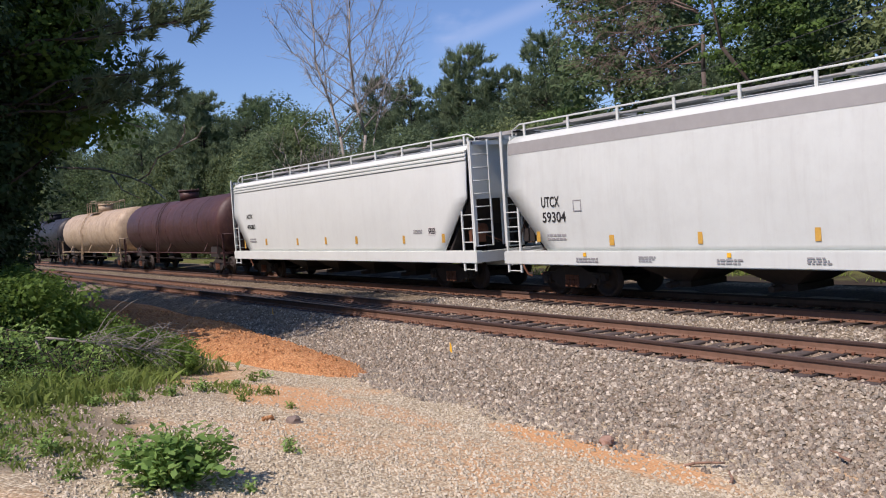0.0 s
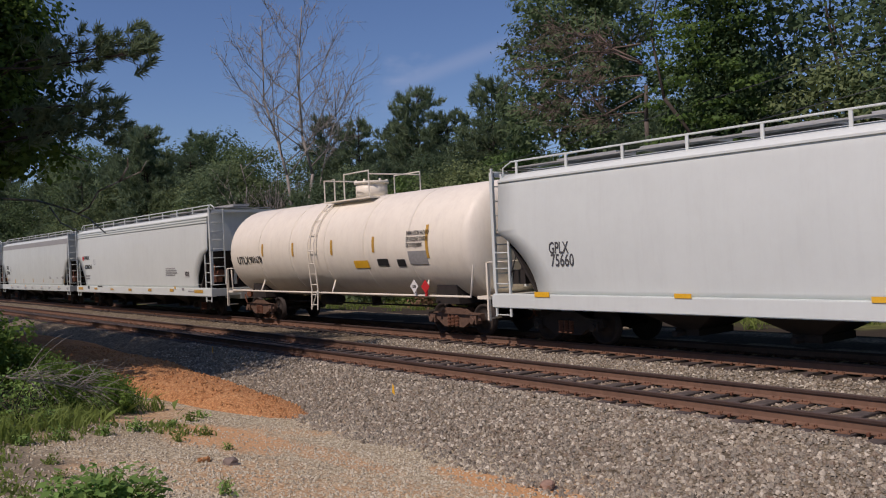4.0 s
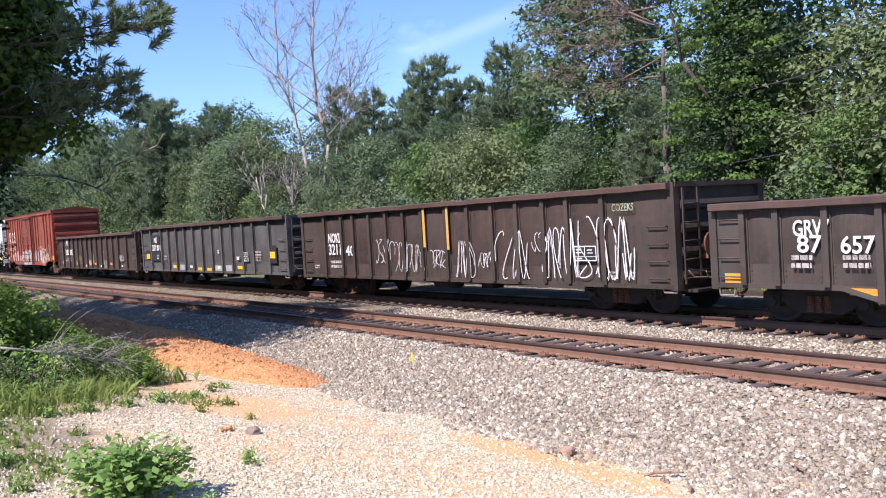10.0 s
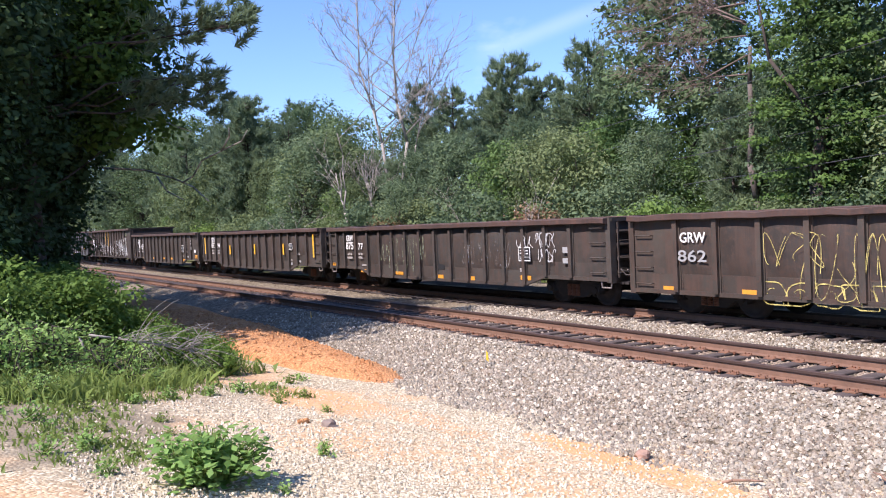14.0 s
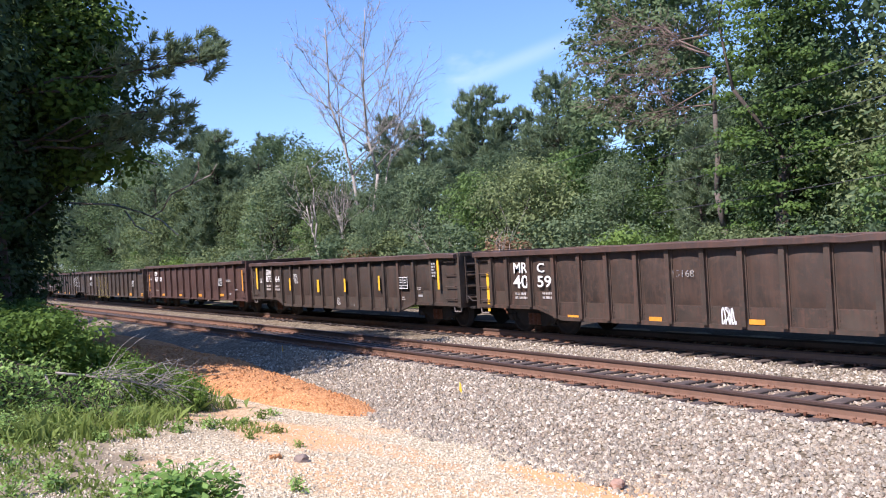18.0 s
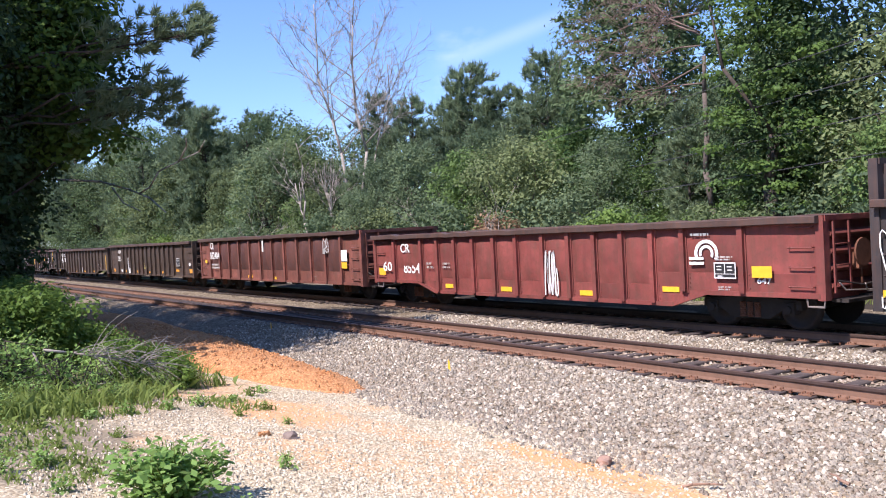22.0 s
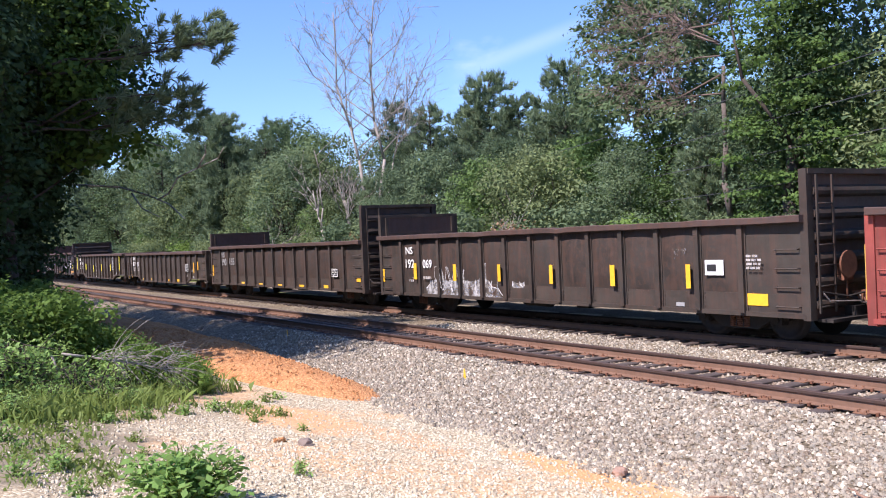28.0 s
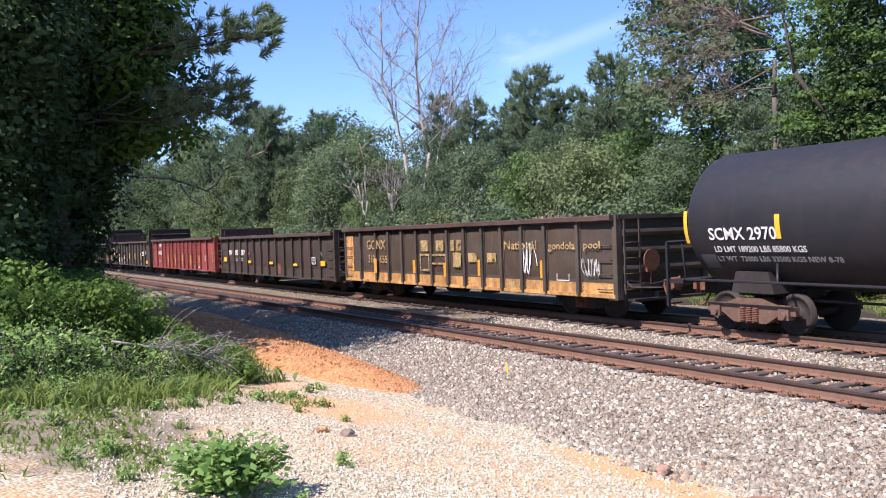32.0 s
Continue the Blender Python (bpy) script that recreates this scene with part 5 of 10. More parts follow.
def tank_car(label, front, mat, L=16.0, r=1.5, zc=2.42, dome=True, dome_at=None, ladder_at=None, rail_mat=None, trucks=None, jacket=True, name="tank_car", platform=True, walk_rail=True):
    """A tank car: a long drum with dished heads on saddles, with a top fitting, ladder and side rail."""
    car = thing(name, label, "tank car", "cars of the freight train", (front, FAR_Y, 0))
    rail_mat = rail_mat or mat
    bm = bmesh.new()
    n = 40
    prof = [(0.0, 0.03)] + [(0.62 * (1 - math.cos(a)), r * math.sin(a)) for a in [math.pi / 2 * i / 8 for i in range(1, 9)]]
    prof += [(0.62 + (L - 1.24) * k / 6, r) for k in range(1, 6)]
    prof += [(L - x, q) for x, q in prof[:9]][::-1]
    vs = [[bm.verts.new((x, math.cos(2 * math.pi * i / n) * q, zc + math.sin(2 * math.pi * i / n) * q)) for i in range(n)] for x, q in prof]
    for p, q in zip(vs, vs[1:]):
        for i in range(n):
            bm.faces.new((p[i], p[(i + 1) % n], q[(i + 1) % n], q[i])).smooth = True
    bm.faces.new(vs[0])
    bm.faces.new(vs[-1])
    tank = part("tank", bm, mat, car)
    if jacket:
        bm = bmesh.new()
        for k in range(1, 6):
            x = 0.62 + (L - 1.24) * k / 6
            tube(bm, (x - 0.03, 0, zc), (x + 0.03, 0, zc), r + 0.008, n=n)
        loose("jacket_seam", bm, mat, tank)
    bm = bmesh.new()
    for x in (1.9, L - 1.9):
        prism(bm, [(x - 0.55, 0.85), (x + 0.55, 0.85), (x + 0.42, zc - r * 0.72), (x - 0.42, zc - r * 0.72)], -1.15, 1.15)
    box(bm, -0.2, 2.6, -0.3, 0.3, 0.72, 1.05)
    box(bm, L - 2.6, L + 0.2, -0.3, 0.3, 0.72, 1.05)
    loose("saddle", bm, M["steel"] if rail_mat is mat else rail_mat, car)
    for e, x in ((-1, -0.25), (1, L + 0.25)):
        bm = bmesh.new()
        box(bm, *sorted((x, x - e * 0.5)), -1.45, 1.45, 1.02, 1.1)
        for s in (-1, 1):
            box(bm, *sorted((x - e * 0.02, x - e * 0.08)), s * 1.45 - 0.04, s * 1.45 + 0.04, 0.5, 1.95)
        tube(bm, (x - e * 0.05, -1.45, 1.95), (x - e * 0.05, 1.45, 1.95), 0.02, n=6)
        tube(bm, (x - e * 0.05, -1.45, 0.55), (x - e * 0.05, -1.05, 0.55), 0.02, n=6)
        part("end_platform", bm, rail_mat, car)
    if walk_rail:
        bm = bmesh.new()
        for s in (-1, 1):
            bent(bm, [(0.3, s * 1.5, 1.9), (0.42, s * 1.52, 1.12), (L - 0.42, s * 1.52, 1.08), (L - 0.3, s * 1.5, 1.9)], 0.028)
            for x in (2.6, L / 2, L - 2.6):
                tube(bm, (x, s * 1.2, zc - r * 0.6), (x + 0.25, s * 1.52, 1.1), 0.03, n=6)
        loose("safety_rail", bm, rail_mat, car)
    mid = L / 2 if dome_at is None else dome_at
    if dome:
        bm = bmesh.new()
        tube(bm, (mid, 0, zc + r - 0.05), (mid, 0, zc + r + 0.42), 0.52, n=20)
        tube(bm, (mid, 0, zc + r + 0.42), (mid, 0, zc + r + 0.5), 0.57, n=20)
        for k in range(6):
            a = k * math.pi / 3
            tube(bm, (mid + 0.5 * math.cos(a), 0.5 * math.sin(a), zc + r + 0.4), (mid + 0.5 * math.cos(a), 0.5 * math.sin(a), zc + r + 0.56), 0.04, n=6)
        part("manway", bm, mat, car)
    if platform:
        bm = bmesh.new()
        for s in (-1, 1):
            ya, yb = sorted((s * 0.62, s * 1.0))
            box(bm, mid - 1.4, mid + 1.4, ya, yb, zc + r - 0.12, zc + r - 0.08)
        for s in (-1, 1):
            y = s * 0.98
            bent(bm, [(mid - 1.35, y, zc + r - 0.1), (mid - 1.35, y, zc + r + 0.62), (mid - 0.7, y, zc + r + 0.62), (mid - 0.7, y, zc + r - 0.1)], 0.024)
            bent(bm, [(mid + 1.35, y, zc + r - 0.1), (mid + 1.35, y, zc + r + 0.72), (mid - 0.1, y, zc + r + 0.72), (mid - 0.1, y, zc + r - 0.1)], 0.024)
        for x in (mid - 1.35, mid + 1.35):
            bent(bm, [(x, -0.98, zc + r + 0.62), (x, 0.98, zc + r + 0.62)], 0.024)
        loose("top_platform", bm, rail_mat, car)
    bm = bmesh.new()
    x = mid - 1.1 if ladder_at is None else ladder_at
    path = [(-1.66, 0.55), (-1.62, 1.2), (-r - 0.1, zc - 0.3), (-r - 0.09, zc + 0.2), (-r * 0.93, zc + 0.75), (-r * 0.78, zc + 1.1), (-r * 0.55, zc + 1.45)]
    for dx in (-0.2, 0.2):
        bent(bm, [(x + dx, y, z) for y, z in path], 0.022)
    for (ya, za), (yb, zb) in zip(path, path[1:]):
        m = max(1, int(math.hypot(yb - ya, zb - za) / 0.3))
        for k in range(m):
            f = (k + 0.5) / m
            tube(bm, (x - 0.2, ya + (yb - ya) * f, za + (zb - za) * f), (x + 0.2, ya + (yb - ya) * f, za + (zb - za) * f), 0.016, n=5)
    bent(bm, [(x - 0.2, -1.66, 0.55), (x + 0.2, -1.66, 1.15)], 0.016)
    part("ladder", bm, rail_mat, car)
    bm = bmesh.new()
    tube(bm, (mid, 0, 0.6), (mid, 0, zc - r + 0.1), 0.16, n=12)
    tube(bm, (mid - 2.6, -0.4, 0.8), (mid - 1.6, -0.4, 0.8), 0.2, n=12)
    bent(bm, [(1.5, -0.5, 0.7), (L - 1.5, -0.5, 0.7)], 0.03)
    part("brake_gear", bm, M["steel"], car)
    add_truck(car, 1.75, trucks)
    add_truck(car, L - 1.75, trucks)
    add_couplers(car, L, 0.75)
    return car


def boxcar(label, front, mat, L=15.6, top=4.42, roof_mat=None):
    """A box car: ribbed side sheets, a sliding and a plug door, corrugated ends, low gabled roof."""
    car = thing("boxcar", label, "box car", "cars of the freight train", (front, FAR_Y, 0))
    bm = bmesh.new()
    box(bm, 0.05, L - 0.05, -1.47, 1.47, 1.04, top)
    part("body", bm, mat, car)
    for s in (-1, 1):
        bm = bmesh.new()
        y0, y1 = sorted((s * 1.47, s * 1.5))
        prism(bm, [(1.9, 1.06), (2.9, 0.76), (L - 2.9, 0.76), (L - 1.9, 1.06)], y0, y1)
        part("side_sill", bm, mat, car)
        bm = bmesh.new()
        box(bm, 0, L, *sorted((s * 1.42, s * 1.56)), top - 0.14, top + 0.02)
        part("eave_plate", bm, mat, car)
        bm = bmesh.new()
        box(bm, -0.045, 0.045, *sorted((s * 1.47, s * 1.535)), 1.0, top - 0.14)
        rib = mesh_of("rib", bm, mat)
        for x in (0.04, 0.98, 1.82, 2.67, 3.45, 4.36, 5.14, 5.95, 9.25, 9.62, 10.35, 11.09, 12.09, 12.95, 13.74, 14.68, L - 0.05):
            part("rib", rib, None, car, at=(x, 0, 0))
    for x0, x1, kind in ((6.22, 9.1, "slide"),):
        bm = bmesh.new()
        box(bm, x0, x1, -1.56, -1.49, 1.12, top - 0.28)
        door = part("door", bm, mat, car, "red sliding steel side door" if kind == "slide" else "")
        across = (1.9, 2.25, 2.62, 3.3) if kind == "slide" else ()
        along = (x0 + 0.03, x0 + 1.55, x1 - 0.03) if kind == "slide" else (x0 + 0.03, x1 - 0.03)
        for z in across:
            bm = bmesh.new()
            box(bm, x0, x1, -1.6, -1.562, z - 0.035, z + 0.035)
            part("door_bar", bm, mat, door)
        for x in along:
            bm = bmesh.new()
            box(bm, x - 0.03, x + 0.03, -1.61, -1.562, 1.12, top - 0.28)
            part("door_stile", bm, mat, door)
        if kind == "slide":
            for x in (x0 + 0.72, x0 + 2.2):
                bm = bmesh.new()
                tube(bm, (x, -1.65, 0.95), (x, -1.65, top - 0.2), 0.026, n=6)
                part("lock_rod", bm, M["rust"], door)
            for z in (1.2, 1.55):
                bm = bmesh.new()
                tube(bm, (x0 + 0.1, -1.64, z), (x1 - 0.1, -1.64, z), 0.02, n=5)
                part("lock_bar", bm, M["rust"], door)
        bm = bmesh.new()
        box(bm, x0 - 0.1, x1 + 0.2, -1.66, -1.5, top - 0.27, top - 0.2)
        box(bm, x0 - 0.1, x1 + 0.2, -1.64, -1.5, 0.98, 1.06)
        loose("door_track", bm, mat, car)
    # small hatch with its rod nearer the trailing end
    bm = bmesh.new()
    box(bm, 12.14, 12.9, -1.53, -1.47, 0.72, top - 0.62)
    box(bm, 12.1, 12.94, -1.56, -1.47, top - 0.62, top - 0.28)
    part("panel", bm, mat, car)
    bm = bmesh.new()
    prism(bm, [(0, top), (L, top), (L, top + 0.05), (0, top + 0.05)], -1.56, 1.56)
    for s in (-1, 1):
        a = [bm.verts.new(p) for p in ((-0.05, s * 1.58, top + 0.02), (L + 0.05, s * 1.58, top + 0.02), (L + 0.05, 0, top + 0.24), (-0.05, 0, top + 0.24))]
        bm.faces.new(a)
    for x in (-0.05, L + 0.05):
        bm.faces.new([bm.verts.new(p) for p in ((x, -1.58, top + 0.02), (x, 1.58, top + 0.02), (x, 0, top + 0.24))])
    for i in range(14):
        x = 0.3 + (L - 0.6) * i / 13
        for s in (-1, 1):
            b = [bm.verts.new(p) for p in ((x - 0.05, s * 1.58, top + 0.03), (x + 0.05, s * 1.58, top + 0.03), (x + 0.05, 0, top + 0.28), (x - 0.05, 0, top + 0.28))]
            bm.faces.new(b)
    part("roof", bm, roof_mat or mat, car, "rust-streaked sheet steel roof")
    for e, x in ((-1, 0.05), (1, L - 0.05)):
        for k in range(5):
            bm = bmesh.new()
            z = 1.35 + k * 0.6
            pts = [(x, z), (x + e * 0.10, z + 0.1), (x + e * 0.12, z + 0.26), (x + e * 0.10, z + 0.42), (x, z + 0.46)]
            prism(bm, pts, -1.38, 1.38)
            part("end_corrugation", bm, mat, car)
        bm = bmesh.new()
        for s in (-1, 1):
            box(bm, *sorted((x - e * 0.03, x + e * 0.06)), *sorted((s * 1.38, s * 1.52)), 1.0, top)
        box(bm, *sorted((x, x + e * 0.12)), -1.5, 1.5, top - 0.16, top)
        part("end_frame", bm, mat, car)
        bm = bmesh.new()
        for z in (1.55, 1.98, 2.4):
            for x0 in ((x - e * 0.12),):
                grab(bm, *sorted((x0, x0 - e * 0.62)), -1.5, z)
        for z in (1.5, 1.95, 2.35):
            bent(bm, [(x + e * 0.12, -1.35, z), (x + e * 0.3, -1.35, z), (x + e * 0.3, -0.75, z), (x + e * 0.12, -0.75, z)], 0.016, 5)
        box(bm, *sorted((x + e * 0.28, x + e * 0.32)), -1.37, -1.33, 0.7, 2.4)
        box(bm, *sorted((x + e * 0.28, x + e * 0.32)), -0.77, -0.73, 0.9, 2.4)
        part("ladder", bm, mat, car)
        bm = bmesh.new()
        box(bm, *sorted((x, x + e * 0.6)), -1.2, 1.2, 0.86, 0.98)
        if e > 0:
            tube(bm, (x + 0.55, -0.5, 2.2), (x + 0.6, -0.5, 2.2), 0.28, n=14)
            box(bm, x + 0.1, x + 0.55, -0.65, -0.3, 1.9, 2.5)
            box(bm, x + 0.1, x + 0.7, -1.3, 1.2, 2.6, 2.66)
            bent(bm, [(x + 0.4, -0.8, 0.9), (x + 0.55, -0.6, 1.4), (x + 0.45, -0.3, 1.9)], 0.03)
            box(bm, x + 0.1, x + 0.6, -0.3, 0.5, 1.0, 1.7)
        part("end_gear", bm, M["rust"], car)
        bm = bmesh.new()
        stirrup(bm, x - 0.45 if e > 0 else x + 0.1, -1.5, 0.5, 1.02, 0.38)
        part("stirrup_step", bm, M["worn_steel"], car)
    bm = bmesh.new()
    box(bm, 0.3, L - 0.3, -0.4, 0.4, 0.66, 1.04)
    for i in range(10):
        xx = 3.3 + (L - 6.6) * i / 9
        box(bm, xx - 0.06, xx + 0.06, -1.4, 1.4, 0.8, 1.04)
    bent(bm, [(4.5, -1.2, 0.62), (9.5, -1.2, 0.62)], 0.03)
    tube(bm, (6.0, -0.8, 0.6), (7.0, -0.8, 0.6), 0.2, n=12)
    part("underframe", bm, M["steel"], car)
    add_truck(car, 1.9, TRUCK_RUST)
    add_truck(car, L - 1.9, TRUCK_RUST)
    add_couplers(car, L, 0.75)
    return car

# ---- place: the line ----
build_ground()
build_track("near_track", NEAR_Y, "empty near track of rusty rails on dark wooden ties", 3, -100.0, 9.0)
build_track("far_track", FAR_Y, "far track of rusty rails under the passing train", 4, -60.0, 6.0)

# ---- the train, from its head ----
P = {}
P["white_a"] = weathered("white_hopper_paint", (0.640, 0.688, 0.648), wear=0.03, streak=0.05, dirt=0.03, grime=(0.42, 0.40, 0.36), rough=0.45)
P["white_b"] = weathered("greyed_white_paint", (0.570, 0.615, 0.575), wear=0.05, streak=0.10, dirt=0.05, grime=(0.36, 0.34, 0.30), rough=0.45)
P["cream"] = weathered("cream_tank_paint", (0.82, 0.765, 0.64), wear=0.05, streak=0.10, dirt=0.05, grime=(0.45, 0.32, 0.22), rough=0.45)
P["tan"] = weathered("stained_tan_tank_paint", (0.46, 0.36, 0.24), wear=0.12, streak=0.45, dirt=0.3, grime=(0.20, 0.12, 0.07), rough=0.5)
P["maroon"] = weathered("maroon_tank_paint", (0.060, 0.026, 0.026), wear=0.4, streak=0.3, rough=0.5)
P["tank_black"] = weathered("black_tank_paint", (0.018, 0.019, 0.022), wear=0.08, streak=0.1, dirt=0.08, rough=0.5)
P["box_red"] = weathered("oxide_red_paint", (0.25, 0.058, 0.032), wear=0.3, streak=0.25, dirt=0.2, rust=(0.12, 0.05, 0.03), rough=0.6)
P["gon_a"] = weathered("worn_black_brown_paint", (0.046, 0.038, 0.030), wear=0.32, streak=0.35)
P["gon_b"] = weathered("worn_charcoal_paint", (0.053, 0.047, 0.039), wear=0.3, streak=0.3)
P["gon_grey"] = weathered("faded_blue_grey_paint", (0.072, 0.077, 0.074), wear=0.25, streak=0.4, dirt=0.2)
P["gon_brown"] = weathered("dark_red_brown_paint", (0.066, 0.036, 0.030), wear=0.5, streak=0.35)
P["gon_dark"] = weathered("dark_grey_brown_paint", (0.053, 0.044, 0.034), wear=0.4, streak=0.35)
P["gon_red"] = weathered("faded_oxide_red_paint", (0.21, 0.052, 0.042), wear=0.4, streak=0.35, dirt=0.35)
P["gon_rust"] = weathered("rusted_red_paint", (0.19, 0.066, 0.048), wear=0.5, streak=0.35, dirt=0.4)
P["gon_mp"] = weathered("brick_red_paint", (0.25, 0.052, 0.04), wear=0.25, streak=0.25, dirt=0.2)
P["gon_black"] = weathered("black_paint_worn", (0.036, 0.033, 0.033), wear=0.35, streak=0.3)
P["gon_umber"] = weathered("umber_paint", (0.053, 0.040, 0.029), wear=0.5, streak=0.4)
P["gon_olive"] = weathered("olive_brown_paint", (0.066, 0.056, 0.042), wear=0.3, streak=0.35)
P["old_yellow"] = weathered("faded_yellow_paint", (0.54, 0.29, 0.09), wear=0.45, streak=0.4, dirt=0.4)

# the upper side sheets, rubbed and rusted more than posts and sills
SHEETS = {P[k].name: weathered(P[k].name + "_sheet", base, wear=0.62, streak=0.45, dirt=0.6, rust=rust) for k, base, rust in (
    ("gon_a", (0.040, 0.033, 0.027), (0.082, 0.046, 0.032)), ("gon_b", (0.040, 0.036, 0.031), (0.078, 0.050, 0.036)),
    ("gon_dark", (0.040, 0.033, 0.027), (0.078, 0.048, 0.034)), ("gon_umber", (0.042, 0.031, 0.023), (0.080, 0.046, 0.031)),
    ("gon_black", (0.032, 0.029, 0.028), (0.070, 0.044, 0.033)), ("gon_brown", (0.058, 0.033, 0.027), (0.10, 0.048, 0.034)),
    ("gon_olive", (0.060, 0.048, 0.033), (0.095, 0.058, 0.036)))}
CARS = []
C = {}


def add(key, car):
    C[key] = car
    CARS.append(car)
    return car


add("tank0", tank_car("black tank car, dusty, at the head of the view", -93.2, P["tank_black"], 16.2, 1.45, 2.4))
add("tank1", tank_car("cream tank car with brown stains and a top railing", -75.4, P["tan"], 17.2, 1.5, 2.45))
add("tank2", tank_car("dark maroon tank car with rusty fittings", -56.6, P["maroon"], 16.8, 1.48, 2.42, platform=False))
add("acf", hopper("white covered hopper car with ribbed eaves", -37.92, P["white_a"], 18.17, 4.25, 3))
add("utc", hopper("white covered hopper car with painted shade under the eaves", -18.48, P["white_b"], 17.95, 4.25, 1))
add("fhr", hopper("clean white covered hopper car with smooth curved sides", 0.96, P["white_a"], 19.0, 4.38, 3, rounded=True))
add("utl", tank_car("cream pressure tank car with ladder and top platform", 21.45, P["cream"], 15.25, 1.62, 2.52, trucks=TRUCK_RUST, dome_at=8.1, ladder_at=6.95))
add("gpl", hopper("white covered hopper car with soot-dark ends", 37.2, P["white_a"], 18.17, 4.22, 0, rounded=True))
add("kcs", boxcar("rust-red box car with faded lettering and graffiti", 56.82, P["box_red"], 15.52))
FLAT = dict(posts=13, first=1.36, last=14.56)
CLOSE = [0.66, 1.36, 2.31, 3.26, 4.2, 5.13, 6.06, 7.0, 7.94, 8.88, 9.82, 10.75, 11.68, 12.62, 13.56, 14.58]
add("895", gondola("black-brown gondola car with orange reflectors", 73.64, P["gon_a"], 2.62, 0.62, 0.62, where=[1.36, 2.81, 3.82, 4.83, 5.85, 6.87, 7.88, 8.9, 9.95, 11.0, 12.04, 13.1, 14.55]))
add("131", gondola("faded blue-grey gondola car with yellow reflectors", 90.78, P["gon_grey"], 2.8, 0.64, 0.64, where=[1.4, 2.85, 3.82, 4.86, 5.91, 6.96, 8.01, 9.08, 10.12, 11.17, 12.23, 13.2, 14.6]))
add("nok", gondola("dark brown gondola car covered in white graffiti", 108.02, P["gon_a"], 2.8, 0.62, 0.62, where=[1.6, 2.72, 3.45, 4.4, 5.35, 6.28, 7.2, 8.35, 9.3, 10.3, 11.25, 12.2, 13.0, 14.1]))
add("657", gondola("grimy charcoal gondola car with dented sides", 124.99, P["gon_b"], 2.3, where=CLOSE))
add("394", gondola("grimy charcoal gondola car with upright yellow strips", 142.01, P["gon_b"], 2.26, where=CLOSE))
add("577", gondola("charcoal gondola car with chalk drawings", 158.92, P["gon_b"], 2.24, where=CLOSE))
add("m0", gondola("dark brown gondola car with yellow chalk scrawls", 175.70, P["gon_dark"], 2.26, 0.5, 0.5, **FLAT))
add("709", gondola("dark red-brown gondola car with rusty bulges", 192.82, P["gon_brown"], 2.38, 0.57, 0.57, **FLAT))
add("364", gondola("dark grey-brown gondola car with bent yellow strips", 209.56, P["gon_dark"], 2.24, where=CLOSE[1:]))
add("059", gondola("dark brown gondola car with a chalk arrow", 226.50, P["gon_umber"], 2.22, where=CLOSE))
add("119", gondola("dark umber gondola car with a white paint blot", 243.53, P["gon_umber"], 2.35, 0.54, 0.54, where=[1.79] + [3.01 + 0.832 * i for i in range(13)] + [14.51]))
add("484", gondola("rust-eaten red gondola car with bulging side panels", 260.85, P["gon_rust"], 2.42, 0.54, 0.54, bulged=True, posts=12, first=1.39, last=14.6))
add("554", gondola("faded red gondola car with a white round emblem", 277.81, P["gon_red"], 2.2, 0.43, where=[1.24, 2.8, 3.68, 4.55, 5.45, 6.4, 7.35, 8.4, 9.35, 10.23, 11.11, 12.0, 12.85, 14.3]))
add("324", gondola("black gondola car with raised end bulkheads and chalk marks", 294.84, P["gon_black"], 2.42, 0.57, 0.57, bulk=(0.7, 0.75), **FLAT))
add("4119", gondola("dark brown gondola car with bright yellow strips", 312.04, P["gon_dark"], 2.2, 0.42, where=[1.33 + 0.909 * i for i in range(15)] + [14.89]))
add("511", gondola("dark grey gondola car with large white lettering", 328.88, P["gon_dark"], 2.17, 0.42, where=CLOSE))
add("b1", gondola("brown-black gondola car with tall end bulkheads", 345.84, P["gon_a"], 2.36, 0.53, 0.53, bulk=(0.65, 1.2), **FLAT))
add("069", gondola("brown-black gondola car with tall bulkheads and washed graffiti", 363.17, P["gon_a"], 2.45, 0.53, 0.53, bulk=(0.7, 0.85), **FLAT))
add("643", gondola("brick-red gondola car with slatted side pressings", 380.42, P["gon_mp"], 2.52, 0.52, 0.52, slats=True, where=[1.43] + [3.03 + i for i in range(11)] + [14.45], plain_panels=(0, 11)))
add("387", gondola("brown-black gondola car with one raised bulkhead", 397.88, P["gon_a"], 2.5, 0.5, 0.5, bulk=(0.45, 0.1), **FLAT))
add("310", gondola("yellow and brown gondola car, paint flaking", 415.04, P["gon_olive"], 2.62, 0.58, 0.58, band=P["old_yellow"], where=[1.46, 2.8, 3.82, 4.87, 5.92, 6.97, 8.0, 9.03, 10.05, 11.08, 12.1, 13.17, 14.58]))
add("scm", tank_car("matt black tank car with white lettering and yellow edge marks", 432.9, P["tank_black"], 16.5, 1.5, 2.38, jacket=False, trucks=TRUCK_RUST))


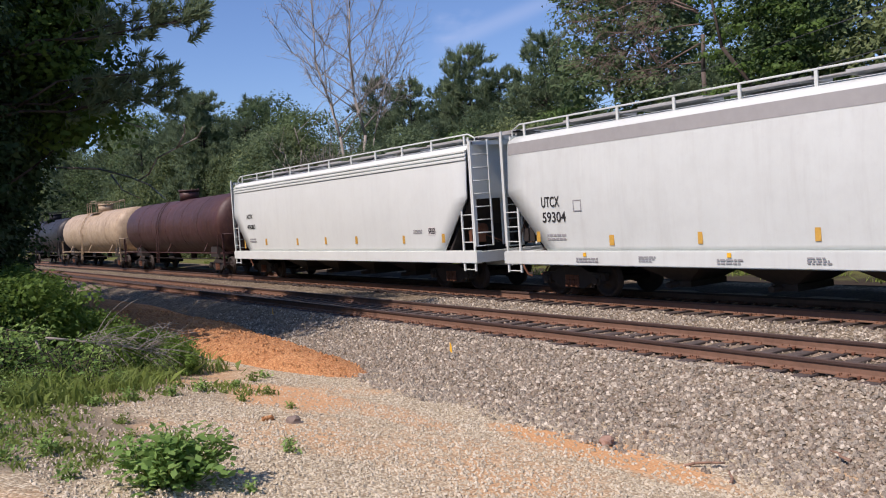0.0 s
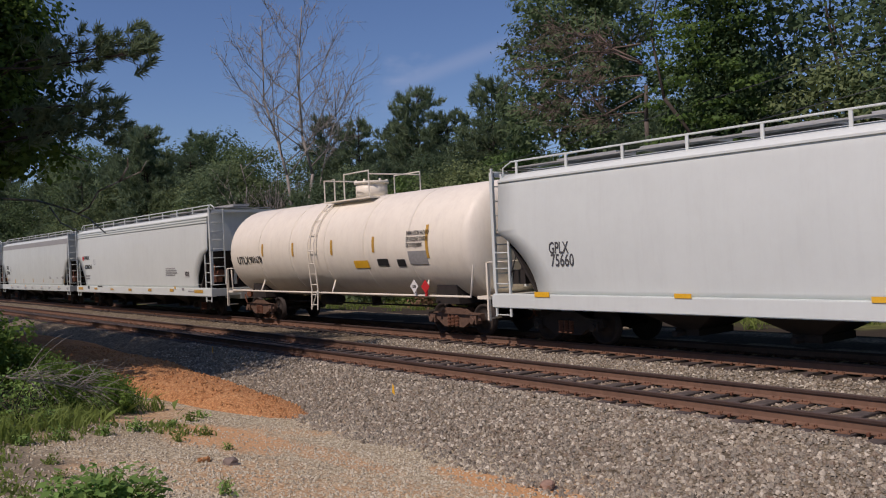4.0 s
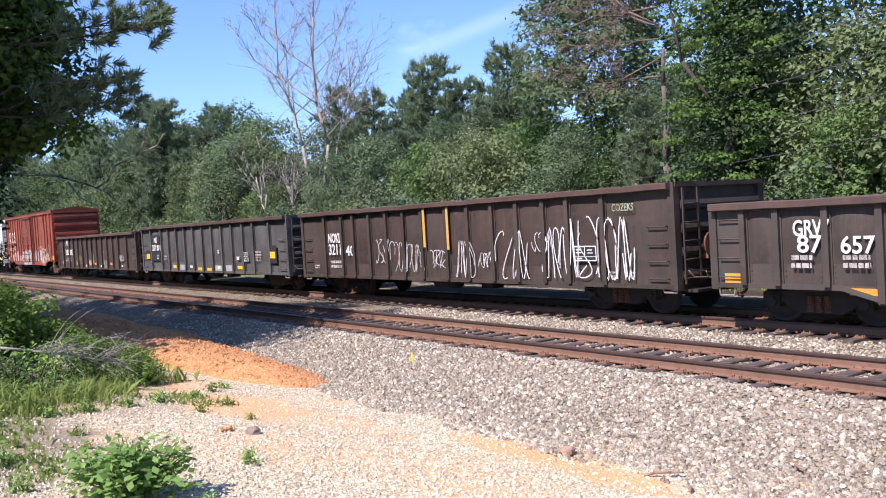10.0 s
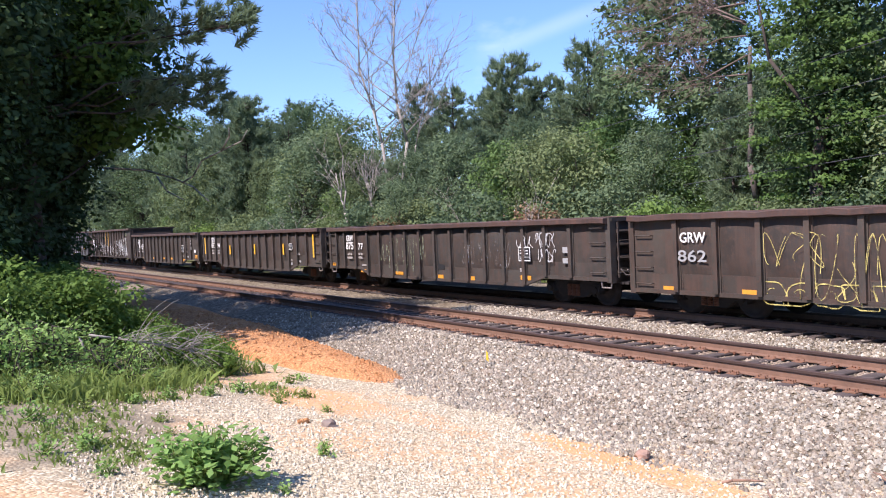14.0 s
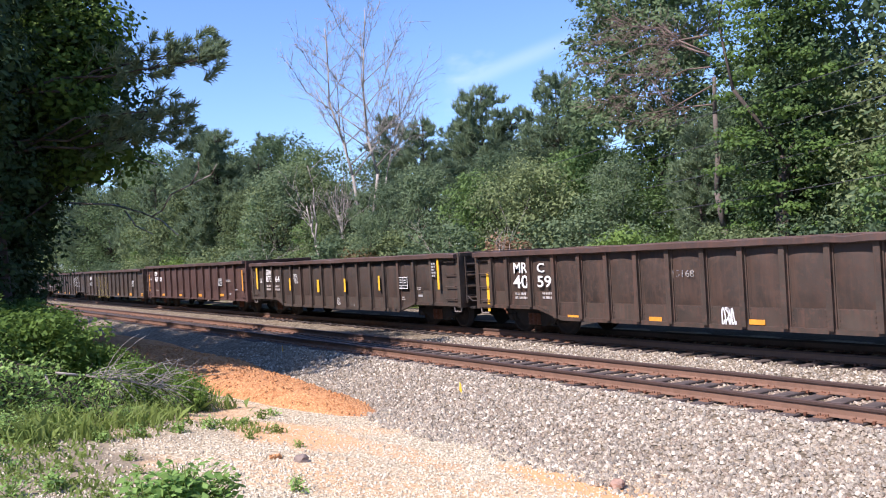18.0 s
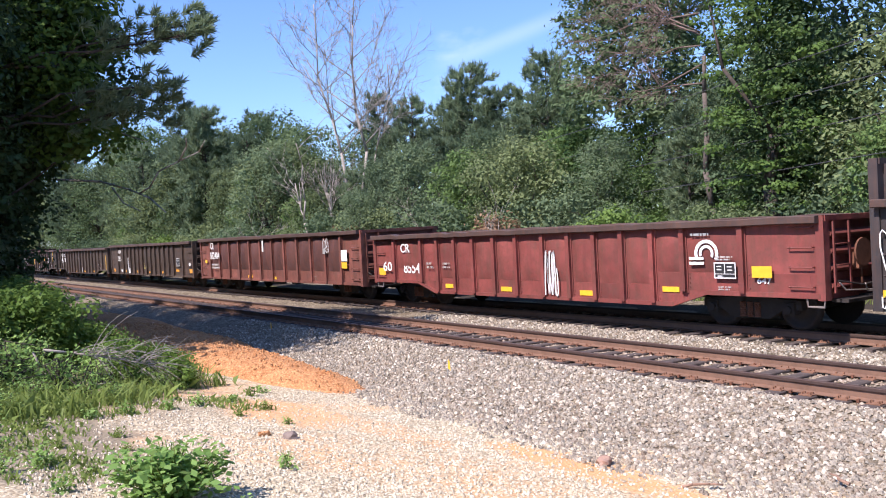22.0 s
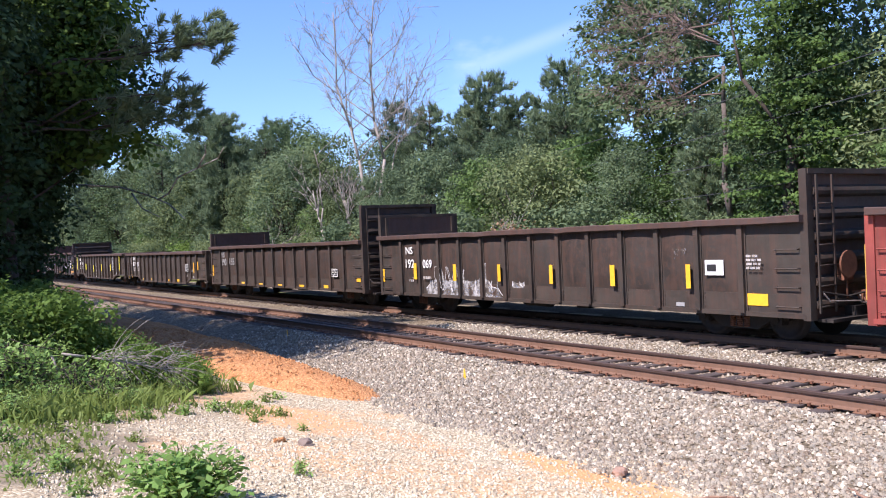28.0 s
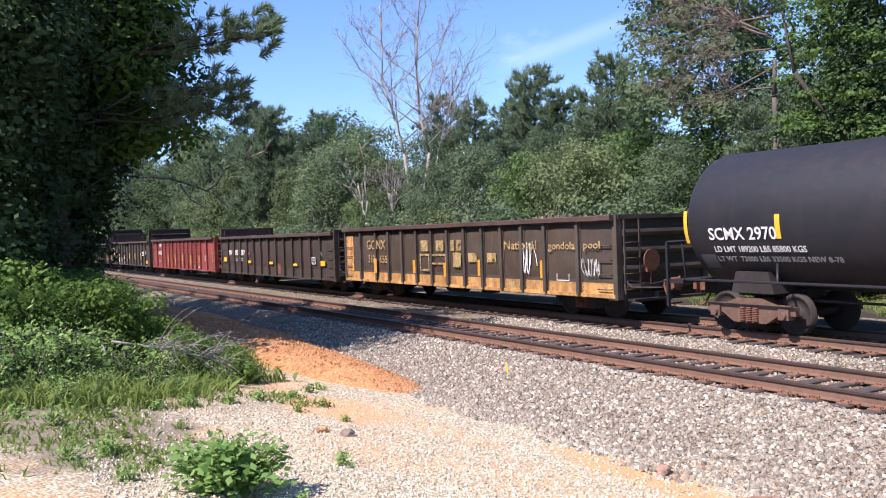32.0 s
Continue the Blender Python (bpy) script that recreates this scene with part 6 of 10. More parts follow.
# ---- painted marks on the cars ----
def faded_paint(name, base, cover=0.5):
    """Old spray paint that has half worn off."""
    m, nodes, links, b = material(name)
    tc = nodes.new("ShaderNodeTexCoord").outputs["Object"]
    n = noise_node(nodes, links, tc, 3.4, 8, 0.72)
    n2 = noise_node(nodes, links, tc, 1.3, 4, 0.6)
    links.new(ramp(nodes, links, n2, [(0.3, shades(base, 0.75)), (0.7, shades(base, 1.15))]), b.inputs["Base Color"])
    b.inputs["Roughness"].default_value = 0.75
    t = nodes.new("ShaderNodeBsdfTransparent")
    s = nodes.new("ShaderNodeMixShader")
    links.new(ramp(nodes, links, n, [(0.62 - 0.3 * cover, (0, 0, 0)), (0.82 - 0.3 * cover, (0.85,) * 3)]), s.inputs[0])
    links.new(t.outputs[0], s.inputs[1])
    links.new(b.outputs[0], s.inputs[2])
    links.new(s.outputs[0], nodes["Material Output"].inputs["Surface"])
    return m


D = {k: M[k] for k in ("white", "black", "yellow", "orange", "chalk", "rust")}
D["bright_yellow"] = plain("bright_yellow_strip", (0.85, 0.78, 0.02), 0.4, 0, 10, 0.08, 0.03)
D["pale_grey"] = plain("pale_grey_plate", (0.30, 0.30, 0.29), 0.6, 0, 12, 0.2, 0.05)
D["chalk_yellow"] = faded_paint("yellow_spray", (0.62, 0.52, 0.16), 0.9)
D["chalk_green"] = faded_paint("pale_green_spray", (0.36, 0.42, 0.26), 0.75)
D["faint"] = faded_paint("faint_chalk", (0.34, 0.32, 0.30), 0.55)
D["faint_white"] = faded_paint("worn_white_stencil", (0.50, 0.46, 0.42), 0.8)
D["tan"] = plain("tan_primer", (0.42, 0.27, 0.13), 0.8, 0, 8, 0.25, 0.1)
D["old_yellow"] = plain("dull_yellow_strip", (0.52, 0.30, 0.05), 0.6, 0, 14, 0.25, 0.05)
D["pale_yellow"] = faded_paint("faded_yellow_lettering", (0.46, 0.32, 0.13), 0.85)
D["umber"] = P["gon_umber"]
D["flaked"] = P["old_yellow"]
D["cream_paint"] = faded_paint("faded_cream_lettering", (0.72, 0.63, 0.48), 1.15)
D["dark_grey"] = plain("dark_grey_lettering", (0.07, 0.07, 0.075), 0.6, 0, 10, 0.2, 0.05)
D["grey_mark"] = plain("grey_stencil", (0.28, 0.28, 0.28), 0.6, 0, 10, 0.2, 0.05)
D["sign_red"] = plain("red_square_paint", (0.55, 0.03, 0.03), 0.5, 0, 10, 0.15, 0.05)
D["pink_wash"] = faded_paint("faded_pink_spray", (0.60, 0.36, 0.34), 1.1)
D["pale_wash"] = faded_paint("washed_grey_spray", (0.30, 0.27, 0.25), 0.7)
D["grey_wash"] = faded_paint("faded_grey_spray", (0.40, 0.37, 0.37), 0.98)
D["tan_wash"] = faded_paint("faded_tan_spray", (0.48, 0.34, 0.24), 0.80)
D["chalk_white"] = faded_paint("pale_spray_outline", (0.74, 0.72, 0.70), 1.1)
D["dull_stroke"] = faded_paint("dull_grey_spray", (0.20, 0.20, 0.20), 0.9)
D["blue_wash"] = faded_paint("pale_blue_grey_spray", (0.44, 0.46, 0.48), 0.95)
D["white_drip"] = faded_paint("dripped_white_spray", (0.50, 0.49, 0.48), 0.72)
D["aqua_wash"] = faded_paint("aqua_spray", (0.22, 0.42, 0.42), 1.0)


def skin(c, x, z):
    """How far out the near side's face stands at that height."""
    kind = c.name.split(".")[0]
    if kind == "boxcar":
        return -1.615 if 6.15 < x < 9.15 else -1.537 if 12.1 < x < 12.95 else -1.474
    if kind == "covered_hopper":
        if z < 1.18:
            return -1.588
        return -(1.503 + 0.07 * math.sin(math.pi * min(1, (z - 1.16) / 2.8)))
    if c is C["484"] and 1.5 < x < 14.5 and z > 0.8:
        return -1.612
    if kind == "gondola" and c is not C["643"] and z > 1.02:
        return -1.57
    return -1.504


def letters(c, text, mat, x, z, w, h):
    lettering(text, h, D[mat], c, x, skin(c, x, z) - 0.013, z, w)


def plate(c, mat, x, z, w, h, name):
    y = skin(c, x + w / 2, z)
    if name == "strip" and c.name.startswith("gondola") and 1.0 < x < 15.0:
        y = -1.597
    patch(c, D[mat], x, x + w, y - (0.013 if name == "dark_blot" else 0.004 if mat == "black" or name == "pale_panel" else 0.009), z, z + h, name)


def small_print(c, mat, x, z, w, h, n):
    pitch = h / n
    rnd = random.Random(int(x * 100) + n)
    bars(c, D[mat], x, skin(c, x, z) - 0.013, z + h - pitch * 0.75, [w * rnd.uniform(0.7, 1.0) for _ in range(n)], "stencil", pitch * 0.6, pitch, int(z * 97) + n)


def outline_box(c, mat, x, z, w, h, t=0.022):
    y = skin(c, x, z) - 0.010
    bm = bmesh.new()
    for a, b, p, q in ((x, x + w, z, z + t), (x, x + w, z + h - t, z + h), (x, x + t, z + t, z + h - t), (x + w - t, x + w, z + t, z + h - t)):
        box(bm, a, b, y - 0.003, y, p, q)
    part("stencil_frame", bm, D[mat], c)


def stencil_box(c, x, z, w, h):
    patch(c, D["black"], x, x + w, skin(c, x, z) - 0.003, z, z + h, "stencil_panel")
    outline_box(c, "white", x, z, w, h)
    y = skin(c, x, z) - 0.010
    bm = bmesh.new()
    box(bm, x + w * 0.48, x + w * 0.51, y - 0.003, y, z + h * 0.3, z + h - 0.022)
    box(bm, x + 0.022, x + w - 0.022, y - 0.003, y, z + h * 0.27, z + h * 0.30)
    for p, q in ((0.12, 0.72), (0.12, 0.52), (0.6, 0.7), (0.62, 0.5), (0.15, 0.12)):
        box(bm, x + w * p, x + w * (p + 0.22), y - 0.003, y, z + h * q, z + h * (q + 0.06))
    part("stencil", bm, D["white"], c)


def ribbon(bm, pts, y, thick):
    """One brush stroke: a flat band of even width along a line."""
    pts = [p for k, p in enumerate(pts) if k == 0 or math.hypot(p[0] - pts[k - 1][0], p[1] - pts[k - 1][1]) > 1e-3]
    if len(pts) < 2:
        return
    rows = []
    for k, (px, pz) in enumerate(pts):
        ax, az = pts[max(0, k - 1)]
        bx, bz = pts[min(len(pts) - 1, k + 1)]
        d = math.hypot(bx - ax, bz - az) or 1.0
        nx, nz = -(bz - az) / d * thick / 2, (bx - ax) / d * thick / 2
        rows.append((bm.verts.new((px + nx, y, pz + nz)), bm.verts.new((px - nx, y, pz - nz))))
    for p, q in zip(rows, rows[1:]):
        bm.faces.new((p[0], p[1], q[1], q[0]))


def scrawl(c, mat, x, z, w, h, n, seed, thick):
    """A tag: swelling outlined letters where there is room, looping strokes where there is none."""
    rnd = random.Random(seed)
    y = skin(c, x + w / 2, z + h / 2) - 0.011
    if h > 0.55 and w > 0.5:
        n = max(1, round(w / (h * 0.8)))
    fat = w / n > 0.4 and n > 2
    if not fat:
        n = max(n, 4)
    for i in range(n):
        bm = bmesh.new()
        cx, slot = x + w * (i + 0.5) / n, w / n
        if fat:
            p1, p2, lean = rnd.uniform(0, 6.28), rnd.uniform(0, 6.28), rnd.uniform(-0.25, 0.25)
            k2 = rnd.choice((2, 3))
            pts = []
            for j in range(25):
                a = 6.2832 * j / 24
                r = 1 + 0.16 * math.sin(k2 * a + p1) + 0.10 * math.sin(4 * a + p2)
                v = max(-1, min(1, math.sin(a) * r * 1.15))
                pts.append((cx + slot * 0.52 * max(-1, min(1, math.cos(a) * r * 1.1)) + lean * slot * v, z + h * (0.5 + 0.46 * v)))
            ribbon(bm, pts, y - 0.001 * (i % 3), thick * 0.8)
            part("graffiti", bm, D[mat], c)
            bm = bmesh.new()
            a0, span = rnd.uniform(0, 6.28), rnd.uniform(1.5, 3.5)
            ribbon(bm, [(cx + slot * 0.22 * math.cos(a0 + span * j / 8), z + h * (0.5 + 0.2 * math.sin(a0 + span * j / 8))) for j in range(9)], y - 0.001 * (i % 3), thick * 0.7)
        else:
            rw = slot * rnd.uniform(0.45, 0.75)
            p1, p2, k1, k2 = rnd.uniform(0, 6.28), rnd.uniform(0, 6.28), rnd.choice((1, 1, 2)), rnd.choice((1, 2, 3))
            span = rnd.uniform(0.7, 1.05)
            pts = []
            for j in range(15):
                t = j / 14 * span
                pts.append((min(x + w, max(x, cx + math.sin(p1 + k1 * 6.28 * t * 0.8) * rw)), z + h * (0.5 + 0.46 * math.sin(p2 + k2 * 3.4 * t))))
            ribbon(bm, pts, y - 0.001 * (i % 3), thick * 0.5)
        part("graffiti", bm, D[mat], c)


def wash(c, mat, x, z, w, h, seed, tops=None):
    """A worn spray-painted word: joined letters under a ragged top line, with pale edges and strokes."""
    rnd = random.Random(seed)
    boxy = c.name.split(".")[0] == "boxcar"
    if tops is None:
        n = max(2, round(w / 0.5))
        tops = [(0.0, 0.1)]
        for k in range(n):
            hi, lo = rnd.uniform(0.8, 1.0), rnd.uniform(0.5, 0.75)
            tops += [((k + 0.15) / n, hi * 0.85), ((k + 0.4) / n, hi), ((k + 0.7) / n, hi * 0.93), ((k + 0.97) / n, lo)]
        tops.append((1.0, 0.1))
    line = [(x + w * u, z + h * v) for u, v in tops]
    foot = lambda p: max(z, 0.78 + 0.30 * min(1, max(0, 2.9 - p, p - 12.5))) if boxy else z
    y = min(skin(c, x + w * k / 6, z) for k in range(7)) - 0.006
    bm = bmesh.new()
    for (p0, q0), (p1, q1) in zip(line, line[1:]):
        if p1 > p0:
            bm.faces.new([bm.verts.new(v) for v in ((p0, y, foot(p0)), (p1, y, foot(p1)), (p1, y, max(q1, foot(p1) + 0.01)), (p0, y, max(q0, foot(p0) + 0.01)))])
    fill = part("graffiti", bm, D[mat], c)
    bm = bmesh.new()
    ribbon(bm, line, y - 0.003, 0.024)
    part("outline", bm, D["chalk_white"], fill)
    for k in range(max(2, round(w / 0.42))):
        px = x + w * (k + rnd.uniform(0.3, 0.7)) / max(2, round(w / 0.42))
        up = h * rnd.uniform(0.5, 0.7)
        bend = rnd.uniform(-0.10, 0.10)
        curl = [(px + bend * math.sin(3.0 * i / 7) + 0.05 * math.cos(i * 0.9), max(foot(px) + 0.02, z + up * (1 - i / 7))) for i in range(8)]
        bm = bmesh.new()
        ribbon(bm, curl, y - 0.004 - 0.001 * (k % 2), 0.022 if k % 2 else 0.05)
        part("stroke", bm, D["chalk_white" if k % 2 else "dull_stroke"], fill)


def emblem(c, x, z, w, h):
    """A round white emblem of bent bars."""
    bm = bmesh.new()
    y = skin(c, x, z) - 0.008
    cx, cz = x + w * 0.62, z + h * 0.5
    for r0, r1 in ((0.22, 0.34), (0.42, 0.56)):
        ring = []
        for i in range(17):
            a = radians(-30 + 230 * i / 16)
            ring.append([bm.verts.new((cx + math.cos(a) * r * w * 0.75, y, cz + math.sin(a) * r * h)) for r in (r0, r1)])
        for p, q in zip(ring, ring[1:]):
            bm.faces.new((p[0], q[0], q[1], p[1]))
    for k in (0.04, 0.24):
        box(bm, x, cx - w * 0.1, y - 0.003, y, z + h * k, z + h * (k + 0.12))
    part("emblem", bm, D["white"], c)


def on_drum(c, r, zc, x, deg):
    a = radians(deg)
    return Vector((x, -math.cos(a) * (r + 0.014), zc + math.sin(a) * (r + 0.014))), (-a, 0, 0)


def drum_letters(c, r, zc, text, mat, x, deg, w, h):
    p, turn = on_drum(c, r, zc, x, deg)
    ob = lettering(text, h, D[mat], c, p.x, p.y, p.z, w)
    ob.rotation_euler = turn


def drum_plate(c, r, zc, mat, x0, x1, a0, a1, name="reflector", lift=0.012):
    bm = bmesh.new()
    n = 6
    rows = []
    for i in range(n + 1):
        a = radians(a0 + (a1 - a0) * i / n)
        rows.append([bm.verts.new((x, -math.cos(a) * (r + lift), zc + math.sin(a) * (r + lift))) for x in (x0, x1)])
    for p, q in zip(rows, rows[1:]):
        bm.faces.new((p[0], p[1], q[1], q[0]))
    part(name, bm, D[mat], c)


c = C['895']
letters(c, 'NS', 'white', 2.28, 2.04, 0.46, 0.35)
letters(c, '200', 'white', 2.03, 1.48, 0.71, 0.35)
letters(c, '895', 'white', 3.07, 1.46, 0.66, 0.35)
small_print(c, 'faint_white', 2.36, 1.03, 0.36, 0.26, 2)
small_print(c, 'faint_white', 3.11, 1.04, 0.32, 0.25, 2)
small_print(c, 'faint_white', 1.84, 1.06, 0.33, 0.11, 1)
plate(c, 'orange', 0.84, 0.89, 0.45, 0.24, 'reflector')
plate(c, 'orange', 4.21, 0.85, 0.45, 0.13, 'reflector')
plate(c, 'orange', 7.25, 0.85, 0.47, 0.13, 'reflector')
plate(c, 'orange', 8.25, 0.86, 0.47, 0.13, 'reflector')
plate(c, 'orange', 11.33, 0.87, 0.48, 0.13, 'reflector')
plate(c, 'white', 13.36, 0.79, 0.21, 0.09, 'plate')
plate(c, 'white', 6.34, 0.75, 0.22, 0.09, 'plate')
plate(c, 'white', 9.42, 0.76, 0.19, 0.08, 'plate')
scrawl(c, 'chalk_yellow', 5.01, 0.87, 0.79, 0.63, 5, 3, 0.030)
scrawl(c, 'faint', 6.31, 1.85, 0.28, 0.20, 4, 4, 0.030)
wash(c, 'pink_wash', 7.08, 0.84, 0.98, 0.84, 5)
wash(c, 'pale_wash', 9.91, 0.65, 0.93, 1.02, 6)
scrawl(c, 'faint', 11.12, 1.17, 0.72, 0.48, 6, 7, 0.030)
scrawl(c, 'faint', 12.39, 1.99, 0.32, 0.20, 4, 8, 0.030)
stencil_box(c, 13.38, 1.10, 0.42, 0.29)
small_print(c, 'faint_white', 13.93, 1.11, 0.22, 0.25, 4)
small_print(c, 'faint_white', 12.47, 1.09, 0.32, 0.08, 2)
small_print(c, 'faint_white', 13.90, 0.81, 0.29, 0.08, 2)
small_print(c, 'faint_white', 4.09, 1.01, 0.47, 0.07, 1)
c = C['131']
plate(c, 'black', 1.43, 1.14, 1.24, 1.24, 'dark_panel')
letters(c, 'NS', 'white', 1.91, 2.01, 0.39, 0.26)
letters(c, '2013', 'white', 1.58, 1.64, 0.83, 0.27)
letters(c, '11', 'white', 2.43, 1.63, 0.29, 0.28)
small_print(c, 'faint_white', 2.19, 1.19, 0.40, 0.25, 2)
small_print(c, 'faint_white', 3.21, 1.17, 0.43, 0.23, 2)
plate(c, 'black', 0.66, 1.24, 0.53, 0.41, 'dark_panel')
plate(c, 'yellow', 0.72, 1.24, 0.45, 0.23, 'reflector')
plate(c, 'yellow', 4.18, 0.80, 0.45, 0.13, 'reflector')
plate(c, 'yellow', 7.25, 0.73, 0.46, 0.12, 'reflector')
plate(c, 'yellow', 8.31, 0.70, 0.46, 0.14, 'reflector')
plate(c, 'yellow', 11.49, 0.82, 0.47, 0.13, 'reflector')
plate(c, 'white', 6.33, 0.84, 0.26, 0.09, 'plate')
plate(c, 'white', 9.46, 0.82, 0.26, 0.11, 'plate')
plate(c, 'white', 11.61, 1.20, 0.23, 0.12, 'plate')
plate(c, 'pale_grey', 5.06, 0.72, 0.73, 0.24, 'pale_panel')
plate(c, 'pale_grey', 9.17, 0.71, 0.79, 0.24, 'pale_panel')
plate(c, 'pale_grey', 10.32, 0.71, 0.74, 0.26, 'pale_panel')
scrawl(c, 'chalk', 9.68, 1.45, 0.16, 0.16, 3, 11, 0.050)
c = C['131']
stencil_box(c, 12.25, 1.14, 0.45, 0.34)
plate(c, 'black', 14.52, 1.07, 0.67, 0.66, 'dark_panel')
plate(c, 'yellow', 14.62, 1.26, 0.46, 0.24, 'reflector')
small_print(c, 'faint_white', 13.38, 1.13, 0.53, 0.41, 4)
c = C['nok']
letters(c, 'NOKL', 'white', 1.88, 1.77, 0.81, 0.31)
letters(c, '3211', 'white', 1.87, 1.38, 0.79, 0.35)
letters(c, '40', 'chalk', 2.96, 1.35, 0.53, 0.32)
small_print(c, 'faint_white', 1.83, 0.91, 0.84, 0.29, 2)
small_print(c, 'faint_white', 0.72, 0.90, 0.37, 0.15, 2)
scrawl(c, 'chalk', 4.75, 1.08, 0.77, 0.79, 5, 21, 0.030)
scrawl(c, 'chalk', 5.55, 0.83, 0.90, 0.96, 6, 22, 0.030)
scrawl(c, 'chalk', 6.48, 0.84, 0.79, 0.86, 5, 23, 0.030)
scrawl(c, 'chalk', 7.59, 0.98, 0.72, 0.53, 5, 24, 0.030)
scrawl(c, 'chalk', 8.71, 0.71, 0.85, 1.06, 6, 25, 0.030)
scrawl(c, 'chalk', 9.70, 1.00, 0.60, 0.43, 5, 26, 0.030)
scrawl(c, 'chalk', 10.40, 0.70, 1.30, 1.29, 7, 27, 0.045)
scrawl(c, 'chalk', 11.78, 1.41, 0.68, 0.48, 5, 28, 0.030)
plate(c, 'old_yellow', 7.33, 1.57, 0.11, 1.12, 'strip')
plate(c, 'old_yellow', 8.43, 1.50, 0.10, 1.18, 'strip')
c = C['nok']
scrawl(c, 'chalk', 12.10, 0.75, 0.86, 1.28, 6, 31, 0.050)
scrawl(c, 'chalk', 12.87, 0.76, 1.07, 1.50, 6, 32, 0.050)
scrawl(c, 'chalk', 13.93, 0.72, 1.06, 1.50, 8, 33, 0.050)
stencil_box(c, 13.18, 1.20, 0.71, 0.34)
letters(c, 'COZEKS', 'chalk_green', 14.41, 2.28, 0.61, 0.16)
small_print(c, 'faint_white', 14.19, 0.83, 0.25, 0.15, 2)
small_print(c, 'faint_white', 14.69, 0.83, 0.32, 0.15, 2)
c = C['657']
letters(c, 'GRW', 'white', 1.71, 1.66, 0.69, 0.29)
letters(c, '87', 'white', 1.78, 1.37, 0.48, 0.31)
letters(c, '657', 'white', 2.59, 1.35, 0.60, 0.30)
small_print(c, 'faint_white', 1.65, 1.06, 0.54, 0.28, 2)
small_print(c, 'faint_white', 2.62, 1.07, 0.54, 0.27, 2)
plate(c, 'orange', 0.20, 0.75, 0.42, 0.22, 'reflector')
plate(c, 'orange', 2.68, 0.63, 0.48, 0.12, 'reflector')
plate(c, 'orange', 5.43, 0.67, 0.45, 0.12, 'reflector')
plate(c, 'orange', 8.10, 0.69, 0.45, 0.11, 'reflector')
plate(c, 'orange', 9.90, 0.69, 0.45, 0.12, 'reflector')
plate(c, 'orange', 12.65, 0.64, 0.45, 0.12, 'reflector')
plate(c, 'orange', 15.20, 0.82, 0.48, 0.19, 'reflector')
plate(c, 'white', 15.35, 1.14, 0.25, 0.17, 'plate')
stencil_box(c, 12.61, 1.18, 0.54, 0.39)
small_print(c, 'faint_white', 12.60, 0.84, 0.38, 0.13, 2)
scrawl(c, 'faint', 13.59, 1.45, 0.45, 0.39, 5, 41, 0.030)
small_print(c, 'faint_white', 14.55, 1.56, 0.26, 0.44, 5)
plate(c, 'pale_grey', 14.54, 1.33, 0.26, 0.15, 'plate')
small_print(c, 'faint_white', 13.68, 1.14, 0.31, 0.13, 2)
plate(c, 'pale_grey', 13.64, 0.85, 0.25, 0.11, 'plate')
c = C['394']
plate(c, 'yellow', 0.42, 1.10, 0.18, 0.87, 'strip')
plate(c, 'yellow', 4.71, 1.12, 0.17, 0.45, 'strip')
plate(c, 'yellow', 8.36, 1.16, 0.15, 0.47, 'strip')
plate(c, 'yellow', 12.03, 1.17, 0.14, 0.47, 'strip')
plate(c, 'yellow', 15.28, 1.08, 0.12, 0.93, 'strip')
letters(c, 'GRW', 'white', 1.69, 1.72, 0.67, 0.28)
letters(c, '873', 'white', 1.66, 1.44, 0.67, 0.27)
letters(c, '94', 'white', 2.69, 1.45, 0.38, 0.24)
small_print(c, 'faint_white', 1.70, 1.08, 0.47, 0.27, 2)
small_print(c, 'faint_white', 2.66, 1.09, 0.44, 0.26, 2)
stencil_box(c, 12.60, 1.37, 0.48, 0.28)
small_print(c, 'faint_white', 12.57, 0.88, 0.35, 0.10, 2)
plate(c, 'pale_grey', 12.61, 0.72, 0.26, 0.12, 'plate')
small_print(c, 'faint_white', 13.64, 1.15, 0.30, 0.12, 2)
plate(c, 'pale_grey', 13.60, 0.85, 0.25, 0.08, 'plate')
c = C['577']
letters(c, 'GRW', 'white', 1.58, 1.73, 0.57, 0.23)
letters(c, '875', 'white', 1.53, 1.43, 0.63, 0.27)
letters(c, '77', 'white', 2.56, 1.43, 0.39, 0.23)
small_print(c, 'faint_white', 1.59, 1.04, 0.51, 0.27, 2)
small_print(c, 'faint_white', 2.56, 1.06, 0.42, 0.26, 2)
small_print(c, 'faint_white', 2.71, 0.80, 0.33, 0.10, 1)
plate(c, 'orange', 0.13, 0.70, 0.43, 0.21, 'reflector')
plate(c, 'orange', 2.58, 0.59, 0.42, 0.11, 'reflector')
plate(c, 'orange', 5.24, 0.58, 0.53, 0.10, 'reflector')
plate(c, 'orange', 7.90, 0.54, 0.45, 0.11, 'reflector')
plate(c, 'orange', 9.66, 0.54, 0.46, 0.11, 'reflector')
plate(c, 'orange', 12.39, 0.63, 0.47, 0.12, 'reflector')
scrawl(c, 'chalk_green', 4.12, 1.02, 0.87, 0.61, 4, 51, 0.030)
scrawl(c, 'chalk_green', 4.95, 0.59, 0.71, 1.27, 4, 52, 0.030)
scrawl(c, 'chalk_green', 5.89, 0.62, 0.77, 1.30, 4, 53, 0.030)
scrawl(c, 'chalk_green', 6.78, 1.07, 0.68, 0.83, 3, 54, 0.030)
plate(c, 'black', 7.78, 0.82, 0.66, 1.00, 'dark_panel')
scrawl(c, 'faint', 9.59, 0.99, 0.65, 0.74, 4, 55, 0.030)
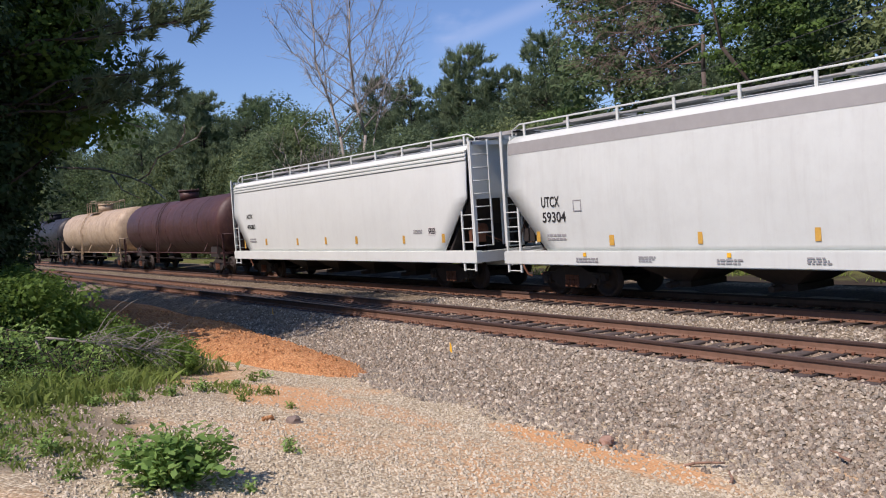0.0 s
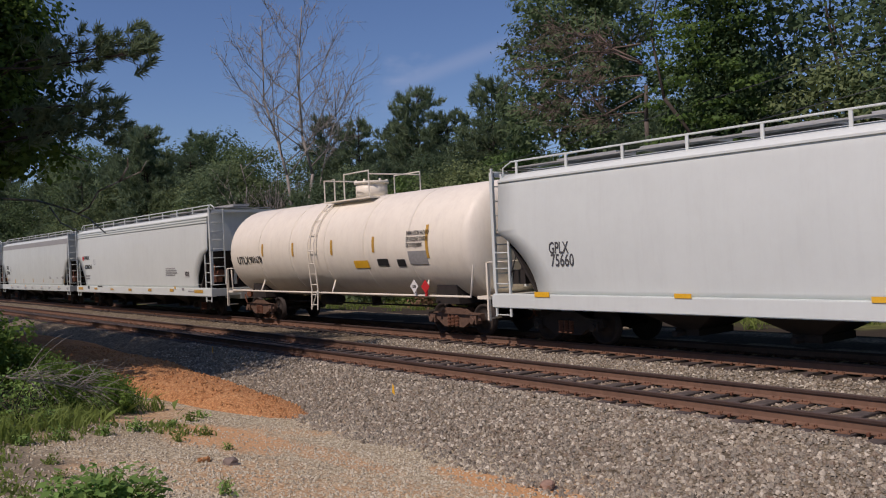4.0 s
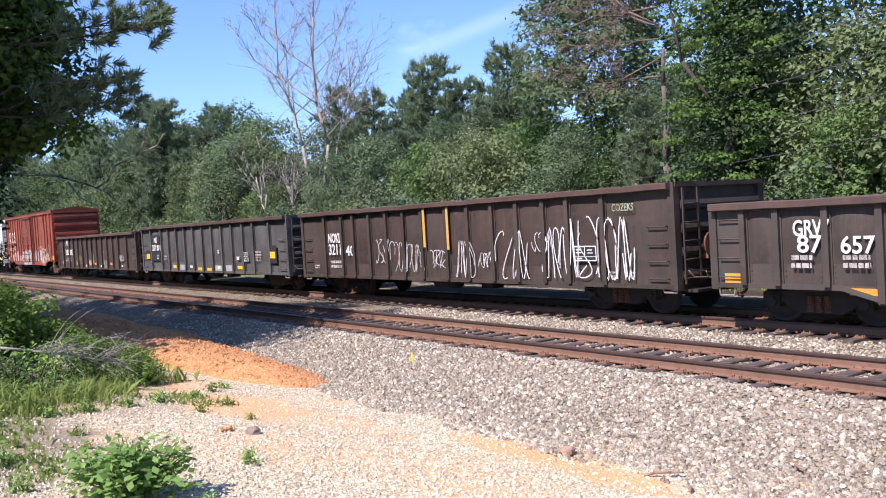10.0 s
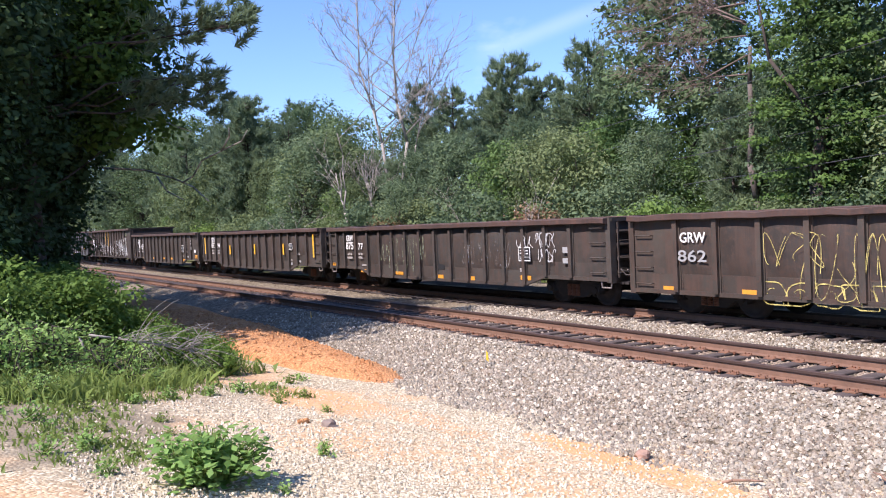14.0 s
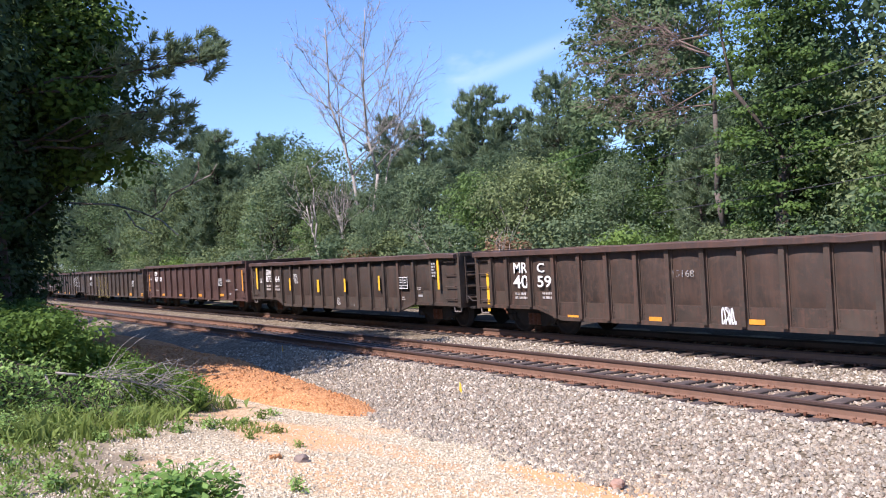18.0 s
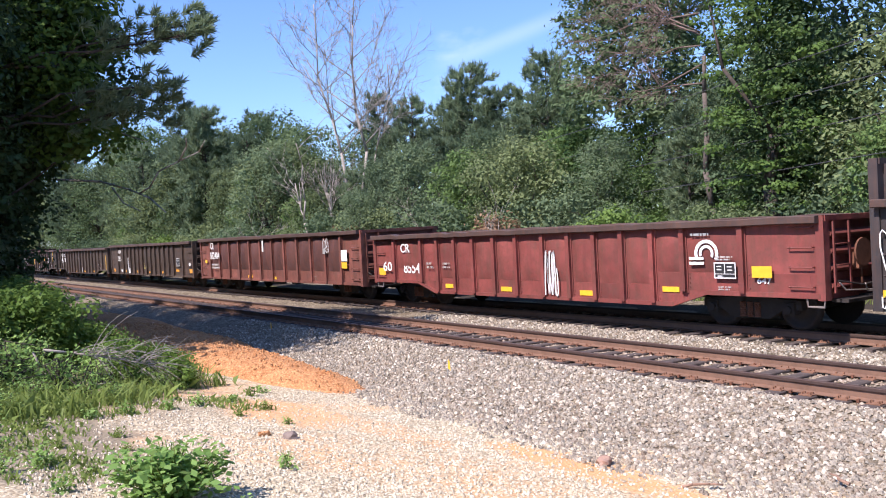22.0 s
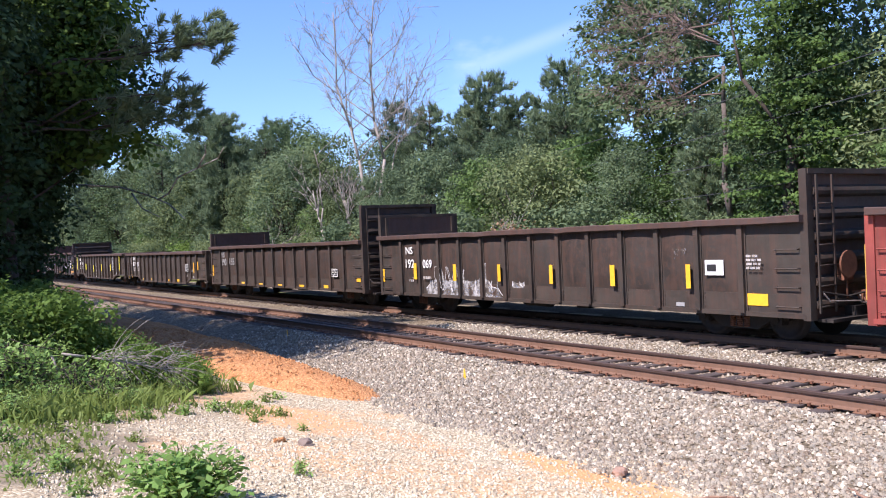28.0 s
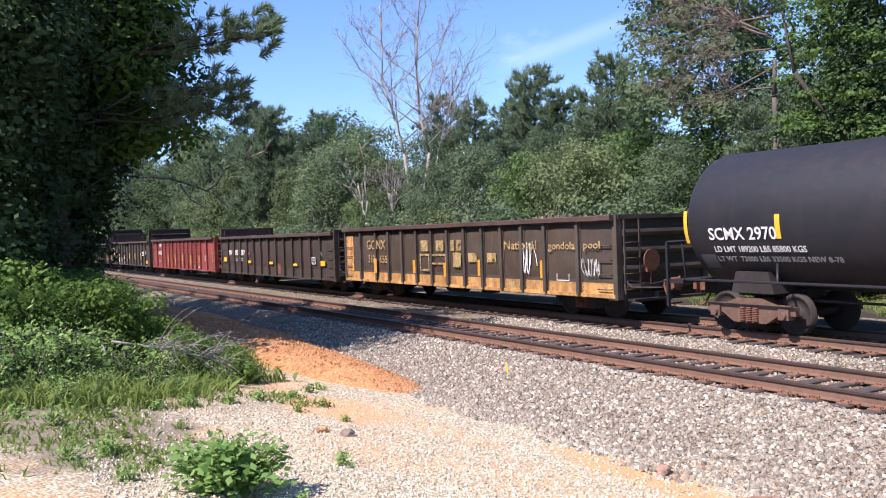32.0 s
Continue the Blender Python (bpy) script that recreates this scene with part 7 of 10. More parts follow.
scrawl(c, 'faint', 10.47, 1.08, 0.60, 0.60, 4, 56, 0.030)
scrawl(c, 'faint', 11.28, 0.92, 0.76, 0.80, 4, 57, 0.030)
stencil_box(c, 12.42, 1.15, 0.52, 0.38)
scrawl(c, 'chalk', 12.35, 1.50, 0.72, 0.33, 6, 58, 0.030)
scrawl(c, 'chalk', 13.19, 1.50, 0.80, 0.42, 8, 59, 0.030)
scrawl(c, 'chalk', 13.30, 1.13, 0.73, 0.36, 5, 60, 0.030)
plate(c, 'pale_grey', 14.31, 1.38, 0.21, 0.15, 'plate')
plate(c, 'pale_grey', 14.30, 1.12, 0.21, 0.13, 'plate')
small_print(c, 'faint_white', 12.38, 0.84, 0.33, 0.11, 2)
c = C['m0']
letters(c, 'GRW', 'white', 1.51, 1.64, 0.72, 0.22)
letters(c, '862', 'pale_grey', 1.44, 1.23, 0.80, 0.25)
plate(c, 'orange', 0.92, 0.50, 0.33, 0.17, 'reflector')
plate(c, 'orange', 3.08, 0.55, 0.38, 0.13, 'reflector')
plate(c, 'orange', 9.47, 0.57, 0.40, 0.14, 'reflector')
plate(c, 'orange', 12.59, 0.61, 0.54, 0.15, 'reflector')
plate(c, 'orange', 15.28, 0.60, 0.47, 0.18, 'reflector')
stencil_box(c, 13.57, 1.20, 0.47, 0.33)
scrawl(c, 'chalk_yellow', 3.69, 1.14, 1.31, 0.71, 3, 61, 0.030)
scrawl(c, 'chalk_yellow', 4.48, 0.50, 1.54, 1.34, 4, 62, 0.030)
scrawl(c, 'chalk_yellow', 5.73, 0.41, 1.46, 1.43, 4, 63, 0.030)
scrawl(c, 'chalk_yellow', 3.51, 0.40, 3.69, 0.48, 6, 64, 0.030)
c = C['709']
plate(c, 'orange', 0.19, 0.94, 0.11, 0.96, 'strip')
plate(c, 'orange', 15.57, 1.04, 0.12, 0.95, 'strip')
letters(c, 'GRW', 'white', 1.63, 1.82, 0.56, 0.23)
letters(c, '887', 'white', 1.67, 1.49, 0.62, 0.25)
letters(c, '09', 'white', 2.66, 1.50, 0.36, 0.24)
small_print(c, 'faint_white', 1.59, 0.90, 0.63, 0.13, 1)
small_print(c, 'faint_white', 0.47, 1.56, 0.67, 0.11, 1)
plate(c, 'orange', 2.80, 0.68, 0.49, 0.12, 'reflector')
plate(c, 'orange', 5.97, 0.69, 0.45, 0.11, 'reflector')
plate(c, 'orange', 9.21, 0.71, 0.48, 0.13, 'reflector')
plate(c, 'orange', 12.45, 0.76, 0.48, 0.12, 'reflector')
stencil_box(c, 12.45, 1.27, 0.48, 0.33)
small_print(c, 'faint_white', 13.40, 1.43, 0.75, 0.13, 2)
small_print(c, 'faint_white', 14.63, 1.05, 0.44, 0.07, 1)
plate(c, 'pale_grey', 13.71, 0.84, 0.21, 0.08, 'plate')
c = C['364']
plate(c, 'yellow', 0.58, 1.13, 0.15, 0.93, 'strip')
plate(c, 'yellow', 4.12, 1.10, 0.12, 0.49, 'strip')
plate(c, 'yellow', 6.68, 1.05, 0.17, 0.46, 'strip')
plate(c, 'yellow', 8.89, 1.07, 0.12, 0.47, 'strip')
plate(c, 'yellow', 11.38, 1.14, 0.10, 0.48, 'strip')
plate(c, 'yellow', 14.98, 1.19, 0.10, 0.98, 'strip')
letters(c, 'GRW', 'white', 1.71, 1.72, 0.54, 0.23)
letters(c, '873', 'white', 1.68, 1.44, 0.60, 0.26)
letters(c, '64', 'white', 2.67, 1.43, 0.43, 0.25)
small_print(c, 'faint_white', 1.69, 1.05, 0.49, 0.28, 2)
small_print(c, 'faint_white', 2.62, 1.05, 0.49, 0.27, 2)
scrawl(c, 'chalk', 4.49, 1.34, 0.38, 0.42, 3, 71, 0.030)
stencil_box(c, 12.66, 1.20, 0.54, 0.37)
small_print(c, 'faint_white', 12.65, 0.83, 0.33, 0.12, 2)
scrawl(c, 'chalk', 8.10, 0.59, 0.26, 0.29, 3, 72, 0.030)
scrawl(c, 'faint', 9.11, 0.57, 0.39, 0.15, 3, 73, 0.030)
small_print(c, 'pale_grey', 14.61, 1.55, 0.27, 0.45, 5)
plate(c, 'pale_grey', 13.71, 0.95, 0.25, 0.07, 'plate')
small_print(c, 'faint_white', 13.75, 1.16, 0.31, 0.10, 2)
scrawl(c, 'chalk', 1.01, 1.39, 0.24, 0.20, 3, 74, 0.030)
c = C['059']
plate(c, 'yellow', 0.38, 0.60, 0.11, 1.05, 'strip')
plate(c, 'yellow', 15.33, 0.73, 0.11, 0.97, 'strip')
letters(c, 'MR', 'white', 1.70, 1.64, 0.57, 0.28)
letters(c, 'C', 'white', 2.66, 1.65, 0.29, 0.24)
letters(c, '40', 'white', 1.66, 1.25, 0.64, 0.34)
letters(c, '59', 'white', 2.65, 1.28, 0.54, 0.29)
small_print(c, 'faint_white', 1.62, 0.93, 0.64, 0.21, 2)
small_print(c, 'faint_white', 2.75, 0.95, 0.53, 0.21, 2)
plate(c, 'orange', 3.66, 0.49, 0.42, 0.10, 'reflector')
plate(c, 'orange', 6.34, 0.52, 0.37, 0.11, 'reflector')
plate(c, 'orange', 8.92, 0.56, 0.41, 0.10, 'reflector')
plate(c, 'orange', 11.70, 0.59, 0.36, 0.10, 'reflector')
scrawl(c, 'chalk', 8.32, 0.50, 0.33, 0.39, 4, 81, 0.060)
letters(c, '15168', 'faint', 7.14, 1.50, 0.59, 0.15)
scrawl(c, 'faint', 13.58, 1.36, 0.49, 0.40, 5, 82, 0.030)
stencil_box(c, 13.48, 0.80, 0.28, 0.23)
small_print(c, 'faint_white', 14.36, 1.09, 0.38, 0.09, 1)
plate(c, 'pale_grey', 13.49, 1.07, 0.24, 0.09, 'plate')
c = C['119']
letters(c, 'GRW', 'white', 1.90, 1.84, 0.70, 0.19)
letters(c, '3911', 'white', 1.86, 1.35, 0.70, 0.31)
plate(c, 'orange', 0.42, 0.67, 0.40, 0.20, 'reflector')
plate(c, 'orange', 3.28, 0.69, 0.39, 0.11, 'reflector')
plate(c, 'white', 3.71, 0.56, 0.60, 0.35, 'paint_blot')
plate(c, 'orange', 5.76, 0.68, 0.46, 0.11, 'reflector')
plate(c, 'orange', 8.25, 0.68, 0.44, 0.10, 'reflector')
plate(c, 'orange', 10.72, 0.69, 0.46, 0.12, 'reflector')
plate(c, 'orange', 13.26, 0.81, 0.48, 0.11, 'reflector')
plate(c, 'orange', 15.40, 0.74, 0.46, 0.20, 'reflector')
plate(c, 'white', 2.25, 0.69, 0.30, 0.13, 'plate')
letters(c, '35', 'chalk_yellow', 7.31, 0.92, 0.53, 0.35)
scrawl(c, 'chalk', 4.06, 0.87, 0.22, 0.76, 2, 91, 0.050)
stencil_box(c, 13.53, 1.10, 0.49, 0.40)
plate(c, 'white', 15.57, 1.12, 0.22, 0.14, 'plate')
c = C['484']
letters(c, 'CR', 'white', 1.61, 1.93, 0.44, 0.30)
letters(c, '582484', 'white', 1.53, 1.47, 1.19, 0.32)
small_print(c, 'faint_white', 1.68, 0.99, 1.06, 0.28, 2)
plate(c, 'yellow', 0.70, 1.27, 0.25, 0.15, 'reflector')
plate(c, 'yellow', 5.85, 0.65, 0.49, 0.12, 'reflector')
plate(c, 'yellow', 8.37, 0.60, 0.47, 0.13, 'reflector')
plate(c, 'yellow', 10.89, 0.67, 0.13, 0.10, 'reflector')
plate(c, 'yellow', 14.66, 1.12, 0.40, 0.21, 'reflector')
wash(c, 'pale_wash', 13.34, 1.66, 0.45, 0.52, 95)
plate(c, 'pale_grey', 13.33, 1.63, 0.19, 0.20, 'faded_emblem')
plate(c, 'white', 14.62, 1.37, 0.47, 0.39, 'data_panel')
plate(c, 'black', 14.68, 1.46, 0.36, 0.26, 'data_panel_face')
plate(c, 'white', 7.73, 1.76, 0.14, 0.55, 'strip')
small_print(c, 'faint_white', 12.21, 0.67, 0.32, 0.15, 2)
c = C['554']
letters(c, 'CR', 'white', 1.69, 1.65, 0.53, 0.27)
letters(c, '60', 'white', 0.58, 1.07, 0.54, 0.29)
letters(c, '8554', 'white', 1.73, 1.01, 0.92, 0.32)
small_print(c, 'faint_white', 3.14, 1.14, 0.40, 0.22, 2)
small_print(c, 'faint_white', 3.99, 1.15, 0.44, 0.20, 2)
plate(c, 'yellow', 0.20, 0.93, 0.40, 0.22, 'reflector')
plate(c, 'yellow', 3.99, 0.60, 0.44, 0.12, 'reflector')
plate(c, 'yellow', 6.61, 0.58, 0.46, 0.12, 'reflector')
plate(c, 'yellow', 9.66, 0.57, 0.45, 0.12, 'reflector')
plate(c, 'yellow', 12.23, 0.73, 0.46, 0.11, 'reflector')
plate(c, 'yellow', 14.55, 1.07, 0.44, 0.22, 'reflector')
letters(c, '647', 'white', 14.61, 0.95, 0.32, 0.12)
scrawl(c, 'chalk', 8.49, 0.49, 0.47, 1.20, 5, 101, 0.080)
small_print(c, 'pale_grey', 13.10, 1.88, 0.62, 0.08, 1)
emblem(c, 13.04, 1.29, 0.71, 0.50)
plate(c, 'black', 13.66, 1.04, 0.52, 0.32, 'data_panel')
stencil_box(c, 13.66, 1.04, 0.52, 0.32)
small_print(c, 'faint_white', 13.69, 0.79, 0.35, 0.10, 2)
small_print(c, 'faint_white', 13.69, 1.39, 0.47, 0.10, 2)
c = C['324']
letters(c, 'NS', 'white', 1.75, 1.90, 0.42, 0.23)
letters(c, '189', 'white', 1.76, 1.61, 0.48, 0.23)
letters(c, '324', 'white', 2.78, 1.61, 0.57, 0.25)
small_print(c, 'faint_white', 2.79, 1.15, 0.50, 0.31, 2)
plate(c, 'yellow', 0.00, 0.77, 0.87, 0.12, 'reflector')
plate(c, 'yellow', 3.02, 0.72, 0.36, 0.12, 'reflector')
plate(c, 'tan', 5.99, 0.54, 0.60, 0.28, 'bare_patch')
plate(c, 'orange', 9.39, 0.72, 0.45, 0.12, 'reflector')
plate(c, 'tan', 11.37, 0.60, 0.26, 0.28, 'bare_patch')
plate(c, 'tan', 11.91, 0.60, 0.25, 0.27, 'bare_patch')
plate(c, 'orange', 12.68, 0.74, 0.47, 0.12, 'reflector')
wash(c, 'aqua_wash', 0.55, 0.53, 1.75, 1.01, 111)
scrawl(c, 'white', 0.08, 0.52, 0.92, 1.45, 5, 112, 0.050)
scrawl(c, 'chalk', 3.66, 0.71, 0.37, 1.21, 5, 113, 0.040)
scrawl(c, 'chalk', 4.82, 0.89, 0.67, 1.02, 6, 114, 0.035)
scrawl(c, 'faint', 6.24, 1.47, 0.25, 0.35, 3, 115, 0.030)
scrawl(c, 'faint', 7.11, 1.34, 0.62, 0.47, 4, 116, 0.030)
scrawl(c, 'faint', 8.11, 1.35, 0.59, 0.45, 4, 117, 0.030)
scrawl(c, 'faint', 9.20, 1.24, 0.71, 0.49, 5, 118, 0.030)
scrawl(c, 'faint', 10.31, 1.25, 0.82, 0.52, 5, 119, 0.030)
scrawl(c, 'chalk', 8.52, 0.60, 0.17, 0.69, 2, 120, 0.050)
scrawl(c, 'chalk', 12.58, 0.97, 0.63, 0.42, 5, 121, 0.050)
c = C['324']
stencil_box(c, 13.50, 1.22, 0.46, 0.28)
scrawl(c, 'chalk', 14.58, 1.08, 0.44, 0.72, 5, 122, 0.050)
plate(c, 'orange', 14.84, 0.73, 0.90, 0.16, 'reflector')
plate(c, 'tan', 14.47, 0.62, 0.43, 0.26, 'bare_patch')
plate(c, 'bright_yellow', 15.62, 1.09, 0.25, 0.28, 'reflector')
c = C['4119']
plate(c, 'bright_yellow', 0.53, 1.03, 0.15, 0.99, 'strip')
plate(c, 'bright_yellow', 3.97, 1.00, 0.18, 0.49, 'strip')
plate(c, 'bright_yellow', 6.73, 0.91, 0.12, 0.50, 'strip')
plate(c, 'bright_yellow', 9.40, 0.99, 0.12, 0.49, 'strip')
plate(c, 'bright_yellow', 12.18, 1.01, 0.13, 0.48, 'strip')
plate(c, 'bright_yellow', 14.83, 1.06, 0.11, 0.98, 'strip')
letters(c, 'MRC', 'white', 1.58, 1.74, 0.57, 0.20)
letters(c, '41', 'white', 1.69, 1.39, 0.50, 0.28)
letters(c, '19', 'white', 2.58, 1.40, 0.32, 0.26)
small_print(c, 'faint_white', 1.63, 1.07, 0.51, 0.23, 2)
small_print(c, 'faint_white', 2.56, 1.09, 0.38, 0.22, 2)
stencil_box(c, 12.60, 1.11, 0.46, 0.81)
scrawl(c, 'faint', 4.04, 1.53, 0.58, 0.33, 3, 131, 0.030)
scrawl(c, 'faint', 5.13, 0.90, 0.59, 0.56, 4, 132, 0.030)
scrawl(c, 'faint', 10.58, 1.05, 0.53, 0.65, 5, 133, 0.030)
scrawl(c, 'chalk_white', 7.46, 0.45, 0.16, 1.24, 1, 134, 0.025)
scrawl(c, 'chalk_white', 8.18, 0.44, 0.35, 0.37, 2, 135, 0.045)
scrawl(c, 'chalk', 8.95, 0.66, 0.29, 0.28, 3, 136, 0.030)
small_print(c, 'faint_white', 12.55, 0.64, 0.59, 0.07, 1)
plate(c, 'pale_grey', 13.50, 0.79, 0.28, 0.11, 'plate')
c = C['511']
letters(c, 'GRW', 'white', 1.67, 1.75, 0.72, 0.24)
letters(c, '87', 'white', 1.64, 1.37, 0.59, 0.27)
letters(c, '511', 'white', 2.66, 1.36, 0.59, 0.28)
small_print(c, 'faint_white', 1.72, 1.03, 0.50, 0.26, 2)
small_print(c, 'faint_white', 2.73, 1.05, 0.50, 0.25, 2)
plate(c, 'yellow', 0.29, 0.64, 0.10, 0.50, 'strip')
plate(c, 'yellow', 0.97, 0.64, 0.10, 0.44, 'strip')
plate(c, 'yellow', 3.68, 0.54, 0.25, 0.11, 'reflector')
plate(c, 'yellow', 5.56, 0.54, 0.27, 0.11, 'reflector')
plate(c, 'yellow', 9.17, 0.53, 0.20, 0.12, 'reflector')
plate(c, 'yellow', 10.81, 0.54, 0.47, 0.12, 'reflector')
plate(c, 'yellow', 14.18, 1.05, 0.12, 0.53, 'strip')
plate(c, 'yellow', 14.87, 1.19, 0.11, 0.44, 'strip')
stencil_box(c, 12.71, 1.12, 0.51, 0.39)
small_print(c, 'faint_white', 12.64, 0.81, 0.33, 0.10, 2)
small_print(c, 'faint_white', 13.77, 1.10, 0.32, 0.11, 2)
plate(c, 'pale_grey', 13.72, 0.78, 0.24, 0.08, 'plate')
scrawl(c, 'faint', 0.25, 1.50, 0.61, 0.47, 4, 141, 0.030)
small_print(c, 'faint_white', 1.10, 1.47, 0.26, 0.44, 4)
c = C['b1']
letters(c, 'NS', 'pale_grey', 1.66, 1.83, 0.40, 0.27)
letters(c, '190', 'pale_grey', 1.69, 1.45, 0.56, 0.33)
letters(c, '155', 'pale_grey', 2.72, 1.48, 0.61, 0.32)
plate(c, 'yellow', 0.03, 0.94, 0.17, 0.51, 'strip')
plate(c, 'yellow', 4.02, 0.57, 0.44, 0.13, 'reflector')
plate(c, 'yellow', 6.19, 0.56, 0.46, 0.12, 'reflector')
plate(c, 'yellow', 8.30, 0.56, 0.42, 0.12, 'reflector')
plate(c, 'yellow', 10.50, 0.56, 0.44, 0.14, 'reflector')
plate(c, 'yellow', 12.75, 0.62, 0.39, 0.11, 'reflector')
plate(c, 'yellow', 15.45, 0.90, 0.30, 0.12, 'reflector')
stencil_box(c, 13.62, 1.06, 0.47, 0.29)
c = C['069']
letters(c, 'NS', 'white', 1.70, 1.85, 0.42, 0.23)
letters(c, '192', 'white', 1.67, 1.42, 0.52, 0.27)
letters(c, '069', 'white', 2.69, 1.42, 0.52, 0.26)
small_print(c, 'faint_white', 1.73, 0.95, 0.41, 0.22, 2)
small_print(c, 'faint_white', 2.69, 1.04, 0.49, 0.14, 1)
plate(c, 'yellow', -0.03, 0.94, 0.19, 0.42, 'strip')
plate(c, 'yellow', 2.19, 1.06, 0.17, 0.50, 'strip')
plate(c, 'yellow', 4.41, 1.05, 0.15, 0.48, 'strip')
plate(c, 'yellow', 6.58, 1.07, 0.13, 0.46, 'strip')
plate(c, 'yellow', 8.76, 1.05, 0.13, 0.47, 'strip')
plate(c, 'yellow', 10.93, 1.04, 0.15, 0.48, 'strip')
plate(c, 'yellow', 13.19, 1.04, 0.12, 0.50, 'strip')
plate(c, 'yellow', 14.65, 0.74, 0.47, 0.23, 'reflector')
wash(c, 'white_drip', 2.75, 0.62, 2.0, 0.85, 151, [(0, 0.2), (0.1, 0.35), (0.15, 0.7), (0.22, 0.3), (0.3, 0.85), (0.36, 0.35), (0.45, 0.9), (0.52, 0.4), (0.6, 0.95), (0.7, 0.45), (0.78, 1.0), (0.86, 0.5), (1, 0.6)])
wash(c, 'white_drip', 4.75, 0.62, 1.9, 0.95, 152, [(0, 0.55), (0.05, 0.9), (0.3, 0.95), (0.36, 0.5), (0.45, 0.92), (0.62, 0.98), (0.68, 0.45), (0.75, 0.3), (0.9, 0.25), (1, 0.05)])
wash(c, 'white_drip', 7.10, 0.90, 0.5, 0.5, 155)
scrawl(c, 'chalk_white', 3.34, 0.72, 1.22, 0.77, 7, 152, 0.030)
plate(c, 'chalk', 13.68, 1.32, 0.47, 0.31, 'white_patch')
plate(c, 'black', 13.73, 1.40, 0.24, 0.14, 'dark_blot')
scrawl(c, 'faint', 12.79, 1.61, 0.39, 0.27, 4, 156, 0.030)
small_print(c, 'faint_white', 14.70, 1.43, 0.40, 0.31, 4)
plate(c, 'pale_grey', 12.81, 0.65, 0.23, 0.08, 'plate')
c = C['643']
letters(c, 'MP', 'white', 2.04, 1.98, 0.57, 0.26)
letters(c, '643504', 'white', 1.70, 1.46, 1.14, 0.25)
small_print(c, 'faint_white', 1.74, 0.88, 0.58, 0.20, 2)
letters(c, '6-100-50', 'white', 12.33, 0.67, 0.48, 0.10)
small_print(c, 'faint_white', 11.36, 0.69, 0.35, 0.11, 2)
stencil_box(c, 13.85, 1.12, 0.31, 0.29)
plate(c, 'old_yellow', 4.84, 0.98, 0.17, 0.49, 'strip')
plate(c, 'old_yellow', 6.87, 1.02, 0.14, 0.45, 'strip')
plate(c, 'old_yellow', 8.88, 1.06, 0.12, 0.42, 'strip')
plate(c, 'old_yellow', 10.90, 0.96, 0.10, 0.52, 'strip')
plate(c, 'old_yellow', 12.94, 1.02, 0.08, 0.42, 'strip')
plate(c, 'old_yellow', -0.13, 0.93, 0.10, 0.96, 'strip')
c = C['643']
plate(c, 'old_yellow', 15.82, 1.06, 0.10, 0.95, 'strip')
stencil_box(c, 13.87, 1.11, 0.49, 0.34)
c = C['387']
letters(c, 'NW', 'white', 1.61, 1.49, 0.56, 0.29)
letters(c, '190', 'white', 2.72, 1.51, 0.49, 0.28)
letters(c, '387', 'white', 3.72, 1.51, 0.64, 0.27)
small_print(c, 'faint_white', 2.75, 1.16, 0.39, 0.21, 2)
small_print(c, 'faint_white', 3.75, 1.17, 0.37, 0.20, 2)
plate(c, 'yellow', 0.62, 1.14, 0.49, 0.24, 'reflector')
plate(c, 'yellow', 4.91, 1.10, 0.43, 0.13, 'reflector')
plate(c, 'yellow', 8.13, 1.09, 0.50, 0.12, 'reflector')
plate(c, 'yellow', 11.40, 1.05, 0.47, 0.11, 'reflector')
plate(c, 'yellow', 14.63, 1.10, 0.47, 0.21, 'reflector')
plate(c, 'rust', 4.95, 1.51, 0.29, 0.13, 'bare_patch')
plate(c, 'rust', 9.15, 0.64, 0.42, 0.49, 'bare_patch')
stencil_box(c, 13.64, 1.16, 0.42, 0.30)
scrawl(c, 'faint', 14.57, 1.49, 0.39, 0.22, 4, 161, 0.030)
c = C['310']
plate(c, 'flaked', 0.06, 0.95, 0.66, 1.36, 'faded_panel')
letters(c, 'GONX', 'pale_yellow', 2.06, 1.80, 1.59, 0.35)
letters(c, '310', 'pale_yellow', 2.18, 1.31, 0.54, 0.29)
letters(c, '655', 'pale_yellow', 3.13, 1.31, 0.63, 0.27)
plate(c, 'pale_yellow', 6.29, 1.73, 0.53, 0.36, 'faded_block')
plate(c, 'pale_yellow', 7.31, 1.73, 0.49, 0.35, 'faded_block')
plate(c, 'pale_yellow', 8.24, 1.74, 0.23, 0.35, 'faded_block')
plate(c, 'pale_yellow', 8.62, 1.75, 0.27, 0.34, 'faded_block')
plate(c, 'pale_yellow', 8.38, 1.23, 0.48, 0.46, 'faded_block')
plate(c, 'pale_yellow', 9.30, 1.40, 0.48, 0.28, 'faded_block')
plate(c, 'pale_yellow', 10.35, 1.41, 0.49, 0.27, 'faded_block')
outline_box(c, 'pale_yellow', 6.20, 1.08, 0.64, 0.56, 0.06)
outline_box(c, 'pale_yellow', 6.92, 1.30, 1.02, 0.34, 0.06)
letters(c, 'National', 'pale_yellow', 11.27, 1.79, 1.57, 0.25)
letters(c, 'gondola', 'pale_yellow', 13.36, 1.79, 1.14, 0.20)
letters(c, 'pool', 'pale_yellow', 14.84, 1.81, 0.64, 0.19)
plate(c, 'orange', 2.70, 0.93, 0.22, 0.53, 'strip')
plate(c, 'orange', 5.74, 0.98, 0.18, 0.45, 'strip')
plate(c, 'orange', 7.82, 0.92, 0.15, 0.44, 'strip')
plate(c, 'orange', 9.87, 0.99, 0.13, 0.49, 'strip')
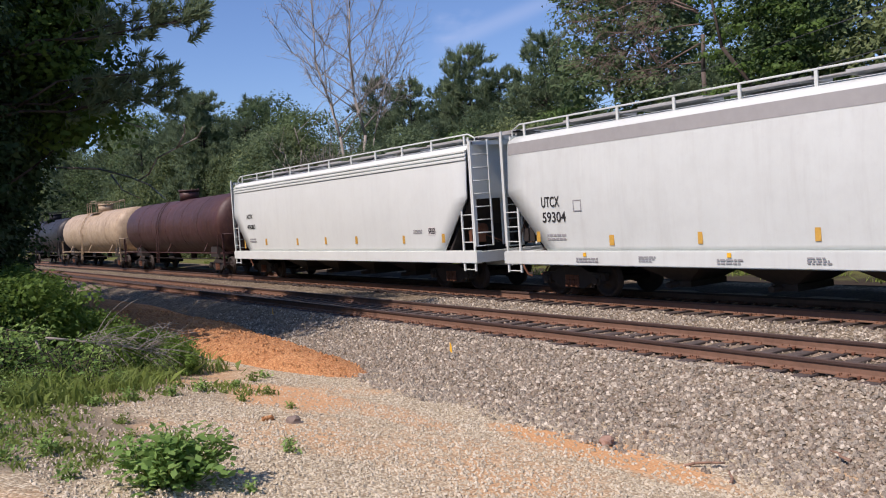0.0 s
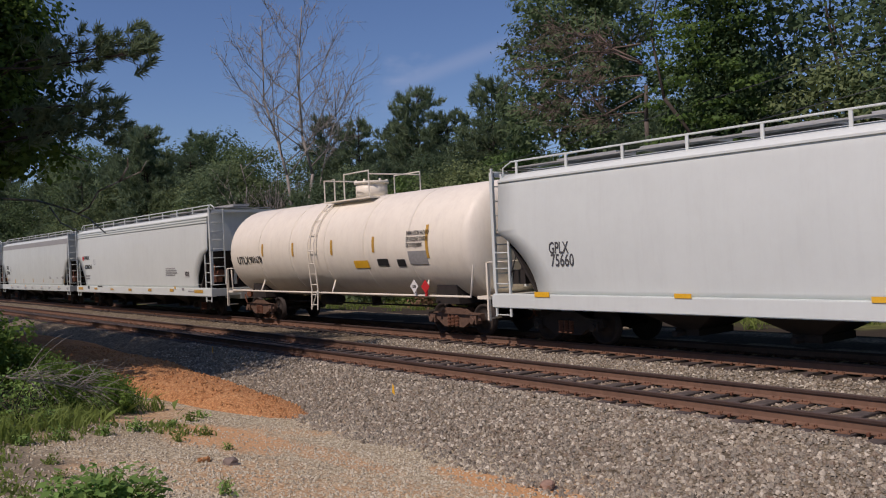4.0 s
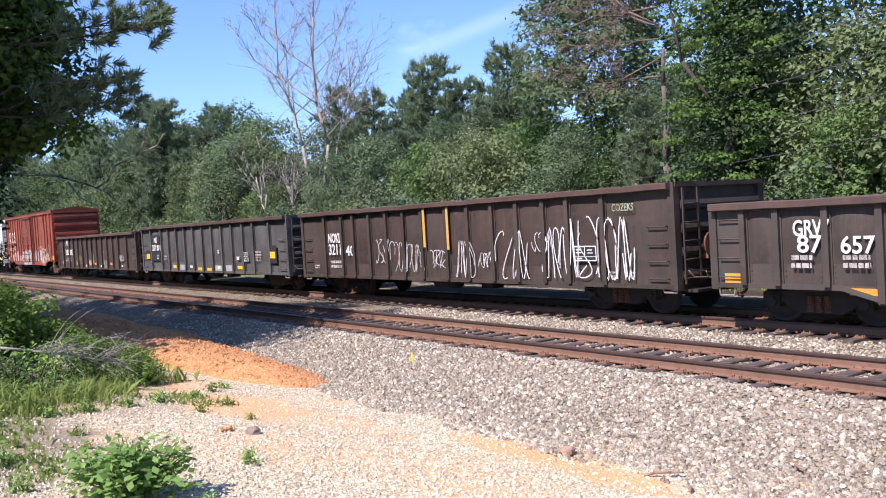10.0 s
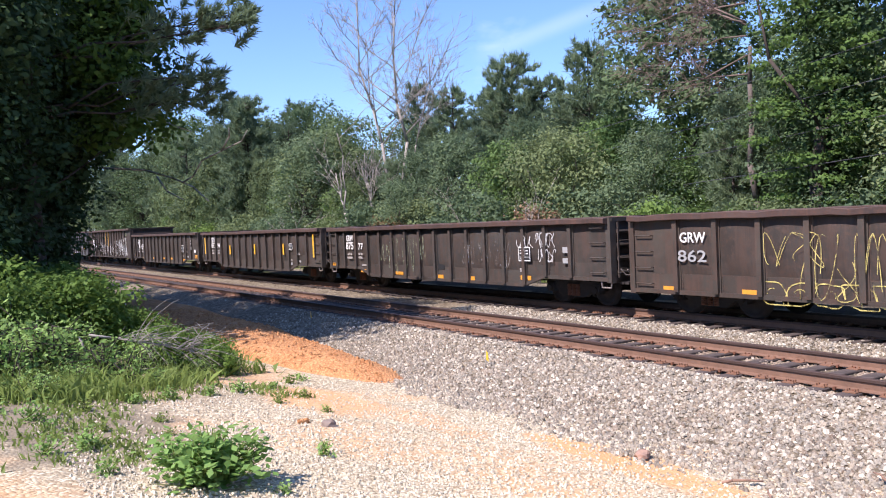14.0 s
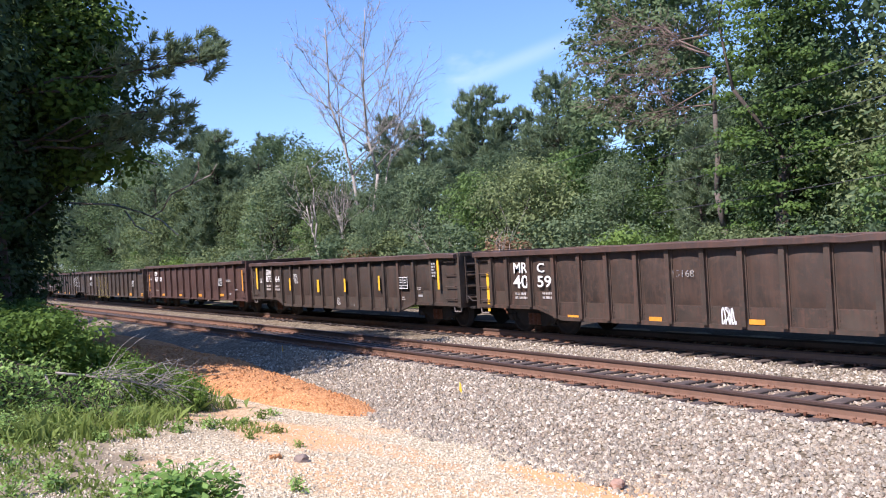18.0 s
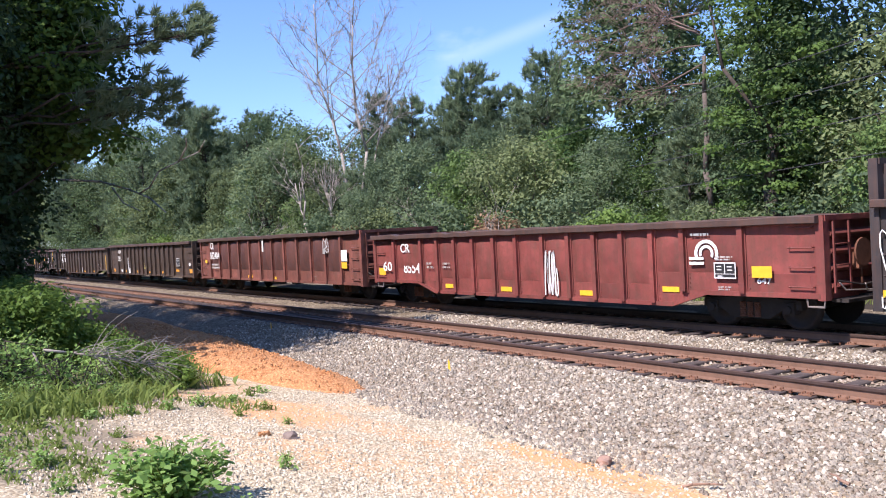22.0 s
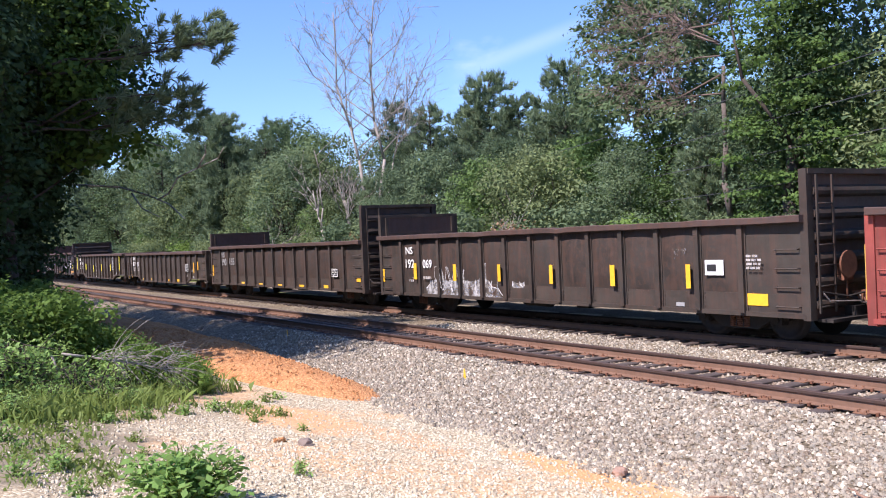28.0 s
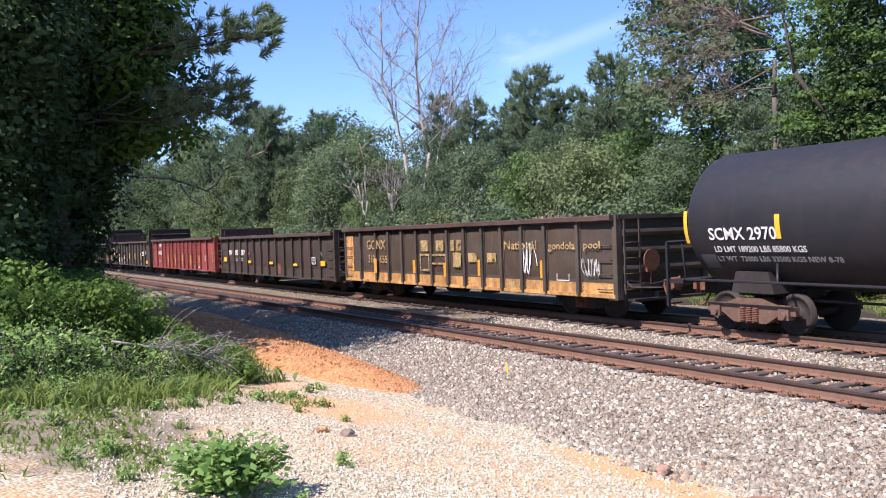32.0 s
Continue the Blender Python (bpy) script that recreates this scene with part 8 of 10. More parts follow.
plate(c, 'orange', 13.02, 1.01, 0.10, 0.48, 'strip')
scrawl(c, 'white', 12.22, 1.08, 0.62, 0.95, 9, 171, 0.060)
scrawl(c, 'chalk', 14.74, 1.09, 0.69, 0.47, 7, 172, 0.030)
outline_box(c, "white", 13.62, 0.96, 0.53, 0.76)
plate(c, 'pale_yellow', 11.31, 0.61, 0.66, 0.26, 'faded_block')
c = C['kcs']
letters(c, 'K', 'cream_paint', 1.03, 2.42, 0.58, 0.86)
letters(c, 'C', 'cream_paint', 1.93, 2.44, 0.49, 0.84)
letters(c, 'S', 'cream_paint', 2.78, 2.45, 0.49, 0.84)
letters(c, '15', 'cream_paint', 1.04, 1.86, 0.48, 0.33)
letters(c, '1912', 'cream_paint', 1.97, 1.85, 1.34, 0.37)
plate(c, 'orange', 0.23, 1.14, 0.47, 0.21, 'reflector')
plate(c, 'orange', 14.72, 1.13, 0.50, 0.27, 'reflector')
small_print(c, 'faint_white', 13.84, 1.57, 0.25, 0.61, 6)
small_print(c, 'faint_white', 14.28, 2.01, 0.19, 0.17, 2)
small_print(c, 'faint_white', 0.99, 1.32, 0.52, 0.40, 3)
small_print(c, 'faint_white', 7.99, 2.89, 0.50, 0.36, 4)
scrawl(c, 'chalk', 6.79, 2.78, 0.36, 0.20, 3, 193, 0.03)
small_print(c, 'faint_white', 5.81, 2.83, 0.29, 0.10, 1)
wash(c, 'pink_wash', 1.85, 0.78, 3.84, 1.10, 181, [(0, 0.60), (0.08, 0.66), (0.14, 0.86), (0.22, 0.94), (0.28, 0.76), (0.34, 0.70), (0.37, 1.0), (0.47, 1.0), (0.53, 0.82), (0.60, 0.56), (0.68, 0.60), (0.74, 0.54), (0.76, 0.62), (0.90, 0.62), (0.93, 0.34), (1.0, 0.26)])
wash(c, 'grey_wash', 9.27, 0.80, 2.55, 1.05, 185, [(0, 0.52), (0.10, 0.56), (0.12, 0.70), (0.25, 0.92), (0.37, 0.86), (0.40, 0.64), (0.57, 0.95), (0.66, 0.84), (0.70, 1.02), (0.85, 0.90), (1.0, 0.92)])
wash(c, 'tan_wash', 11.82, 0.78, 2.36, 1.30, 187, [(0, 0.98), (0.08, 0.95), (0.16, 0.84), (0.36, 0.88), (0.42, 0.80), (0.55, 0.86), (0.67, 0.80), (0.76, 0.58), (0.82, 0.50), (0.93, 0.55), (1.0, 0.28)])
bm = bmesh.new()
for turn, (mx, mz, rw, rh) in enumerate(((11.55, 1.85, 0.42, 0.20), (13.25, 1.30, 0.26, 0.30))):
    ribbon(bm, [(mx + rw * math.cos(radians(20 + 300 * i / 16)), mz + rh * math.sin(radians(20 + 300 * i / 16))) for i in range(17)], skin(c, 11.0, 1.5) - 0.018 - 0.002 * turn, 0.09)
part("graffiti", bm, D["grey_wash"], c)
wash(c, 'blue_wash', 6.28, 0.78, 2.86, 1.02, 191, [(0, 0.8), (0.12, 0.98), (0.3, 0.92), (0.34, 1.06), (0.5, 0.95), (0.55, 0.8), (0.6, 1.0), (0.9, 1.06), (1.0, 0.9)])
plate(c, 'orange', 11.31, 1.14, 0.39, 0.11, 'reflector')
plate(c, 'orange', 3.64, 1.14, 0.55, 0.11, 'reflector')
plate(c, 'orange', 6.88, 1.09, 0.66, 0.13, 'reflector')
plate(c, 'orange', 8.01, 1.29, 0.41, 0.11, 'reflector')
c = C['acf']
letters(c, 'ACFX', 'black', 1.73, 2.55, 0.63, 0.19)
letters(c, '45083', 'black', 1.71, 2.11, 0.87, 0.19)
small_print(c, 'grey_mark', 1.85, 1.53, 0.81, 0.19, 2)
plate(c, 'black', 15.78, 1.66, 0.39, 0.22, 'plate')
small_print(c, 'grey_mark', 14.97, 1.69, 0.63, 0.14, 2)
stencil_box(c, 15.78, 1.66, 0.39, 0.22)
plate(c, 'old_yellow', 1.16, 1.29, 0.13, 1.05, 'strip')
plate(c, 'old_yellow', 3.47, 1.43, 0.18, 0.44, 'strip')
plate(c, 'old_yellow', 6.49, 1.41, 0.15, 0.45, 'strip')
plate(c, 'old_yellow', 8.90, 1.42, 0.14, 0.45, 'strip')
plate(c, 'old_yellow', 11.20, 1.42, 0.16, 0.42, 'strip')
plate(c, 'old_yellow', 14.28, 1.40, 0.13, 0.47, 'strip')
plate(c, 'old_yellow', 16.47, 1.42, 0.15, 0.90, 'strip')
c = C['utc']
letters(c, 'UTCX', 'black', 1.59, 2.26, 0.66, 0.26)
letters(c, '59304', 'black', 1.59, 1.89, 0.85, 0.25)
outline_box(c, 'grey_mark', 2.72, 2.12, 0.28, 0.27)
small_print(c, 'grey_mark', 1.70, 1.42, 0.88, 0.18, 2)
stencil_box(c, 16.10, 1.56, 0.43, 0.29)
small_print(c, 'grey_mark', 15.00, 1.57, 0.34, 0.11, 2)
small_print(c, 'grey_mark', 13.29, 1.58, 0.43, 0.14, 3)
plate(c, 'old_yellow', 1.29, 1.41, 0.14, 0.80, 'strip')
plate(c, 'old_yellow', 3.82, 1.30, 0.15, 0.46, 'strip')
plate(c, 'old_yellow', 6.35, 1.32, 0.12, 0.44, 'strip')
plate(c, 'old_yellow', 8.99, 1.35, 0.12, 0.44, 'strip')
plate(c, 'old_yellow', 11.63, 1.35, 0.10, 0.46, 'strip')
plate(c, 'old_yellow', 14.03, 1.33, 0.08, 0.48, 'strip')
plate(c, 'old_yellow', 16.55, 1.33, 0.10, 0.93, 'strip')
for x in (2.75, 6.85, 11.2, 15.3):
    plate(c, 'yellow', x + 0.25, 1.05, 0.10, 0.09, 'mark')
    small_print(c, 'grey_mark', x, 0.90, 0.75, 0.13, 2)
    small_print(c, 'grey_mark', x + 2.0, 0.93, 0.5, 0.14, 3)
c = C['fhr']
plate(c, 'sign_red', 1.32, 2.59, 0.25, 0.22, 'red_square')
letters(c, 'FHRX', 'black', 1.71, 2.61, 0.87, 0.23)
letters(c, '628624', 'black', 1.68, 2.12, 1.26, 0.23)
small_print(c, 'grey_mark', 1.69, 1.52, 0.86, 0.27, 2)
outline_box(c, "grey_mark", 3.37, 2.34, 0.25, 0.27)
c = C['fhr']
small_print(c, 'grey_mark', 13.95, 1.68, 1.40, 0.65, 7)
stencil_box(c, 16.17, 1.64, 0.47, 0.30)
plate(c, 'old_yellow', 0.38, 0.97, 0.84, 0.14, 'reflector')
plate(c, 'old_yellow', 3.34, 1.00, 0.51, 0.10, 'reflector')
plate(c, 'old_yellow', 6.14, 0.99, 0.46, 0.09, 'reflector')
plate(c, 'old_yellow', 8.92, 0.98, 0.45, 0.11, 'reflector')
plate(c, 'old_yellow', 11.70, 0.99, 0.44, 0.12, 'reflector')
plate(c, 'old_yellow', 14.46, 1.00, 0.44, 0.12, 'reflector')
plate(c, 'old_yellow', 17.26, 0.98, 0.90, 0.12, 'reflector')
plate(c, 'black', 2.15, 1.03, 0.29, 0.16, 'plate')
small_print(c, 'black', 3.95, 1.12, 1.14, 0.10, 1)
plate(c, 'yellow', 15.02, 1.12, 0.14, 0.11, 'mark')
small_print(c, 'grey_mark', 16.60, 1.00, 0.65, 0.07, 1)
plate(c, 'pale_grey', 15.88, 1.07, 0.23, 0.10, 'plate')
c = C['gpl']
letters(c, 'GPLX', 'dark_grey', 2.04, 2.13, 0.62, 0.27)
letters(c, '75660', 'dark_grey', 2.08, 1.84, 0.72, 0.28)
c = C['gpl']
stencil_box(c, 14.79, 1.67, 0.46, 0.24)
small_print(c, 'grey_mark', 13.84, 1.79, 0.65, 0.17, 2)
small_print(c, 'grey_mark', 12.04, 1.86, 0.54, 0.11, 1)
small_print(c, 'grey_mark', 12.89, 1.76, 0.62, 0.18, 2)
plate(c, 'bright_yellow', 16.48, 1.16, 0.44, 0.21, 'reflector')
plate(c, 'yellow', 1.52, 1.12, 0.49, 0.12, 'reflector')
plate(c, 'yellow', 5.53, 1.16, 0.41, 0.09, 'reflector')
plate(c, 'yellow', 9.48, 1.15, 0.33, 0.10, 'reflector')
plate(c, 'yellow', 13.20, 1.14, 0.41, 0.11, 'reflector')


c = C["scm"]
R, Z = 1.5, 2.38
drum_letters(c, R, Z, "SCMX 2970", "white", 1.08, -15.3, 1.74, 0.27)
drum_letters(c, R, Z, "LD LMT 189200 LBS 85800 KGS", "white", 1.15, -25.8, 2.29, 0.14)
drum_letters(c, R, Z, "LT WT  73800 LBS 33500 KGS NEW 8-78", "pale_grey", 1.15, -34.5, 3.0, 0.13)
drum_plate(c, R, Z, "yellow", 2.80, 2.92, -15, 3.5, "strip")
drum_plate(c, R - 0.28, Z, "yellow", 0.10, 0.20, -23, 11.5, "strip")
drum_plate(c, R, Z, "dark_grey", 0.7, 1.1, -42, -28, "plate")

c = C["643"]
for x, z0, z1 in [(4.87, 0.75, 1.46), (6.86, 0.79, 1.46), (8.81, 0.77, 1.47), (10.83, 0.78, 1.45), (12.8, 0.78, 1.43), (15.77, 1.03, 1.96)]:
    patch(c, D["old_yellow"], x - 0.035, x + 0.035, -1.60, z0, z1, "strip")
c = C["utl"]
R, Z = 1.62, 2.52
drum_letters(c, R, Z, "UTLX", "black", 1.16, -14.2, 0.98, 0.29)
drum_letters(c, R, Z, "901678", "black", 2.2, -13.4, 0.95, 0.25)
for x, hi, lo in ((3.26, 9.9, -5.4), (5.53, 9.1, -7.2), (8.1, 9.0, -7.6), (10.5, 9.7, -6.6), (13.15, 17.9, -14.3)):
    drum_plate(c, R, Z, "old_yellow", x - 0.06, x + 0.06, lo, hi, "strip")
drum_plate(c, R - 0.2, Z, "old_yellow", 0.16, 0.28, -12, 17, "strip")
drum_plate(c, R, Z, "yellow", 9.32, 10.12, -23.4, -14.9, "plate")
drum_plate(c, R, Z, "black", 10.62, 11.18, -21.2, -13.8, "plate")
drum_plate(c, R, Z, "black", 11.63, 12.03, -22.5, -14.8, "plate")
drum_letters(c, R, Z, "INHALATION HAZARD", "black", 12.2, 8.5, 1.05, 0.13)
drum_letters(c, R, Z, "ETHYLENE OXIDE", "black", 12.2, 2.5, 1.0, 0.13)
drum_letters(c, R, Z, "DOT105J300W", "black", 12.2, -3.0, 0.75, 0.12)
drum_plate(c, R, Z, "pale_grey", 12.24, 13.1, -20.5, -7.0, "plate")
for x, mat in ((12.5, "white"), (13.02, "sign_red")):
    bm = bmesh.new()
    y, zz, k = -1.62, 1.34, 0.19
    prism(bm, [(x - k, zz), (x, zz - k), (x + k, zz), (x, zz + k)], y - 0.012, y)
    box(bm, x - 0.04, x + 0.04, y, y + 0.05, 1.08, zz)
    pl = part("placard", bm, D[mat], c, "diamond-shaped hazard placard")
lettering("1040", 0.09, D["black"], c, 12.41, -1.636, 1.30, 0.18)

# ---- trees and bushes beyond the line ----
def plant_at(proto, x, y, scale=1.0, turn=0.0, tall=1.0, sink=0.05):
    ob = copy_thing(proto, pose(x, y, float(ground_height(x, y)) - sink, 0, 0, turn))
    ob.scale = (scale, scale, scale * tall)
    return ob


K = {}
K["oak"] = broadleaf("oak_tree", 12, 4.2, 1.4, 90, 13000, 0.20, M["leaf_a"], 11, "leafy green oak tree at the wood's edge", 0.7, 1.3)
K["oak2"] = broadleaf("oak_tree", 12.5, 3.8, 1.4, 90, 13000, 0.20, M["leaf_c"], 12, "dark green broadleaf tree in the wood", 0.7, 1.25)
K["olive"] = broadleaf("young_tree", 8, 2.9, 0.4, 66, 7600, 0.185, M["leaf_e"], 13, "olive-green young tree in the wood", 0.75, 0.95)
K["young"] = broadleaf("young_tree", 8, 2.6, 0.3, 64, 8000, 0.19, M["leaf_b"], 23, "bright green creeper-hung young tree", 0.75, 0.9)
K["pine"] = pine("pine_tree", 13, 2.6, 3.0, 26, 15, "pine tree with tufted boughs", 0.5, 16)
K["pine2"] = pine("pine_tree", 13, 2.1, 3.5, 24, 16, "slim pine tree with tufted boughs", 0.5, 16)
K["shrub"] = broadleaf("shrub", 2.9, 1.9, 0.1, 40, 3000, 0.16, M["vine_leaf"], 17, "bright green shrub beyond the line", 0.8, 0.55, False)
K["shrub2"] = broadleaf("shrub", 3.6, 2.3, 0.1, 44, 3400, 0.18, M["leaf_c"], 18, "green shrub beyond the line", 0.8, 0.65, False)
K["shrub3"] = broadleaf("shrub", 3.6, 2.2, 0.1, 44, 3400, 0.17, M["leaf_e"], 28, "olive-green shrub beyond the line", 0.8, 0.65, False)
K["brown"] = broadleaf("shrub", 2.6, 1.8, 0.1, 36, 2600, 0.15, M["leaf_d"], 19, "brownish wilting shrub beyond the line", 0.8, 0.5, False)
K["tan"] = broadleaf("shrub", 2.6, 1.8, 0.1, 36, 2600, 0.15, M["leaf_f"], 20, "tan-flowered shrub beyond the line", 0.8, 0.5, False)
TALL = {"oak": 12.4, "oak2": 12.9, "olive": 8.4, "young": 8.4, "pine": 13.2, "pine2": 13.2, "shrub": 3.2, "shrub2": 3.9, "shrub3": 3.9}


def wood_top(x, y):
    """How high the wood's outline lets a tree at that place grow."""
    turn = [0.34, 0.5, 0.6, 0.72, 0.80, 0.88, 0.94, 1.08, 1.26, 1.44, 1.60, 1.72, 1.91, 2.1, 2.31, 2.57, 2.89, 3.46, 4.2]
    rise = [0.24, 0.24, 0.24, 0.22, 0.19, 0.165, 0.14, 0.14, 0.165, 0.165, 0.19, 0.18, 0.17, 0.23, 0.31, 0.32, 0.40, 0.46, 0.55]
    return 2.337 + y * float(np.interp(-x / y, turn, rise)) + 0.4


rnd = random.Random(5)


def fill_tree(k, x, y, scale):
    plant_at(K[k], x, y, min(scale, wood_top(x, y) / TALL[k] * rnd.uniform(0.86, 1.0)), rnd.uniform(0, 360))


# back of the wood: tall pines and oaks
for i in range(25):
    x = -140 + i * 5.4 + rnd.uniform(-1.5, 1.5)
    far = x < -62
    fill_tree(rnd.choice(["oak", "pine", "pine", "pine2", "oak2"]), x, (36 if far else 45) + rnd.uniform(-3, 4), rnd.uniform(1.1, 1.45) if far else rnd.uniform(0.86, 1.0))
for i in range(15):
    x = -104 - i * 9 + rnd.uniform(-2, 2)
    fill_tree(rnd.choice(["oak", "olive", "pine", "oak2"]), x, 27 + rnd.uniform(-1, 4), rnd.uniform(1.3, 1.6))
# middle
for i in range(30):
    x = -130 + i * 4.5 + rnd.uniform(-1.4, 1.4)
    far = x < -62
    y = (28 if far else 33) + rnd.uniform(-2.5, 2.5)
    k = rnd.choice(["pine", "oak", "olive", "pine"]) if far else rnd.choice(["olive", "oak2", "oak2", "pine", "young"])
    fill_tree(k, x, y, rnd.uniform(0.95, 1.3) if far else rnd.uniform(0.66, 0.85))
# edge thicket
for i in range(46):
    x = -118 + i * 2.65 + rnd.uniform(-0.7, 0.7)
    y = (24.6 if x < -60 else 25.4) + rnd.uniform(-1.2, 1.8)
    fill_tree(rnd.choice(["shrub3", "shrub2", "shrub2", "shrub2", "shrub"]), x, y, rnd.uniform(0.55, 1.1))
for i in range(28):
    x = -104 + i * 3.8 + rnd.uniform(-1, 1)
    fill_tree(rnd.choice(["olive", "young", "oak2", "pine2"]), x, 27.4 + rnd.uniform(-1, 1), rnd.uniform(0.55, 0.8) * (1.3 if x < -60 else 1))
# single trees that stand out
for x, y, k, s, tall in ((-76, 26.8, "pine", 1.1, 1.0), (-82, 27.5, "pine", 1.15, 1.0), (-86.7, 30, "pine", 1.22, 1.0), (-73.6, 31.8, "oak", 1.06, 1.0), (-68.5, 33, "oak", 0.93, 1.0), (-79, 33, "pine", 1.1, 1.0), (-71, 27.5, "olive", 1.0, 1.0), (-64, 27, "olive", 0.9, 1.0), (-68.5, 40, "pine2", 1.12, 1.0), (-66.0, 41, "pine2", 1.0, 1.0), (-62.0, 39.5, "pine2", 1.02, 1.0), (-58.5, 41, "pine2", 0.98, 1.0), (-64.5, 36, "oak2", 0.80, 1.0),
                         (-51.6, 38, "pine", 1.07, 1.0), (-49.2, 38.8, "pine", 0.92, 1.0), (-53.8, 38.5, "pine", 0.90, 1.0), (-41.2, 36, "pine", 0.97, 1.0), (-39.6, 36.8, "pine", 0.80, 1.0), (-43.4, 37, "oak2", 0.78, 1.0), (-33.6, 31.4, "young", 0.86, 1.0), (-30.5, 31.7, "young", 0.80, 1.0), (-36.5, 32.5, "young", 0.86, 1.0), (-35.0, 29.0, "young", 0.70, 1.0), (-26, 33, "oak2", 0.58, 1.0), (-22.5, 32.5, "oak2", 0.8, 1.0), (-24.3, 30.5, "oak2", 0.62, 1.0),
                         (-44.7, 24.5, "oak2", 0.38, 1.0), (-16.0, 31.5, "oak", 1.18, 1.0), (-14.6, 27.4, "olive", 0.95, 1.0), (-12.2, 28.4, "oak", 0.78, 1.0), (-9.7, 27.3, "oak2", 0.72, 1.0), (-13.8, 25.4, "young", 0.62, 1.0), (-8.5, 24.8, "olive", 0.8, 1.0), (-6.5, 28.5, "oak", 0.86, 1.0), (-2.5, 28, "oak", 0.9, 1.0), (1.5, 29, "oak2", 0.85, 1.0), (5, 28, "oak", 0.85, 1.0), (-26.5, 27.5, "young", 0.55, 1.0), (-29.0, 28.5, "young", 0.62, 1.0)):
    plant_at(K[k], x, y, s, rnd.uniform(0, 360), tall)
for x, y, k, s in ((-44.6, 23.9, "brown", 1.0), (-42.4, 24.1, "brown", 0.75), (-30.8, 23.7, "tan", 1.05), (-29.2, 24.0, "tan", 0.75), (-23.5, 23.6, "shrub", 0.95), (-21.9, 23.7, "shrub", 0.8), (-25.2, 23.9, "shrub", 0.8), (-19.6, 24.2, "shrub3", 0.75), (-18.0, 23.9, "shrub3", 0.7)):
    plant_at(K[k], x, y, s, rnd.uniform(0, 360))
big = broadleaf("oak_tree", 16, 3.9, 7.4, 90, 24000, 0.20, M["leaf_a"], 41, "tall grey-green oak with dead lower boughs", 0.65, 1.1, fill=0.5, every=40)
big.location = (-30.2, 32.6, -0.4)
vine = broadleaf("creeper_tree", 15, 2.05, 0.8, 100, 16500, 0.135, M["vine_leaf"], 14, "tall tree wrapped in bright green creeper", 0.28, 0.66, fill=0.85, core=0.06, every=40)
vine.location = (-18.3, 25.9, -0.4)
# added behind the creeper: its dark leaves stand in for shade between the tiers
core = broadleaf("oak_tree", 14.5, 1.9, 0.6, 90, 17000, 0.15, M["shade_leaf"], 24, "added dark tree that shades the gaps in the creeper", 0.8, 1.0, fill=0.3, every=40)
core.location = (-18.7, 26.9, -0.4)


def dead_boughs():
    """A half-dead pine: bare trunk and fans of brown twigs reaching along the wood's edge."""
    rng = np.random.default_rng(44)
    ob = thing("dead_tree", "half-dead tree with tangled brown boughs", "dead tree", at=(-22.0, 26.9, -0.4))
    bm = bmesh.new()
    limb(bm, (0, 0, 0), (0.15, 0, 8.6), 0.14, 0.07, rng, 0.03, 8, 6)
    part("trunk", bm, M["dull_bark"], ob, "bare grey trunk", smooth=True)
    for z, turn, L, rise in ((7.6, 190, 3.6, -0.1), (8.3, 205, 4.6, 0.1), (9.0, 180, 4.2, 0.5), (9.4, 222, 4.4, 0.2), (10.2, 196, 4.6, 0.7), (9.5, 170, 3.4, 2.0), (9.5, 210, 4.0, 2.2)):
        bm = bmesh.new()
        a = radians(turn)
        d = Vector((math.cos(a), math.sin(a), rise / L)).normalized()
        start = Vector((0, 0, z))
        pts = limb(bm, start, start + d * L, 0.034, 0.010, rng, 0.2, 5, 4)
        for q in range(int(L * 9)):
            f = rng.uniform(0.25, 1.0)
            p = start + d * L * f
            e = (d * 0.7 + Vector(rng.normal(size=3) * 0.5) + Vector((0, 0, -0.12))).normalized()
            m = rng.uniform(0.5, 1.3)
            limb(bm, p, p + e * m, 0.012, 0.006, rng, 0.25, 3, 2)
            for _ in range(3):
                p2 = p + e * m * rng.uniform(0.3, 0.95)
                e2 = (e + Vector(rng.normal(size=3) * 0.6)).normalized()
                tube(bm, p2, p2 + e2 * m * 0.55, 0.007, 0.005, 3)
        part("bough", bm, M["dead_brown"], ob)


dead_boughs()

# the tall bare tree and its thin neighbours
dead_giant("dead_tree", "tall bare dead tree with pale bark", 29, [((-0.1, 0.0), (-4.6, -0.6, 20.6), 0.17, 0.42), ((0.1, 0.2), (0.4, 0.3, 21.0), 0.18, 0.42), ((0.2, -0.2), (4.0, 0.6, 14.5), 0.06, 0.6)], (-58.0, 32.0, -0.4))
for x, y, hgt, seed in ((-50.5, 24.3, 10.0, 51), (-51.7, 26.3, 9.5, 52), (-53.5, 27.5, 9.0, 53), (-55, 28, 8.5, 57), (-50.4, 20.6, 5.4, 54), (-36.3, 24.2, 5.0, 55), (-29.5, 22.6, 4.8, 56)):
    t = bare_tree("dead_sapling", hgt, seed, "thin pale dead sapling in the thicket", 1, None, 0.35, 3, hgt * 0.0085)
    t.location = (x, y, float(ground_height(x, y)))

